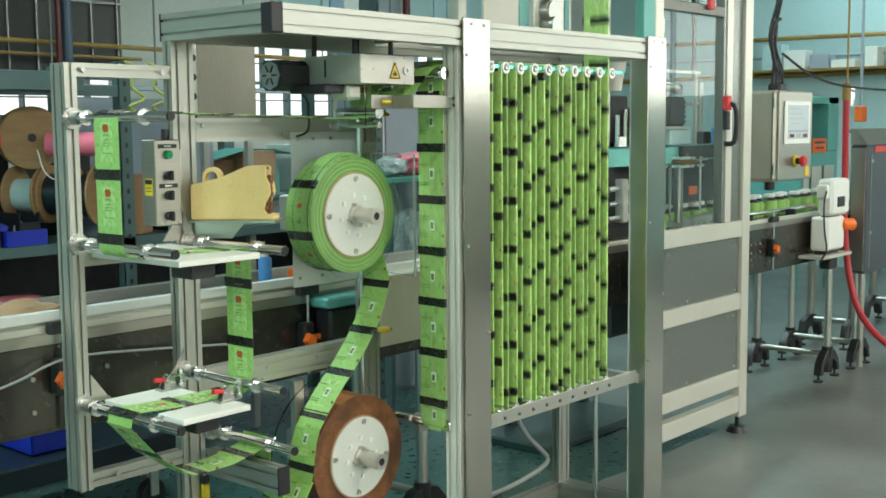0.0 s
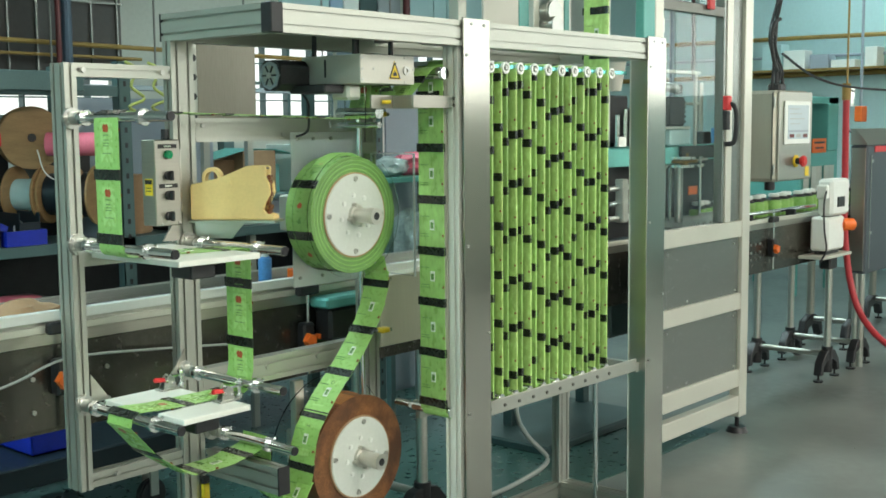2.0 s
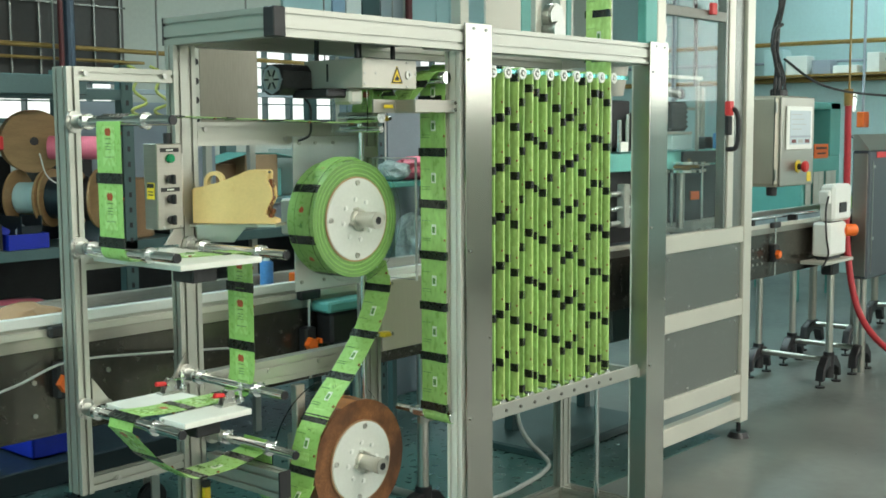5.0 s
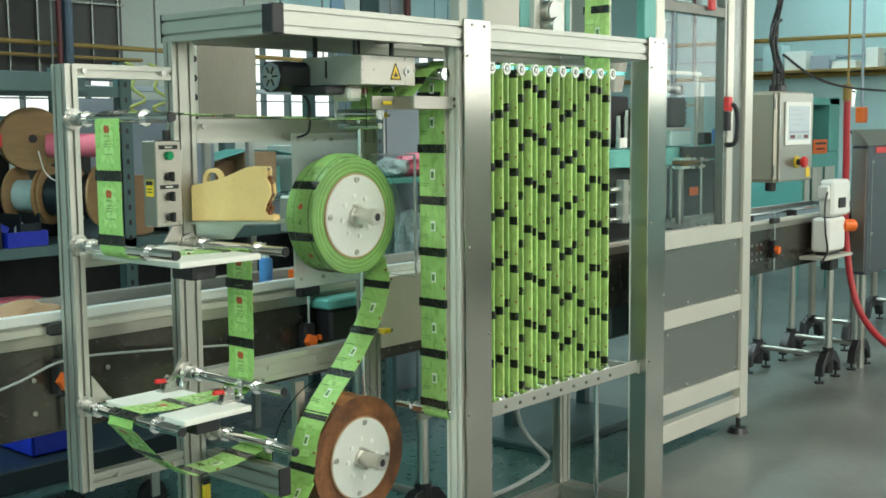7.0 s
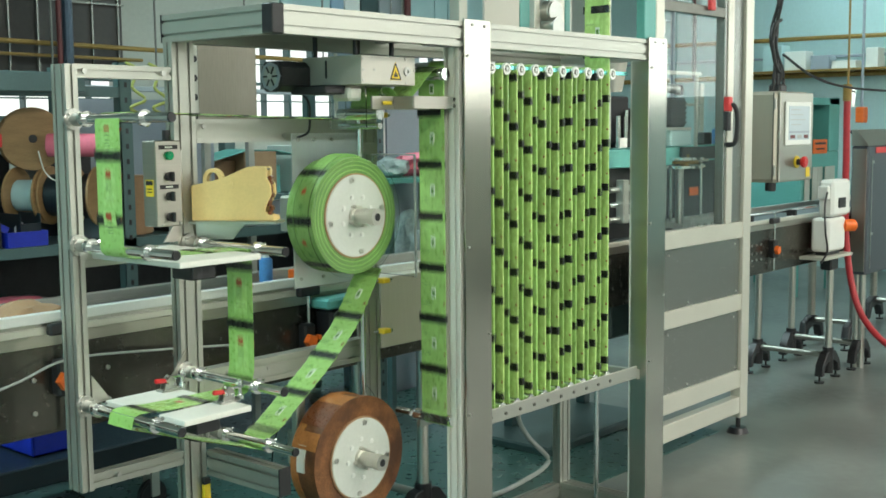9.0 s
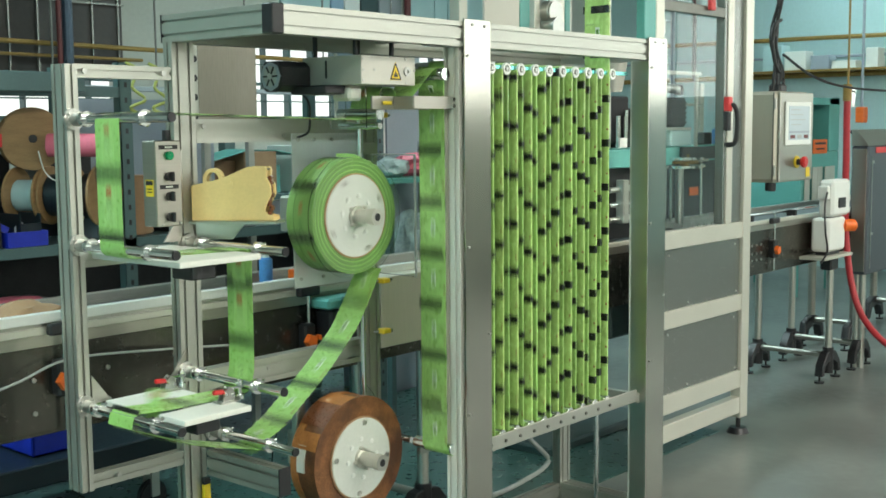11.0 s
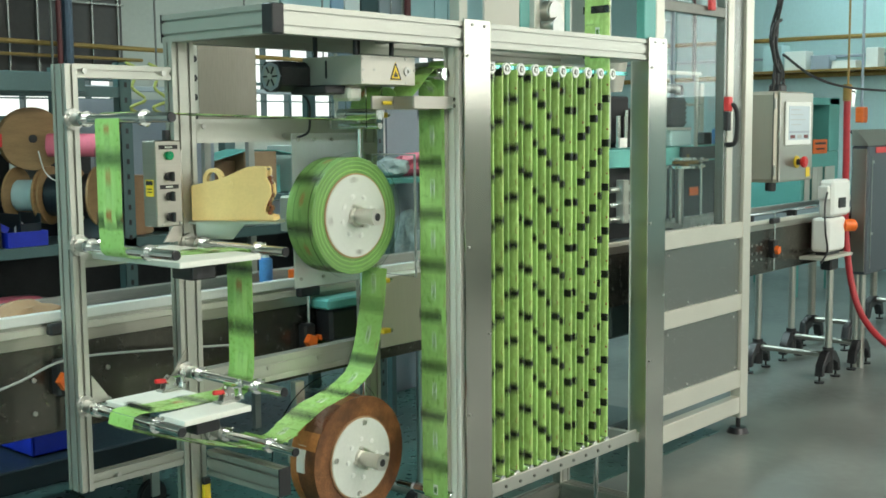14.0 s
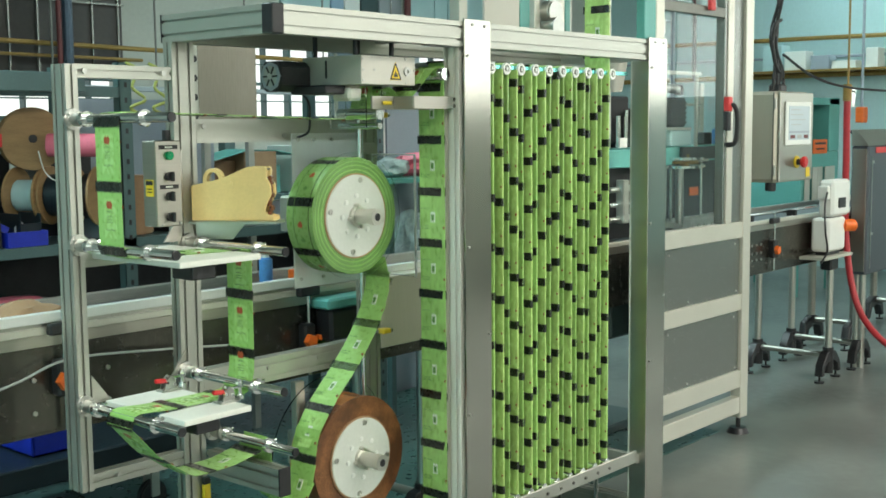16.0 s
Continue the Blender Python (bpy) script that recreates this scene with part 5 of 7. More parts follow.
def gear_motor():
    m = thing("gear_motor", (5.25, 0.60, 0.74), "white conveyor gear motor with orange cap on a steel stand", "motor")
    part("drive_body", boxes(((5.06, 0.52, 1.10), (5.34, 0.62, 1.335)), bevel=0.018), WHITE, m)
    part("drive_side", boxes(((5.02, 0.54, 1.21), (5.06, 0.61, 1.30)), bevel=0.008), WHITE, m)
    part("display", boxes(((5.14, 0.514, 1.155), (5.25, 0.524, 1.22)), bevel=0.003), BLACK, m, "dark blue-grey display")
    part("gear_body", boxes(((5.05, 0.54, 0.875), (5.32, 0.66, 1.09)), bevel=0.014), WHITE, m)
    part("neck", boxes(((5.10, 0.56, 1.085), (5.28, 0.61, 1.105)), bevel=0.004), BLACK, m)
    part("fan_cap", made(rod, (5.30, 0.56, 1.03), (5.38, 0.50, 1.03), 0.040, 24, bevel=0.012), ORANGE, m, "orange end cap")
    part("mount_plate", boxes(((4.95, 0.52, 0.83), (5.40, 0.69, 0.85)), bevel=0.002), CREAM_FRAME, m)
    part("stand_block", boxes(((5.20, 0.58, 0.74), (5.32, 0.66, 0.83)), bevel=0.01), BLACK, m)
    part("gear_foot", boxes(((5.08, 0.56, 0.851), (5.28, 0.64, 0.874)), bevel=0.003), BLACK, m)
    part("motor_cable", made(sweep, [(5.04, 0.55, 1.27), (4.93, 0.52, 1.18), (4.90, 0.50, 1.02), (4.96, 0.51, 0.90), (4.92, 0.53, 0.82)], 0.006), BLACK, m)


gear_motor()


def red_hose():
    h = part("red_hose", made(sweep, [(5.50, 0.625, 1.84), (5.51, 0.625, 1.5), (5.52, 0.62, 1.0), (5.50, 0.56, 0.62), (5.52, 0.47, 0.38), (5.72, 0.36, 0.18), (6.1, 0.28, 0.06), (6.7, 0.2, 0.02)], 0.022, 12), HOSE_RED)
    tagged(h, "red rubber air hose hanging down to the floor", "hose")
    v = thing("air_valve", (5.50, 0.625, 1.84), "brass and clear air regulator with hanging supply pipe", "valve")
    part("body", made(rod, (5.50, 0.625, 1.84), (5.50, 0.625, 1.95), 0.028, 16), PIPE_YELLOW, v)
    part("bowl", made(rod, (5.57, 0.625, 1.80), (5.57, 0.625, 1.92), 0.03, 16), CHROME, v)
    part("supply_pipe", made(rod, (5.51, 0.625, 1.95), (5.51, 0.625, 4.2), 0.007, 12), PIPE_YELLOW, v)


red_hose()

# ---------------------------------------------------------------- guarded sleeving machine


def guarded_machine():
    g = thing("machine_guard", (3.2, 0.44, 0), "cream-framed machine guard with grey panels and clear door", "machine guard")
    y0, y1 = 0.438, 0.50

    def bar(lo, hi, name="guard_rail"):
        part(name, boxes((lo, hi), bevel=0.003), CREAM_FRAME, g, "cream painted rail")
    xr = 3.66
    bar((xr, y0, 0.09), (xr + 0.085, y1, 3.2), "guard_post")
    bar((2.70, y0, 0.09), (2.77, y1, 3.2), "guard_post")
    for z0, z1 in ((1.085, 1.172), (0.69, 0.778), (0.262, 0.358), (0.12, 0.21)):
        bar((2.771, y0 + 0.004, z0), (xr - 0.001, y1 - 0.004, z1))
    for z0, z1 in ((0.779, 1.084), (0.359, 0.689)):
        part("side_panel", boxes(((2.772, y0 + 0.02, z0), (xr - 0.002, y0 + 0.026, z1))), PANEL_GREY, g, "grey sheet panel")
        bolt_parts("panel_screw", [(2.9, y0 + 0.02, z1 - 0.03), (3.60, y0 + 0.02, z1 - 0.03), (3.1, y0 + 0.02, z0 + 0.02), (3.62, y0 + 0.02, z0 + 0.02)], "y", 0.006, 0.004, CAST, g)
    for x in (2.74, xr + 0.04):
        bm = made(rod, (x, 0.47, 0), (x, 0.47, 0.03), 0.062, 24, 0.045)
        rod(bm, (x, 0.47, 0.03), (x, 0.47, 0.09), 0.013, 12)
        part("levelling_foot", bm, BLACK_METAL, g, "black levelling foot")
    # clear door above
    part("door_stile", boxes(((3.425, y0 + 0.004, 1.173), (3.445, y1 - 0.004, 3.2)), bevel=0.003), PANEL_GREY, g)
    part("door_head", boxes(((2.772, y0 + 0.002, 2.235), (3.424, y0 + 0.028, 2.285)), bevel=0.003), BOLT_DARK, g, "dark door rail")
    part("head_switch", boxes(((3.225, y0 - 0.022, 2.262), (3.275, y0, 2.32)), bevel=0.004), RED, g, "red door switch")
    part("door_catch", boxes(((2.765, y0 - 0.012, 2.12), (2.80, y0 - 0.001, 2.19)), bevel=0.003), WHITE, g)
    part("door_stile", boxes(((3.461, y0 + 0.002, 1.173), (3.525, y1 - 0.006, 3.2)), bevel=0.003), CREAM_FRAME, g)
    part("door_strip", boxes(((3.527, y0 + 0.02, 1.173), (3.658, y0 + 0.03, 3.1))), PANEL_GREY, g)
    part("door_pane", boxes(((2.772, y0 + 0.03, 1.174), (3.438, y0 + 0.035, 3.15))), ACRYLIC, g, "clear acrylic door").visible_shadow = False
    bm = made(sweep, [(3.44, y0, 1.80), (3.455, y0 - 0.045, 1.78), (3.46, y0 - 0.055, 1.70), (3.455, y0 - 0.045, 1.60), (3.44, y0, 1.585)], 0.013, 10)
    part("door_handle", bm, BLACK, g, "black door handle")
    part("door_switch", boxes(((3.41, y0 - 0.03, 1.76), (3.455, y0, 1.835)), bevel=0.004), RED, g, "red door switch")
    part("switch_base", boxes(((3.41, y0 - 0.025, 1.66), (3.45, y0, 1.758)), bevel=0.003), BLACK, g)
    # uprights of the rear side and roof rails
    for x in (2.70, 3.68):
        part("rear_post", boxes(((x, 1.62, 0), (x + 0.07, 1.69, 3.2)), bevel=0.003), CREAM_FRAME, g)
    part("roof_rail", boxes(((2.70, y1, 3.12), (2.77, 1.62, 3.2)), ((xr, y1, 3.12), (xr + 0.07, 1.62, 3.2)), bevel=0.003), CREAM_FRAME, g)
    # the sleeving head inside
    s = thing("sleeve_machine", (3.2, 0.9, 0), "turquoise and steel sleeving machine behind the guard", "packing machine")
    part("base", boxes(((2.8, 0.72, 0.62), (3.62, 1.45, 0.80)), bevel=0.01), DARK_TEAL, s)
    for x in (2.84, 3.54):
        part("base_leg", boxes(((x, 1.38, 0.05), (x + 0.06, 1.44, 0.619)), bevel=0.004), DARK_TEAL, s)
    # Dark slab added where only shade lies on the floor.
    part("base_plate", boxes(((2.62, 0.98, 0.0), (3.62, 1.60, 0.05)), bevel=0.01), DARK_TEAL, s, "dark slab in place of the shade on the floor")
    part("deck", boxes(((2.80, 0.80, 1.49), (4.35, 1.30, 1.575)), bevel=0.004), TEAL, s, "turquoise deck plate")
    part("black_head", boxes(((2.98, 0.80, 1.58), (3.26, 1.05, 1.78)), bevel=0.01), BLACK_METAL, s)
    for x in (3.02, 3.08, 3.14, 3.21):
        part("head_column", made(rod, (x, 0.78, 1.60), (x, 0.78, 1.77), 0.012, 12), CHROME, s)
    part("bracket", boxes(((3.98, 0.88, 1.50), (4.02, 0.92, 1.93)), ((3.60, 0.88, 1.80), (4.02, 0.92, 1.815)), ((4.02, 0.87, 1.51), (4.13, 0.93, 1.52)), bevel=0.002), ALU, s)
    part("round_plate", made(rod, (3.74, 0.84, 1.455), (3.74, 0.84, 1.47), 0.11, 32), CHROME, s)
    part("brass_fitting", made(rod, (3.66, 0.80, 1.47), (3.66, 0.80, 1.53), 0.025, 14), PIPE_YELLOW, s)
    part("dark_panel", boxes(((3.62, 0.94, 1.16), (4.40, 0.96, 1.49)), bevel=0.002), BLACK_METAL, s, "dark inner panel")
    part("dark_beam", boxes(((3.60, 0.78, 1.50), (4.36, 0.799, 1.57)), bevel=0.002), BLACK_METAL, s)
    part("inner_frame", boxes(((3.30, 0.78, 1.10), (3.34, 0.82, 2.3)), ((2.85, 0.78, 1.58), (2.88, 0.82, 2.4)), bevel=0.003), STEEL, s)
    for k, (x, z, h) in enumerate(((3.70, 1.62, 0.10), (3.95, 1.58, 0.07), (4.15, 1.58, 0.09), (3.45, 1.58, 0.12))):
        part("valve_block", boxes(((x, 0.84, 1.578), (x + 0.10, 0.90, 1.578 + h)), bevel=0.006), (WHITE, BLACK, LIGHT_BLUE, SLATE)[k], s)
    for x in (3.50, 3.56, 3.90):
        part("guide_rod", made(rod, (x, 0.83, 1.10), (x, 0.83, 1.50), 0.009, 12), CHROME, s)
    part("lift_rod", made(rod, (3.78, 0.80, 1.50), (3.78, 0.80, 1.98), 0.011, 12), ALU, s)
    part("lift_foot", boxes(((3.74, 0.79, 1.485), (3.92, 0.81, 1.50)), bevel=0.002), ALU, s)
    part("lift_head", boxes(((3.40, 0.79, 1.965), (3.82, 0.82, 1.985)), bevel=0.002), ALU, s)
    part("air_cylinder", made(rod, (3.36, 0.80, 1.90), (3.56, 0.80, 1.885), 0.026, 16, bevel=0.003), CAST, s)
    part("cylinder_cap", made(rod, (3.56, 0.80, 1.885), (3.59, 0.80, 1.882), 0.030, 16, bevel=0.003), BLACK, s)
    part("head_motor", boxes(((3.42, 0.76, 1.68), (3.60, 0.86, 1.84)), bevel=0.012), BLACK_METAL, s, "black finned motor")
    for k in range(5):
        part("motor_fin", boxes(((3.425, 0.754, 1.70 + 0.026 * k), (3.595, 0.7595, 1.712 + 0.026 * k)), bevel=0.001), BLACK, s)
    part("motor_flange", boxes(((3.38, 0.75, 1.665), (3.64, 0.88, 1.679)), bevel=0.002), ALU, s)
    part("pale_block", boxes(((3.44, 0.76, 1.580), (3.66, 0.84, 1.664)), bevel=0.006), WALL, s, "pale blue plastic block")
    for k, (r, z) in enumerate(((0.12, 1.40), (0.10, 1.425), (0.13, 1.445))):
        part("head_disc", made(rod, (3.50, 0.74, z + 0.06), (3.50, 0.74, z + 0.074), r, 32, bevel=0.002), CHROME if k != 1 else PIPE_YELLOW, s)
    part("disc_post", made(rod, (3.50, 0.74, 1.16), (3.50, 0.74, 1.46), 0.022, 14), CAST, s)
    part("filling_head", boxes(((3.50, 0.66, 1.10), (3.86, 0.72, 1.19)), bevel=0.01), FROSTED, s)
    for k in range(4):
        part("head_screw", made(rod, (3.56 + 0.08 * k, 0.66, 1.145), (3.56 + 0.08 * k, 0.652, 1.145), 0.014, 14), CAST, s)
    part("upper_head", boxes(((2.86, 0.80, 1.60), (3.08, 0.90, 1.84)), bevel=0.008), BLACK_METAL, s, "black sleeve cutting head")
    part("head_funnel", made(rod, (2.92, 0.80, 1.86), (2.92, 0.80, 2.06), 0.05, 20, 0.085), SATIN, s)
    for k in range(3):
        part("head_column", made(rod, (2.92 + 0.07 * k, 0.765, 1.58), (2.92 + 0.07 * k, 0.765, 1.74), 0.014, 12), CHROME, s)
    part("head_label", boxes(((2.90, 0.74, 1.58), (2.97, 0.75, 1.63)), bevel=0.001), WHITE, s)
    part("side_deck", boxes(((2.78, 0.73, 1.48), (3.42, 0.799, 1.57)), bevel=0.004), TEAL, s, "turquoise deck plate")
    part("dark_base", boxes(((2.78, 0.80, 1.11), (3.42, 0.82, 1.478)), bevel=0.004), BLACK_METAL, s)
    for k in range(3):
        part("clamp_arm", made(rod, (2.80, 0.74, 1.22 + 0.075 * k), (3.16, 0.72, 1.23 + 0.075 * k), 0.014, 12), CAST if k != 1 else CHROME, s)
    for x in (2.88, 3.08):
        part("clamp_block", boxes(((x, 0.70, 1.20), (x + 0.05, 0.75, 1.42)), bevel=0.005), ALU, s)
    part("orange_tag", boxes(((3.96, 0.931, 1.28), (4.06, 0.938, 1.33)), bevel=0.002), ORANGE, s)
    part("starwheel", made(rod, (3.62, 0.84, 1.13), (3.62, 0.84, 1.16), 0.13, 24, bevel=0.004), FROSTED, s)
    part("clear_box", boxes(((3.80, 0.72, 1.10), (4.10, 0.78, 1.19)), bevel=0.004), FROSTED, s)
    part("column", made(rod, (2.32, 1.0, 0.8), (2.32, 1.0, 3.2), 0.04, 16), CHROME, s)
    part("mandrel", made(rod, (3.05, 0.9, 1.10), (3.05, 0.9, 1.49), 0.035, 20), CHROME, s)
    part("guide_block", boxes(((3.95, 0.74, 1.10), (4.12, 0.78, 1.17)), bevel=0.004), ALU, s)
    part("yellow_tag", boxes(((3.13, 0.70, 1.20), (3.18, 0.705, 1.25))), YELLOW, s, "yellow warning tag")
    # film feed tower over the accumulator
    t = thing("film_tower", (1.7, 0.25, Z1), "pale upright film feed tower on the accumulator", "film feeder")
    for x0, x1, y, mat in ((1.80, 1.84, 0.457, CREAM_FRAME), (2.02, 2.056, 0.457, TEAL), (1.97, 2.015, 0.457, CREAM_FRAME), (1.995, 2.058, 0.0, CREAM_FRAME), (1.905, 1.99, 0.0, TEAL)):
        part("upright", boxes(((x0, y, Z1), (x1, y + 0.04, 3.0)), bevel=0.003), mat, t)
    part("back_plate", boxes(((1.48, 0.462, Z1), (1.705, 0.475, 2.9)), bevel=0.002), SATIN, t, "grey-beige back plate")
    part("side_plate", boxes(((1.707, 0.460, Z1), (1.772, 0.475, 2.9)), bevel=0.002), TEAL, t, "turquoise cover strip")
    bm = made(rod, (1.90, 0.42, 2.16), (1.90, 0.47, 2.16), 0.055, 24, bevel=0.008)
    rod(bm, (1.89, 0.40, 2.10), (1.89, 0.47, 2.10), 0.04, 20)
    box(bm, (1.85, 0.457, Z1), (1.95, 0.48, 2.12))
    part("feed_motor", bm, CAST, t)
    part("guide_roller", made(rod, (1.80, 0.03, 2.235), (1.80, 0.22, 2.235), 0.02, 18), BLACK, t)
    part("tower_top", boxes(((1.45, 0.0, 2.9), (2.06, 0.497, 2.96)), bevel=0.004), ALU, t)


guarded_machine()


def operator_panel():
    p = thing("operator_panel", (4.0, 0.44, 1.36), "stainless operator cabinet with touch screen and emergency stop", "control cabinet")
    x0, x1, y0, y1, z0, z1 = 4.05, 4.50, 0.44, 0.80, 1.362, 1.876
    part("cabinet", boxes(((x0, y0, z0), (x1, y1, z1)), bevel=0.02, ), GOLD_LIT_STEEL, p)
    part("door", boxes(((x0 + 0.008, y0 - 0.016, z0 + 0.006), (x1 - 0.004, y0 - 0.001, z1 - 0.006)), bevel=0.004), STEEL_DULL, p)
    fr = part("screen_frame", boxes(((4.11, y0 - 0.026, 1.571), (4.45, y0 - 0.017, 1.818)), bevel=0.004), WHITE, p, "white screen bezel")
    part("screen", boxes(((4.145, y0 - 0.0285, 1.602), (4.42, y0 - 0.0262, 1.793))), SCREEN, fr, "pale grey touch screen")
    part("screen_bar", boxes(((4.146, y0 - 0.0292, 1.640), (4.419, y0 - 0.0286, 1.652))), SLATE, fr)
    for k, mat in enumerate((DULL_RED, CABLE_GREY, DULL_RED)):
        part("screen_key", boxes(((4.165 + 0.09 * k, y0 - 0.0292, 1.610), (4.225 + 0.09 * k, y0 - 0.0286, 1.630))), mat, fr)
    for k in range(4):
        part("screen_line", boxes(((4.165, y0 - 0.0292, 1.77 - 0.028 * k), (4.30 + 0.03 * (k % 3), y0 - 0.0286, 1.774 - 0.028 * k))), CABLE_GREY, fr)
    part("stop_ring", made(rod, (4.28, y0 - 0.017, 1.475), (4.28, y0 - 0.022, 1.475), 0.036, 24), YELLOW, p)
    bm = made(rod, (4.28, y0 - 0.022, 1.475), (4.28, y0 - 0.05, 1.475), 0.018, 20)
    part("stop_stem", bm, BLACK, p)
    part("stop_button", made(rod, (4.28, y0 - 0.05, 1.475), (4.28, y0 - 0.075, 1.475), 0.032, 24, bevel=0.006), RED, p, "red emergency stop button")
    part("warning_tag", boxes(((4.41, y0 - 0.0185, 1.385), (4.46, y0 - 0.016, 1.44))), YELLOW, p, "yellow warning label")
    part("support_arm", boxes(((3.745, 0.62, 1.60), (4.049, 0.66, 1.66)), bevel=0.004), BOLT_DARK, p)
    part("side_seam", boxes(((x0 - 0.003, y0 + 0.018, z0 + 0.01), (x0 - 0.0005, y0 + 0.026, z1 - 0.01)), bevel=0.0008), BOLT_DARK, p)
    for z in (z0 + 0.07, z1 - 0.07):
        part("hinge", made(rod, (x0 - 0.006, y0 + 0.008, z - 0.03), (x0 - 0.006, y0 + 0.008, z + 0.03), 0.007, 12), CAST, p)
    part("lower_gland", made(rod, (x0 + 0.06, 0.50, z0 - 0.05), (x0 + 0.06, 0.50, z0), 0.03, 14, bevel=0.004), BLACK, p)
    bm = bmesh.new()
    for dx, dy in ((0, 0), (0.03, 0.02), (-0.03, 0.01), (0.05, -0.02)):
        sweep(bm, [(4.42 + dx, 0.62 + dy, z1), (4.43 + dx * 1.4, 0.62, 2.0), (4.40 - dx, 0.62 + dy, 2.2), (4.46 + dx, 0.62, 2.6), (4.44, 0.62, 3.4)], 0.010)
    part("cable_bundle", bm, BLACK, p, "black cable bundle rising from the cabinet")
    part("cable_gland", boxes(((4.39, 0.58, z1), (4.48, 0.66, z1 + 0.05)), bevel=0.01), BLACK, p)
    part("cable_loop", made(sweep, [(4.40, 0.6, 2.0), (4.30, 0.58, 2.06), (4.27, 0.58, 2.16), (4.33, 0.6, 2.26), (4.42, 0.6, 2.30)], 0.011), BLACK, p)
    part("cable_run", made(sweep, [(4.46, 0.6, 2.10), (4.8, 0.56, 1.98), (5.2, 0.5, 1.92), (5.9, 0.4, 1.90)], 0.008), BLACK, p)


operator_panel()


GM = (5.72, 0.553, 1.54)


def right_background():
    t = thing("turquoise_machine", (9.0, 2.3, 0), "turquoise painted packing machine by the far wall", "packing machine")
    part("body", boxes(((8.6, 2.3, 0.72), (9.5, 3.2, 1.42)), bevel=0.01), TEAL, t)
    for x in (8.64, 9.42):
        for y in (2.34, 3.12):
            part("leg", boxes(((x, y, 0.0), (x + 0.05, y + 0.05, 0.72)), bevel=0.003), TEAL, t)
    part("upper_frame", boxes(((8.6, 2.3, 1.42), (8.70, 3.2, 1.95)), ((9.25, 2.3, 1.42), (9.5, 3.2, 1.95)), ((8.6, 2.3, 1.88), (9.5, 3.2, 1.95)), bevel=0.006), TEAL, t)
    part("window_dark", boxes(((8.70, 2.7, 1.42), (9.25, 2.72, 1.88))), SLATE, t)
    part("orange_sign", boxes(((8.85, 2.288, 1.40), (9.18, 2.297, 1.54)), bevel=0.001), ORANGE, t, "orange warning sign")
    part("sign_bars", boxes(((8.89, 2.285, 1.49), (9.14, 2.287, 1.51)), ((8.92, 2.285, 1.44), (9.11, 2.287, 1.455))), BLACK, t)
    for k in range(5):
        part("curtain_strip", boxes(((8.66 + 0.15 * k, 2.285 - 0.012 * (k % 2), 0.74), (8.78 + 0.15 * k, 2.291 - 0.012 * (k % 2), 1.27)), bevel=0.002), CREAM_FRAME, t, "pale hanging curtain strip")
    g = thing("grey_machine", (6.2, 0.5, 0), "dark grey inspection machine beside the conveyor with sloped screen", "packing machine")
    gx, gy, gz = GM
    part("cabinet", boxes(((gx, gy, 0.66), (gx + 1.6, 0.672, gz)), bevel=0.01), MACHINE_GREY, g)
    part("side_panel", boxes(((gx - 0.006, gy + 0.012, 0.68), (gx - 0.001, 0.662, gz - 0.02)), bevel=0.002), STEEL_DULL, g, "brushed steel side panel")
    bm = bmesh.new()
    prism(bm, [(gy, gz + 0.001), (0.672, gz + 0.001), (0.672, gz + 0.11), (0.64, gz + 0.11)], "x", gx, gx + 1.6)
    part("hood", bm, STEEL_DULL, g)
    bm = bmesh.new()
    prism(bm, [(gy + 0.03, gz + 0.022), (gy + 0.18, gz + 0.098), (gy + 0.175, gz + 0.105), (gy + 0.025, gz + 0.029)], "x", gx + 0.06, gx + 0.5)
    part("sloped_screen", bm, MACHINE_GREY, g)
    part("red_stripe", boxes(((gx + 0.12, gy - 0.005, gz - 0.05), (gx + 1.6, gy - 0.001, gz - 0.01))), RED, g)
    part("door_seam", boxes(((gx + 0.06, gy - 0.004, 0.70), (gx + 0.068, gy - 0.001, gz - 0.07))), STEEL, g)
    for z in (0.93, 1.42):
        part("hinge", boxes(((gx + 0.045, gy - 0.009, z), (gx + 0.085, gy - 0.0045, z + 0.02)), bevel=0.001), STEEL, g)
    for x in (gx + 0.08, gx + 1.5):
        for y in (gy + 0.05, 0.64):
            part("leg", made(rod, (x, y, 0), (x, y, 0.66), 0.024, 14), STEEL, g)
    o = thing("orange_box", (9.65, 2.1, 1.70), "orange electric box hanging on a conduit", "electric box")
    part("box_body", boxes(((9.60, 2.1, 1.70), (9.74, 2.18, 1.86)), bevel=0.01), ORANGE, o)
    part("conduit", made(rod, (9.67, 2.14, 1.86), (9.67, 2.14, 4.2), 0.015, 10), SLATE, o)
    # things along the far wall
    sh = thing("wall_shelf", (11.0, 3.2, 2.28), "narrow wall shelf holding boxes and jars", "shelf")
    part("board", boxes(((10.85, 1.0, 2.29), (11.19, 4.1, 2.315))), PIPE_YELLOW, sh)
    rnd = random.Random(4)
    for y, w, h, mat in ((3.42, 0.26, 0.22, WHITE), (3.12, 0.22, 0.16, SLATE), (2.84, 0.28, 0.09, WHITE), (2.52, 0.14, 0.22, WHITE), (3.70, 0.24, 0.30, WALL), (1.8, 0.2, 0.18, CARD)):
        b = part("storage_box", boxes(((10.9, y - w / 2, 2.316), (11.12, y + w / 2, 2.316 + h)), bevel=0.006), mat)
        tagged(b, "small storage box on the wall shelf", "box", "boxes on the wall shelf")
    b = thing("trestle", (8.2, 3.0, 0), "blue painted steel trestle leg", "trestle")
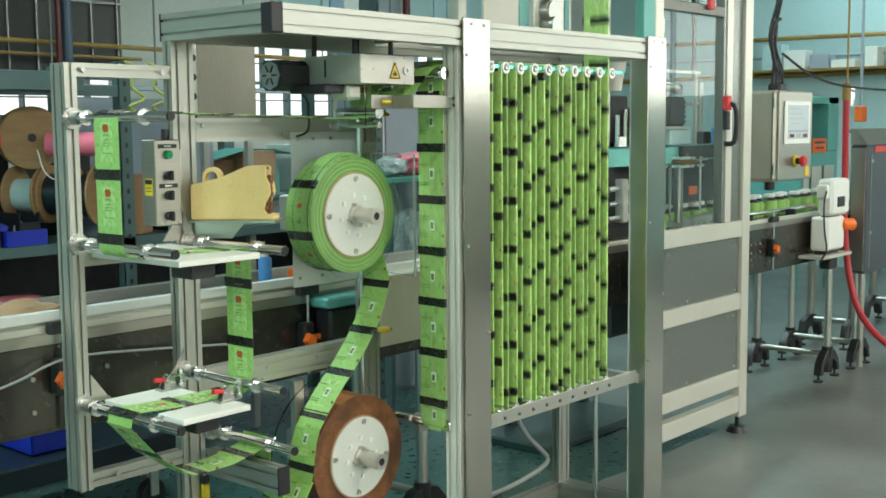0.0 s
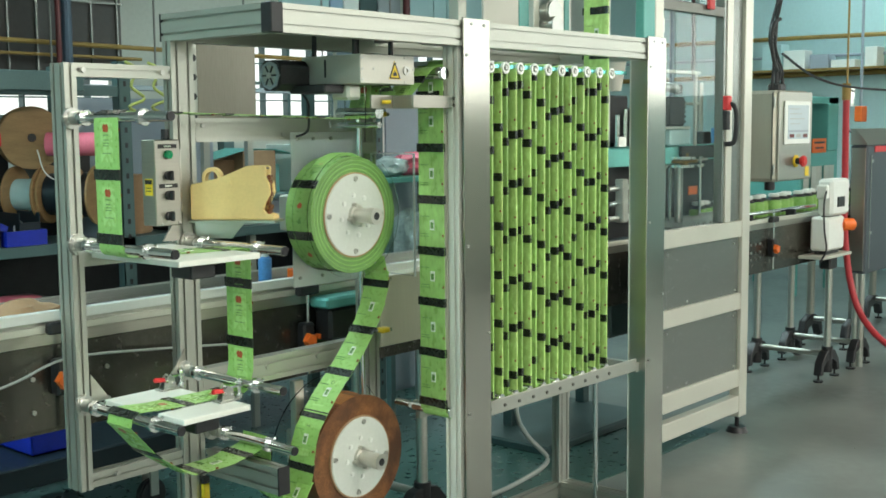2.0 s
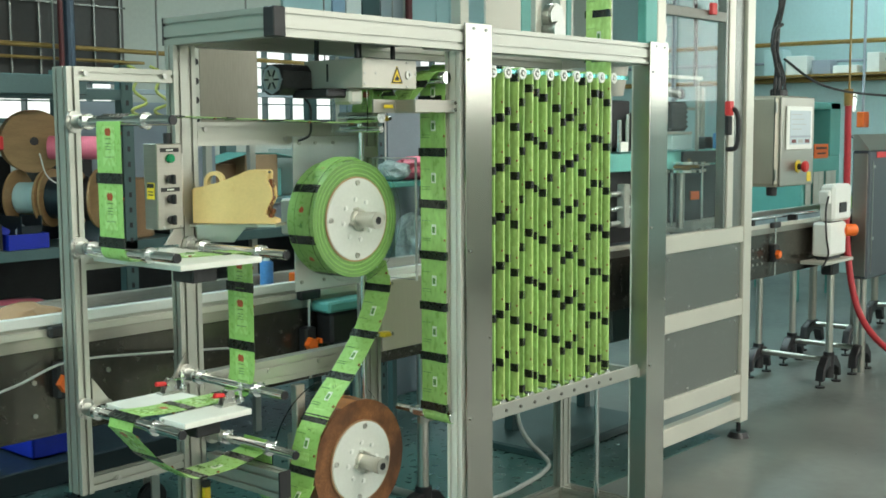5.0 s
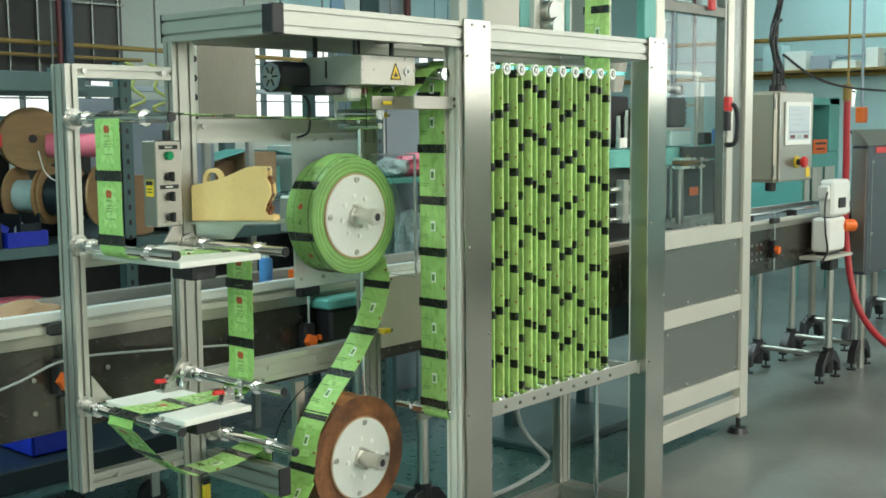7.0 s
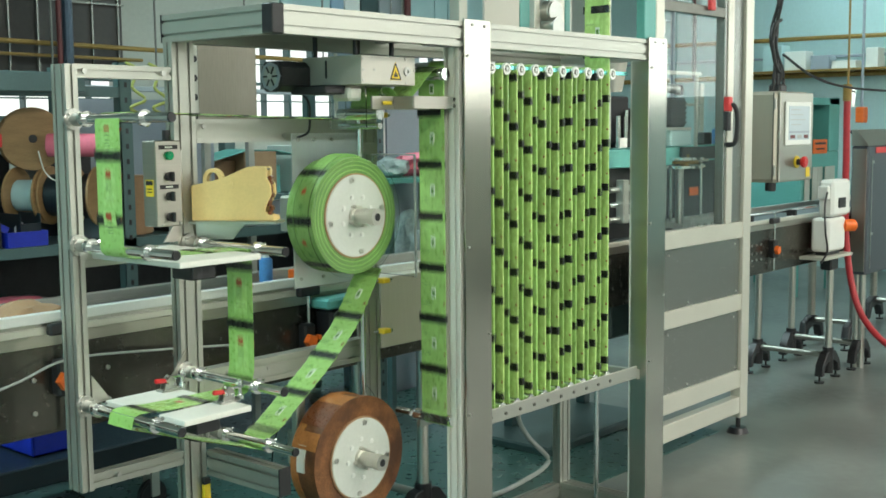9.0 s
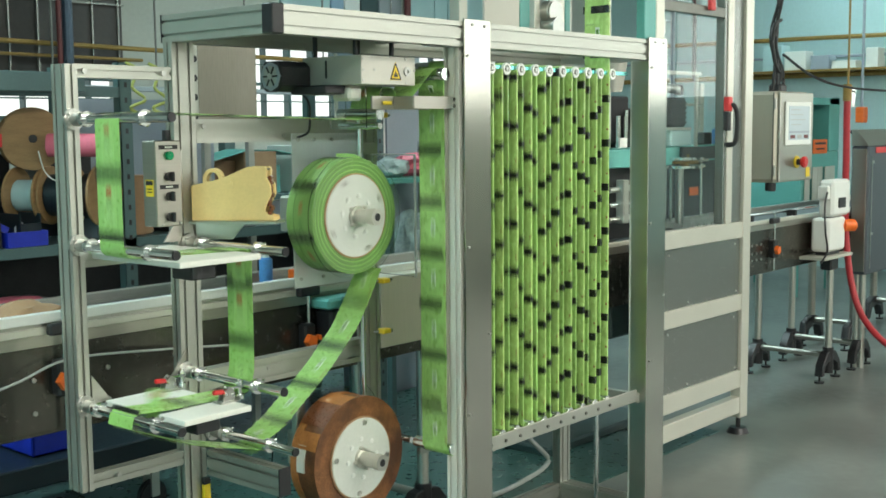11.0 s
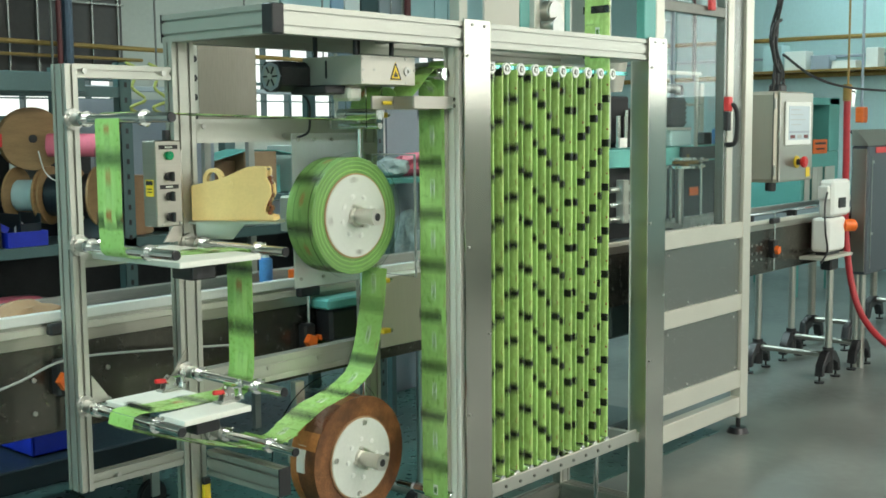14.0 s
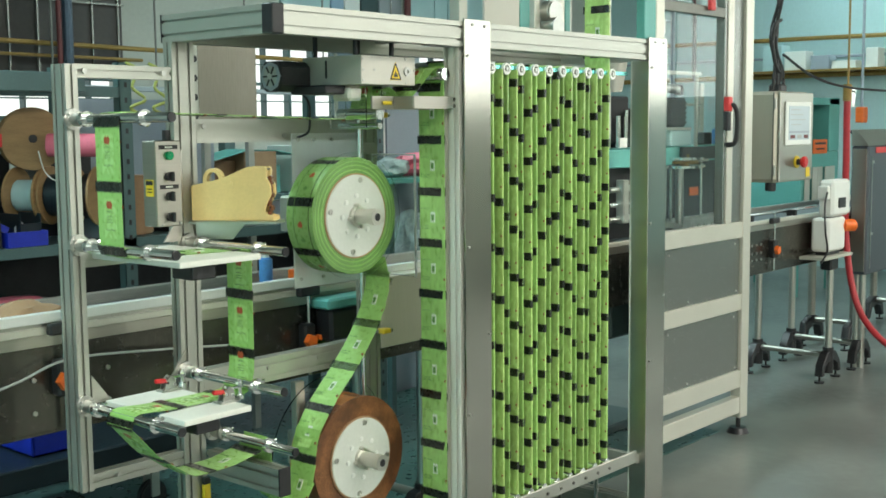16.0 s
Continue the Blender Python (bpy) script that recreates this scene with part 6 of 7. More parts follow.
    part("leg", boxes(((8.05, 2.9, 0.1), (8.13, 2.98, 1.3)), bevel=0.004), LIGHT_BLUE, b)
    part("foot", boxes(((7.85, 2.9, 0.0), (8.33, 2.98, 0.1)), bevel=0.004), LIGHT_BLUE, b)
    for x in (6.47, 7.75):
        c = thing("floor_stand", (x, 1.1, 0), "low steel stand with black clamp feet", "stand", "floor stands")
        for y in (0.92, 1.25):
            bm = bmesh.new()
            prism(bm, [(x - 0.18, 0.04), (x - 0.13, 0.04), (x - 0.10, 0.13), (x, 0.16), (x + 0.10, 0.13), (x + 0.13, 0.04), (x + 0.18, 0.04), (x + 0.14, 0.18), (x, 0.23), (x - 0.14, 0.18)], "y", y - 0.03, y + 0.03)
            bmesh.ops.bevel(bm, geom=bm.edges[:], offset=0.006, segments=1, affect="EDGES")
            part("foot", bm, BLACK, c)
            part("post", made(rod, (x, y, 0.17), (x, y, 0.86), 0.03, 14), STEEL_DULL, c)
            for d in (-0.155, 0.155):
                bm = made(rod, (x + d, y, 0), (x + d, y, 0.012), 0.03, 14)
                rod(bm, (x + d, y, 0.012), (x + d, y, 0.05), 0.007, 8)
                part("foot_pad", bm, BLACK_METAL, c)
        part("tie_bar", made(rod, (x, 0.95, 0.19), (x, 1.22, 0.19), 0.02, 12), STEEL_DULL, c)
        part("top_bar", boxes(((x - 0.05, 0.86, 0.861), (x + 0.05, 1.30, 0.92)), bevel=0.004), STEEL_DULL, c)
    cab = bmesh.new()
    sweep(cab, [(3.98, 0.95, 3.4), (3.97, 0.95, 2.8), (4.02, 0.95, 2.35), (3.99, 0.93, 1.94)], 0.012)
    tagged(part("air_cable", cab, BLACK), "dark air line hanging down to the machine", "cable")
    lad = thing("cable_ladder", (4.3, 1.5, 3.4), "vertical grey cable ladder by the machine", "cable ladder")
    for y in (1.42, 1.54):
        part("rail", boxes(((4.6, y, 1.6), (4.63, y + 0.02, 4.2))), SLATE, lad)
    for k in range(8):
        part("rung", made(rod, (4.615, 1.43, 1.7 + 0.22 * k), (4.615, 1.55, 1.7 + 0.22 * k), 0.008, 8), SLATE, lad)


right_background()

# ---------------------------------------------------------------- shelving and clutter behind


def cable_spool(x, y, z, r, w, core, wind, label, turn=0.0, lean=0.0):
    s = thing("cable_spool", (x, y, z), label, "cable spool", "cable spools")
    for o in (-w / 2, w / 2):
        bm = made(rod, (x, y + o - 0.006, z), (x, y + o + 0.006, z), r, 40, bevel=0.002)
        part("flange", bm, PLYWOOD, s, "round plywood flange")
    part("winding", made(rod, (x, y - w / 2 + 0.008, z), (x, y + w / 2 - 0.008, z), core, 32), wind, s)
    part("hub_hole", made(rod, (x, y - w / 2 - 0.009, z), (x, y - w / 2 - 0.005, z), 0.02, 16), BLACK, s)
    s.rotation_euler = (0, 0, radians(turn))
    return s


def rack():
    r = thing("steel_shelving", (1.0, 2.7, 0), "grey-teal steel shelving crowded with cable spools", "shelving")
    for x in (-0.6, 1.17, 2.95):
        for y in (2.5, 3.1):
            bm = boxes(((x, y, 0), (x + 0.07, y + 0.006, 2.02)), ((x, y, 0), (x + 0.006, y + 0.05, 2.02)))
            part("upright", bm, TEAL_STEEL, r)
            if y < 3:
                for k in range(26):
                    part("slot", boxes(((x + 0.03, y - 0.0015, 0.1 + 0.075 * k), (x + 0.045, y + 0.001, 0.125 + 0.075 * k))), BLACK, r)
    for z, x1 in ((1.16, 2.95), (0.32, 2.95), (1.90, 1.17)):
        part("shelf", boxes(((-0.6, 2.5, z - 0.05), (x1, 2.51, z)), ((-0.6, 2.51, z - 0.012), (x1, 3.12, z))), TEAL_STEEL, r)
    part("top_beam", boxes(((-1.8, 2.44, 1.87), (0.95, 2.49, 1.96)), bevel=0.004), TEAL_STEEL, r)
    part("back_panel", boxes(((1.18, 3.10, 1.17), (2.2, 3.11, 1.86))), SLATE, r)
    part("back_panel", boxes(((-0.6, 3.115, 0.33), (2.95, 3.125, 1.10))), BLACK_METAL, r)
    cable_spool(0.83, 2.74, 1.655, 0.150, 0.10, 0.09, PLYWOOD, "large brown fibre cable spool leaning on others", -20)
    cable_spool(0.80, 2.70, 1.385, 0.135, 0.15, 0.075, WALL, "plywood cable spool with pale blue cable", 30)
    cable_spool(0.895, 2.585, 1.385, 0.14, 0.12, 0.10, NAVY, "plywood cable spool with navy cable", 32)
    cable_spool(1.035, 2.60, 1.375, 0.145, 0.12, 0.11, BLACK, "plywood cable spool with black cable", 34)
    cable_spool(0.40, 2.80, 1.335, 0.165, 0.12, 0.11, BLACK, "plywood cable spool with black cable", 60)
    b = part("fibre_barrel", made(rod, (1.33, 2.72, 1.162), (1.33, 2.72, 1.46), 0.135, 32, bevel=0.006), CARD)
    tagged(b, "brown fibre barrel standing on the shelf", "barrel")
    p = part("foam_roll", made(tube_between, (0.84, 2.60, 1.625), (1.03, 2.40, 1.622), 0.026, 0.055), PINK)
    tagged(p, "pink foam roll with a hollow core resting on spools", "foam roll")
    part("core", made(rod, (0.992, 2.438, 1.622), (0.9935, 2.437, 1.622), 0.02, 16), BLACK, p)
    rnd = random.Random(7)
    mats = [BLACK, NAVY, CABLE_GREY, TEAL, CARD, NAVY, BLACK_METAL, SLATE, GREEN_EDGE]
    for k in range(16):
        x, z = -0.45 + 0.22 * k, (1.162 if k % 2 else 0.322)
        w, h, d = rnd.uniform(0.08, 0.2), rnd.uniform(0.06, 0.20), rnd.uniform(0.15, 0.3)
        mat = mats[k % len(mats)]
        b = thing("parts_tray", (x, 2.6, z), "small plastic parts tray on the steel shelf", "tray", "trays on the shelving")
        bm = boxes(((x, 2.55, z), (x + w, 2.55 + d, z + 0.006)), ((x, 2.55, z), (x + w, 2.556, z + h * 0.7)), ((x, 2.55 + d, z), (x + w, 2.556 + d, z + h)), ((x, 2.55, z), (x + 0.006, 2.55 + d, z + h)), ((x + w - 0.006, 2.55, z), (x + w, 2.55 + d, z + h)), bevel=0.002)
        part("tray", bm, mat, b)
        part("content", made(rod, (x + 0.02, 2.58, z + h * 0.5), (x + w - 0.02, 2.60 + d * 0.5, z + h * 0.55), 0.03, 10), mats[(k * 3 + 1) % len(mats)], b)
    bm = bmesh.new()
    for k in range(3):
        x = 1.20 + 0.13 * k
        sweep(bm, [(x, 2.48, 2.02), (x + 0.05, 2.45, 1.98), (x + 0.02, 2.46, 1.90), (x + 0.08, 2.44, 1.84), (x, 2.45, 1.80), (x + 0.07, 2.45, 1.76), (x + 0.1, 2.46, 1.71)], 0.008)
    tagged(part("coiled_cable", bm, CABLE_GREEN), "coiled yellow-green cables hanging from the shelving", "cable")
    # far bench row with boxes, below the windows
    tb = thing("work_bench", (3.0, 4.2, 0), "long grey work bench with boxes below the windows", "work bench")
    part("bench_top", boxes(((-0.5, 4.0, 1.18), (5.6, 4.7, 1.22)), bevel=0.004), TEAL_STEEL, tb)
    part("bench_front", boxes(((-0.5, 4.05, 0.0), (5.6, 4.09, 1.17)), bevel=0.004), SLATE, tb)
    for k in range(14):
        x = 0.2 + 0.39 * k
        w, h = rnd.uniform(0.15, 0.34), rnd.uniform(0.08, 0.36)
        mat = (CARD, TEAL, WHITE, SLATE, TEAL_STEEL, CARD, LIGHT_BLUE)[k % 7]
        c = thing("storage_carton", (x, 4.2, 1.22), "carton standing on the work bench", "box", "cartons on the bench")
        part("carton", boxes(((x, 4.1, 1.222), (x + w, 4.4, 1.222 + h)), bevel=0.004), mat, c)
        part("flap", boxes(((x - 0.04, 4.03, 1.222 + h), (x + w * 0.5, 4.098, 1.226 + h))), mat, c)


rack()


def mid_background():
    c = thing("steel_cabinet", (3.1, 2.6, 0), "slate-blue steel cabinet with a cable rod", "cabinet")
    part("body", boxes(((3.12, 2.6, 0.0), (3.47, 3.0, 2.35)), bevel=0.006), SLATE, c)
    part("door", boxes(((3.14, 2.588, 1.50), (3.45, 2.598, 2.30)), bevel=0.002), SLATE, c)
    part("edge_rod", made(rod, (3.10, 2.58, 1.2), (3.10, 2.58, 2.35), 0.012, 10), WHITE, c)
    t = thing("side_table", (3.2, 2.3, 0), "turquoise wire-frame table with crumpled bags on it", "table")
    part("table_top", boxes(((2.70, 2.15, 1.37), (3.42, 2.55, 1.40)), bevel=0.003), TEAL, t)
    for x in (2.72, 3.36):
        for y in (2.17, 2.49):
            part("table_leg", boxes(((x, y, 0), (x + 0.04, y + 0.04, 1.37)), bevel=0.002), TEAL_STEEL, t)
    part("table_shelf", boxes(((2.70, 2.15, 0.80), (3.42, 2.55, 0.82))), TEAL_STEEL, t)
    rnd = random.Random(3)
    for name, lab, mat, x, y, z, sx, sz in (("red_cloth", "crumpled pink-red cloth on the table", PINK, 3.10, 2.3, 1.401, 0.19, 0.13), ("plastic_bag", "crumpled pale plastic bag on the table", BAG, 2.86, 2.3, 1.401, 0.10, 0.11),
                                            ("plastic_bag", "clear bag of small parts on the table shelf", BAG, 2.98, 2.24, 0.821, 0.11, 0.36)):
        bm = bmesh.new()
        bmesh.ops.create_icosphere(bm, subdivisions=3, radius=1.0)
        for v in bm.verts:
            k = 1 + 0.35 * noise.noise(v.co * 2.3 + Vector((x * 9, 0, z)))
            v.co = Vector((x + v.co.x * sx * k, y + v.co.y * 0.12 * k, max(z, z + (v.co.z * 0.55 * k + 0.5) * sz)))
        tagged(part(name, bm, mat), lab, "cloth" if "cloth" in name else "bag")
    p = thing("panel_board", (1.7, 2.6, 1.7), "brown-grey brushed metal panel hung behind the stand", "panel")
    part("sheet", boxes(((1.72, 2.60, 1.70), (2.12, 2.63, 2.22)), bevel=0.004), BROWN_STEEL, p)
    part("edge_strip", boxes(((1.66, 2.59, 1.70), (1.715, 2.63, 2.22)), bevel=0.002), ALU, p)
    bm = bmesh.new()
    for k in range(5):
        rod(bm, (1.69, 2.59, 1.76 + 0.10 * k), (1.69, 2.586, 1.76 + 0.10 * k), 0.018, 14)
    part("round_holes", bm, BLACK, p)
    for x in (1.75, 2.05):
        part("leg", boxes(((x, 2.6, 0), (x + 0.04, 2.63, 1.70))), ALU, p)
    b = thing("blue_bin", (-0.1, 1.7, 0.3), "deep blue plastic bin on a low cart", "bin")
    bm = boxes(((0.30, 1.9, 0.36), (0.58, 2.3, 0.37)), ((0.30, 1.9, 0.36), (0.58, 1.912, 0.46)), ((0.30, 2.288, 0.36), (0.58, 2.3, 0.46)), ((0.30, 1.9, 0.36), (0.312, 2.3, 0.46)), ((0.568, 1.9, 0.36), (0.58, 2.3, 0.46)), bevel=0.004)
    part("bin_shell", bm, BLUE, b)
    k = thing("low_cart", (0.2, 1.9, 0), "dark low cart with swivel castors", "cart")
    part("platform", boxes(((-0.5, 1.8, 0.26), (0.95, 2.4, 0.355)), bevel=0.006), NAVY, k)
    for x in (0.05, 0.85):
        bm = made(rod, (x, 1.86, 0.07), (x, 1.90, 0.07), 0.07, 24, bevel=0.008)
        part("castor", bm, BLACK, k)
        part("castor_fork", boxes(((x - 0.02, 1.845, 0.07), (x + 0.02, 1.857, 0.26)), ((x - 0.02, 1.903, 0.07), (x + 0.02, 1.915, 0.26))), STEEL, k)
    r = thing("yellow_tag", (0.05, 0.4, 0.5), "yellow tag hanging on the stand below the arm", "tag")
    part("tag_body", boxes(((0.048, 0.425, 0.525), (0.072, 0.44, 0.60)), bevel=0.002), YELLOW, r)
    part("tag_top", boxes(((0.048, 0.424, 0.601), (0.072, 0.441, 0.622)), bevel=0.002), BLACK, r)
    h = part("floor_hose", made(sweep, [(2.22, 0.9, 0.79), (2.25, 0.9, 0.36), (2.33, 0.9, 0.20), (2.52, 0.91, 0.04), (2.42, 0.87, 0.014), (2.24, 0.83, 0.014), (2.02, 0.80, 0.014), (1.7, 0.8, 0.014)], 0.012), CABLE_GREY)
    tagged(h, "grey hose drooping to the floor under the machine", "hose")
    # steel box on the conveyor side near the inner post
    s = thing("junction_cover", (1.2, 0.62, 0.9), "bare stainless cover box on the conveyor side", "machine cover")
    part("cover", boxes(((1.02, 0.60, 0.86), (1.60, 0.69, 1.13)), bevel=0.003), GOLD_LIT_STEEL, s)
    q = thing("conveyor_motor", (0.95, 0.62, 1.0), "teal-topped conveyor drive motor", "motor")
    part("motor_body", boxes(((0.76, 0.60, 0.92), (0.98, 0.69, 1.04)), bevel=0.012), BLACK_METAL, q)
    part("motor_top", boxes(((0.74, 0.59, 1.041), (0.99, 0.69, 1.08)), bevel=0.008), TEAL, q)


mid_background()


def crumpled(name, label, category, mat, centre, size, seed=0.0, rough=0.35):
    """A crumpled heap resting on its lowest level."""
    bm = bmesh.new()
    bmesh.ops.create_icosphere(bm, subdivisions=3, radius=1.0)
    for v in bm.verts:
        k = 1 + rough * noise.noise(v.co * 2.1 + Vector((seed, seed * 2, 0)))
        v.co = Vector((centre[0] + v.co.x * size[0] * k, centre[1] + v.co.y * size[1] * k, max(centre[2], centre[2] + v.co.z * size[2] * k)))
    return tagged(part(name, bm, mat), label, category)


def window_clutter():
    """Frames and ducts that stand before the far windows."""
    d = thing("cable_duct", (3.0, 5.3, 1.95), "grey cable duct on hangers before the windows", "cable duct")
    part("duct", boxes(((2.2, 5.30, 1.99), (9.2, 5.38, 2.03)), bevel=0.004), SLATE_PALE, d)
    for k in range(8):
        part("hanger", made(rod, (2.5 + 0.9 * k, 5.34, 2.03), (2.5 + 0.9 * k, 5.34, 4.2), 0.008, 8), BOLT_DARK, d)
    for x, w, z0, z1, mat in ((3.35, 0.10, 1.222, 1.98, TEAL_STEEL), (4.55, 0.05, 1.222, 2.30, CREAM_FRAME), (5.05, 0.16, 1.222, 1.93, SLATE)):
        p = thing("bench_post", (x, 4.45, z0), "painted steel post standing on the work bench", "post", "posts on the bench")
        part("post", boxes(((x, 4.45, z0), (x + w, 4.53, z1)), bevel=0.004), mat, p)
        part("post_cap", boxes(((x - 0.03, 4.42, z1), (x + w + 0.03, 4.56, z1 + 0.025)), bevel=0.004), SLATE_PALE, p)
    b = thing("hand_tool_box", (3.9, 4.3, 1.222), "blue plastic tool box on the work bench", "tool box")
    part("shell", boxes(((4.75, 4.15, 1.222), (5.0, 4.4, 1.40)), bevel=0.02), LIGHT_BLUE, b)
    part("lid", boxes(((4.74, 4.14, 1.401), (5.01, 4.41, 1.44)), bevel=0.01), SLATE, b)
    part("handle", made(sweep, [(4.80, 4.27, 1.44), (4.82, 4.27, 1.49), (4.93, 4.27, 1.49), (4.95, 4.27, 1.44)], 0.01), BLACK, b)


window_clutter()


def small_clutter():
    # open carton on the far bench
    c = thing("open_carton", (3.2, 4.1, 1.222), "open cardboard box with green-grey flaps on the bench", "box")
    part("box_body", boxes(((3.16, 4.0, 1.222), (3.46, 4.3, 1.53)), bevel=0.004), CARD, c)
    bm = bmesh.new()
    prism(bm, [(2.84, 1.47), (3.18, 1.545), (3.18, 1.551), (2.84, 1.476)], "y", 3.96, 4.22)
    part("flap", bm, TEAL, c)
    bm = bmesh.new()
    prism(bm, [(3.44, 1.535), (3.62, 1.50), (3.62, 1.506), (3.44, 1.541)], "y", 3.98, 4.26)
    part("flap", bm, TEAL, c)
    crumpled("kraft_paper", "crumpled brown kraft paper on the conveyor", "paper", CARD, (-0.24, 0.95, 1.101), (0.14, 0.10, 0.06), 1.3)
    crumpled("pink_sheet", "folded pink packing sheet on the shelf", "sheet", PINK, (0.62, 2.62, 0.90), (0.16, 0.10, 0.02), 2.2, 0.2)
    s = thing("sheet_stack", (0.62, 2.62, 0.322), "grey stacked boards on the lower shelf", "boards")
    part("stack", boxes(((0.45, 2.53, 0.322), (0.82, 2.80, 0.899)), bevel=0.006), BLACK_METAL, s)
    b = thing("spray_bottle", (0.86, 1.0, 1.10), "small blue bottle standing on the conveyor", "bottle")
    part("bottle_body", made(rod, (0.80, 1.0, 1.101), (0.80, 1.0, 1.20), 0.026, 18, bevel=0.006), LIGHT_BLUE, b)
    part("bottle_cap", made(rod, (0.80, 1.0, 1.20), (0.80, 1.0, 1.235), 0.014, 14), WHITE, b)
    o = part("orange_block", boxes(((0.90, 0.95, 1.101), (0.96, 0.99, 1.145)), bevel=0.004), ORANGE)
    tagged(o, "small orange plastic block on the conveyor", "block")
    # dark and blue bins crowding the left shelf
    rnd = random.Random(12)
    for k, (x, y, z, w, h, mat) in enumerate(((0.32, 2.52, 1.162, 0.22, 0.12, BLACK), (0.56, 2.50, 1.162, 0.20, 0.07, BLUE), (0.30, 2.75, 1.30, 0.2, 0.14, BLACK_METAL), (0.50, 2.90, 1.162, 0.3, 0.42, BLACK_METAL),
                                                (0.95, 2.90, 1.162, 0.3, 0.40, BLACK_METAL), (1.22, 2.92, 1.162, 0.3, 0.30, TEAL_STEEL), (1.55, 2.7, 1.162, 0.24, 0.22, SLATE))):
        t = thing("storage_bin", (x, y, z), "dark plastic storage bin on the steel shelf", "bin", "bins on the shelving")
        z0 = 1.162
        bm = boxes(((x, y, z0), (x + w, y + 0.008, z + h)), ((x, y + 0.17, z0), (x + w, y + 0.178, z + h)), ((x, y + 0.0081, z0), (x + 0.008, y + 0.1699, z + h)), ((x + w - 0.008, y + 0.0081, z0), (x + w, y + 0.1699, z + h)))
        part("bin_shell", bm, mat, t)
        part("bin_content", boxes(((x + 0.01, y + 0.01, z0), (x + w - 0.01, y + 0.168, z + h * 0.8)), bevel=0.01), (CARD, CABLE_GREY, BLACK, BLUE)[k % 4], t)
    crumpled("cable_tangle", "tangle of blue and black cable on the shelf", "cable", BLUE, (0.47, 2.46 + 0.1, 1.235), (0.10, 0.06, 0.05), 7.7, 0.6)
    crumpled("cable_tangle", "tangle of pale green cable on the shelf", "cable", CABLE_GREEN, (0.40, 2.6, 1.285), (0.05, 0.05, 0.06), 5.1, 0.7)
    # thin white lines hanging from the spools
    bm = bmesh.new()
    sweep(bm, [(0.74, 2.52, 1.60), (0.76, 2.50, 1.50), (0.82, 2.49, 1.46), (0.88, 2.50, 1.52), (0.90, 2.50, 1.58)], 0.003)
    tagged(part("white_cord", bm, WHITE), "thin white cord looped over the spools", "cord")
    # small colourful part on the sill far behind
    q = thing("toy_block", (-0.2, 2.5, 1.963), "small red and blue plastic fitting on the shelving beam", "fitting")
    part("fitting_base", boxes(((0.47, 2.45, 1.62), (0.53, 2.49, 1.68)), bevel=0.004), RED, q)
    part("fitting_hook", boxes(((0.49, 2.46, 1.681), (0.51, 2.48, 1.87)), bevel=0.003), BLUE, q)


small_clutter()


def hall_lamps():
    # Unseen fittings over all the lamps, the added west one too.
    for lx, ly in ((-2.5, -3.5), (2.0, -3.8), (6.5, -2.8), (-1.2, 2.2), (5.2, 3.0), (9.3, 2.6), (-5.2, 0.2)):
        l = thing("ceiling_light", (lx, ly, 4.1), "long white ceiling light added out of view", "ceiling light", "ceiling lights")
        part("fitting", boxes(((lx - 1.55, ly - 0.27, 4.085), (lx + 1.55, ly + 0.27, 4.199)), bevel=0.005), WHITE, l)


hall_lamps()


# ---------------------------------------------------------------- motion


def turned(place, degrees):
    return Matrix.Translation(place) @ Matrix.Rotation(radians(degrees), 4, "Y")


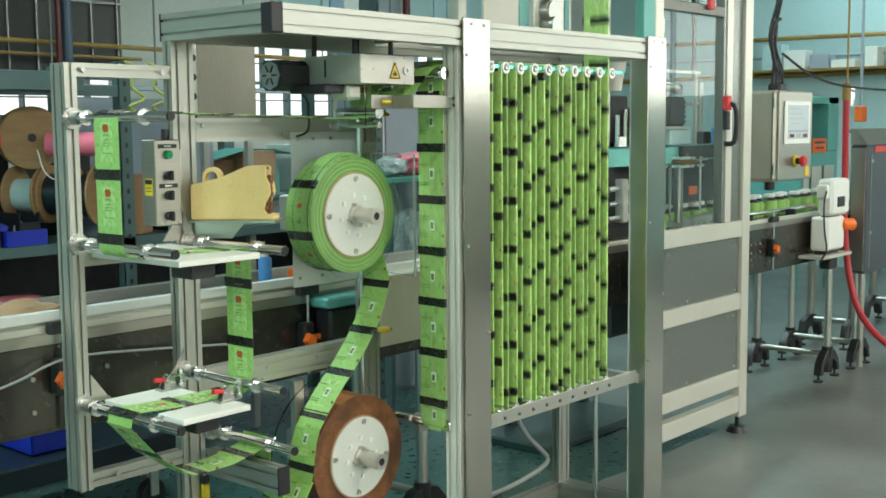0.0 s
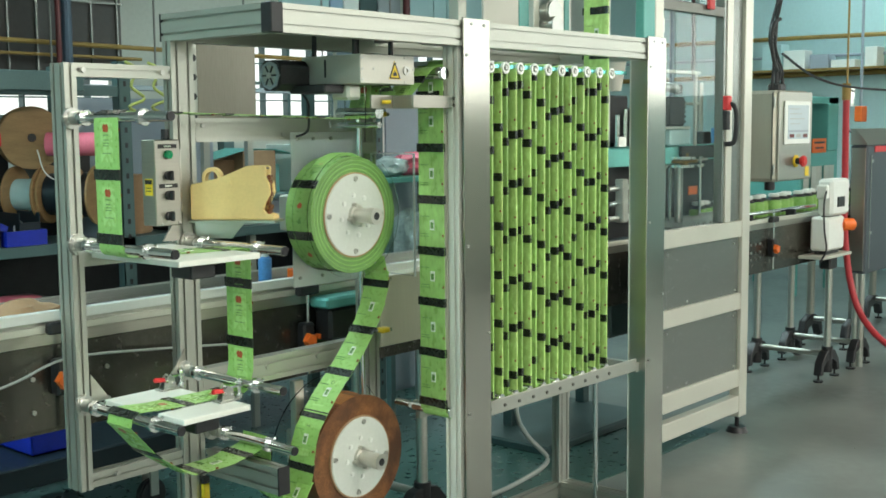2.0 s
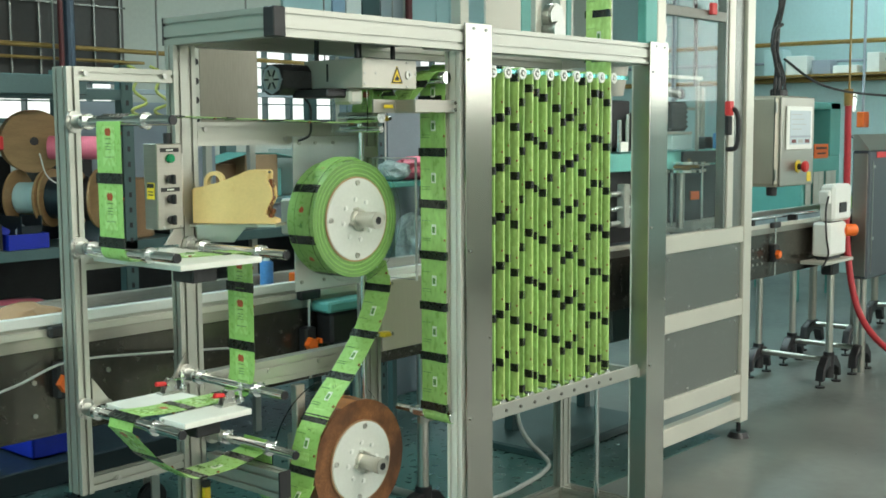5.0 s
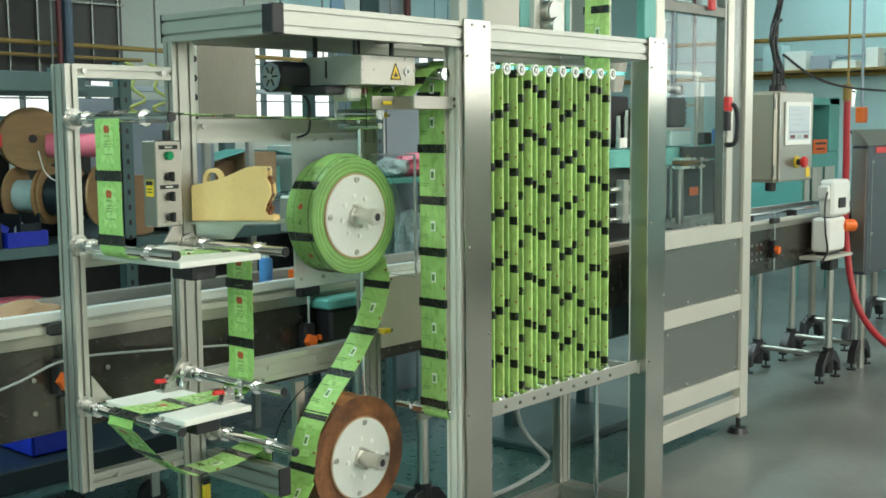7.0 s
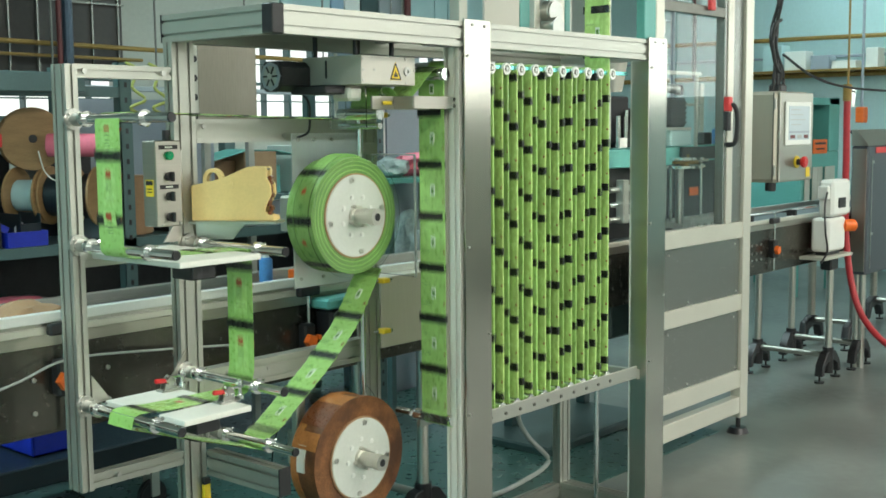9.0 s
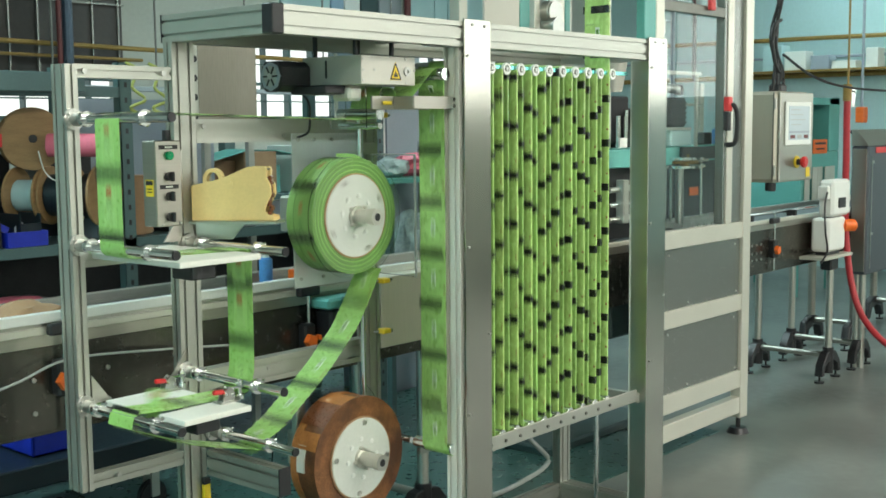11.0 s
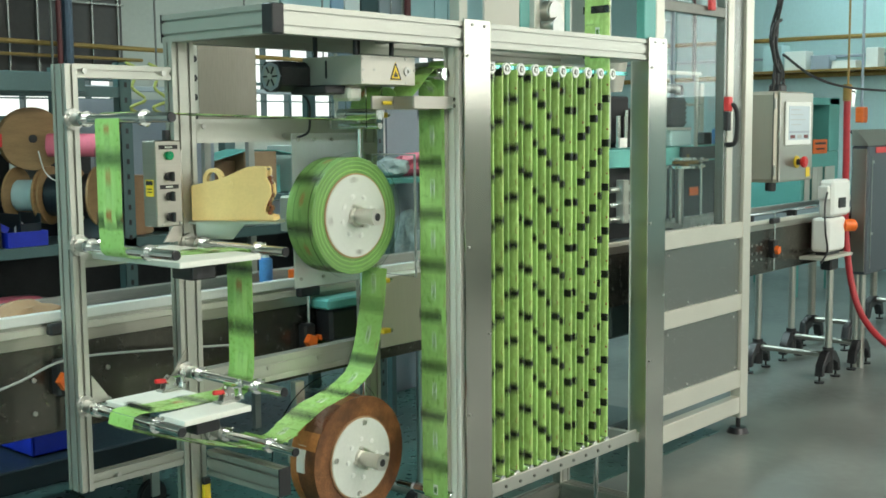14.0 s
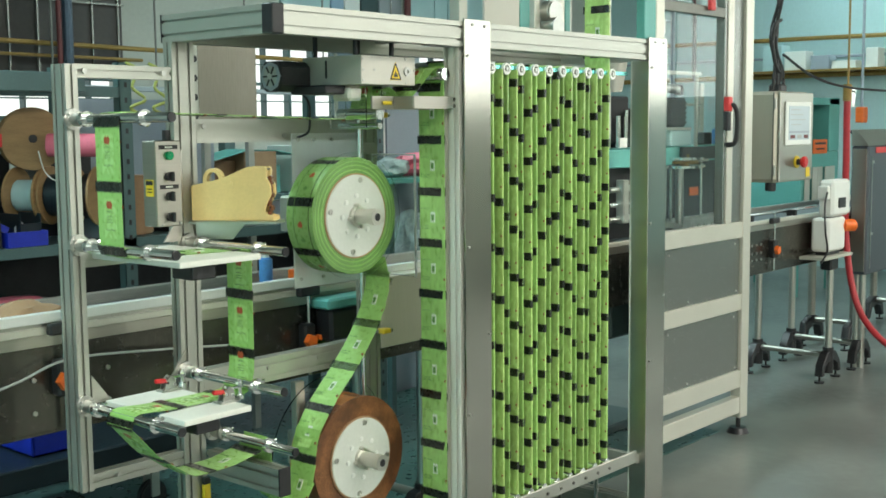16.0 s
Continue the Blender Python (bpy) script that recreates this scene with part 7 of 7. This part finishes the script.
def label_rows(s0, half):
    times = [0, 0.25, 0.5, 0.75, 0.9, 1.0, 1.2, 1.5, 1.8, 2.0, 2.25, 2.5, 2.75, 3.0, 7.38] + [7.5 + 0.1 * k for k in range(86)]
    rows, last = [], None
    for t in times:
        p, a = film_place(s0 + fed(t), t, half)
        if last is not None:
            while a - last > 180:
                a -= 360
            while a - last < -180:
                a += 360
            a = max(last - 85, min(last + 85, a))
        rows.append((t, p, a))
        last = a
    # rows at which nothing changes are dropped
    keep = [r for i, r in enumerate(rows) if i in (0, len(rows) - 1) or (r[1] - rows[i - 1][1]).length + (rows[i + 1][1] - r[1]).length > 0.0008]
    return [(t, turned(p, a)) for t, p, a in keep]


def motions():
    walk(CARRIAGE, [(t, Matrix.Translation((0, 0, axle(t)))) for t in [0, 0.25, 0.5, 0.75, 1.0, 1.2, 1.5, 1.8, 2.0, 2.5, 3.0, 7.38] + [7.5 + 0.25 * k for k in range(35)]])
    walk(UPPER, [(t, turned(UP, 8 + math.degrees(fed(t) / R_FILM))) for t in [0, 7.38] + [7.5 + 0.1 * k for k in range(86)]])
    walk(LOWER, [(0, turned(LOW, 14)), (16, turned(LOW, 14))])
    for k, ob in enumerate(LOOP_PIECES):
        rows = []
        for t in [0, 7.4] + [7.5 + 0.1 * i for i in range(86)]:
            line = loop_at(t)
            p, d = along(line, length(line) * (k + 0.5) / LOOP_N)
            rows.append((t, turned(p, math.degrees(math.atan2(d.x, d.z)))))
        walk(ob, rows)
    for k, ob in enumerate(SAG_PIECES):
        rows = []
        for t in (0, 7.8, 7.9, 8.0, 8.1, 8.2, 8.3, 11.2, 11.35, 11.5, 11.9, 12.3, 13.5, 13.7, 13.9, 14.1, 14.3, 14.5, 16):
            line = sag_at(t)
            p, d = along(line, length(line) * (k + 0.5) / len(SAG_PIECES))
            rows.append((t, turned(p, math.degrees(math.atan2(d.x, d.z)))))
        walk(ob, rows)
    for ob, s0 in LABELS:
        walk(ob, label_rows(s0, 0.0145 if ob.name.startswith("film_label") else 0.052))
    for k, ob in enumerate(BOTTLES):
        x = 2.75 + 0.125 * k
        walk(ob, [(t, Matrix.Translation((x + dx, 0.86 + (0.03 if k % 3 == 1 else 0.0), BELT))) for t, dx in ((0, 0), (2.7, 1.62), (3.3, 1.95), (4.0, 2.25), (6.2, 4.75), (16, 4.75))])


motions()
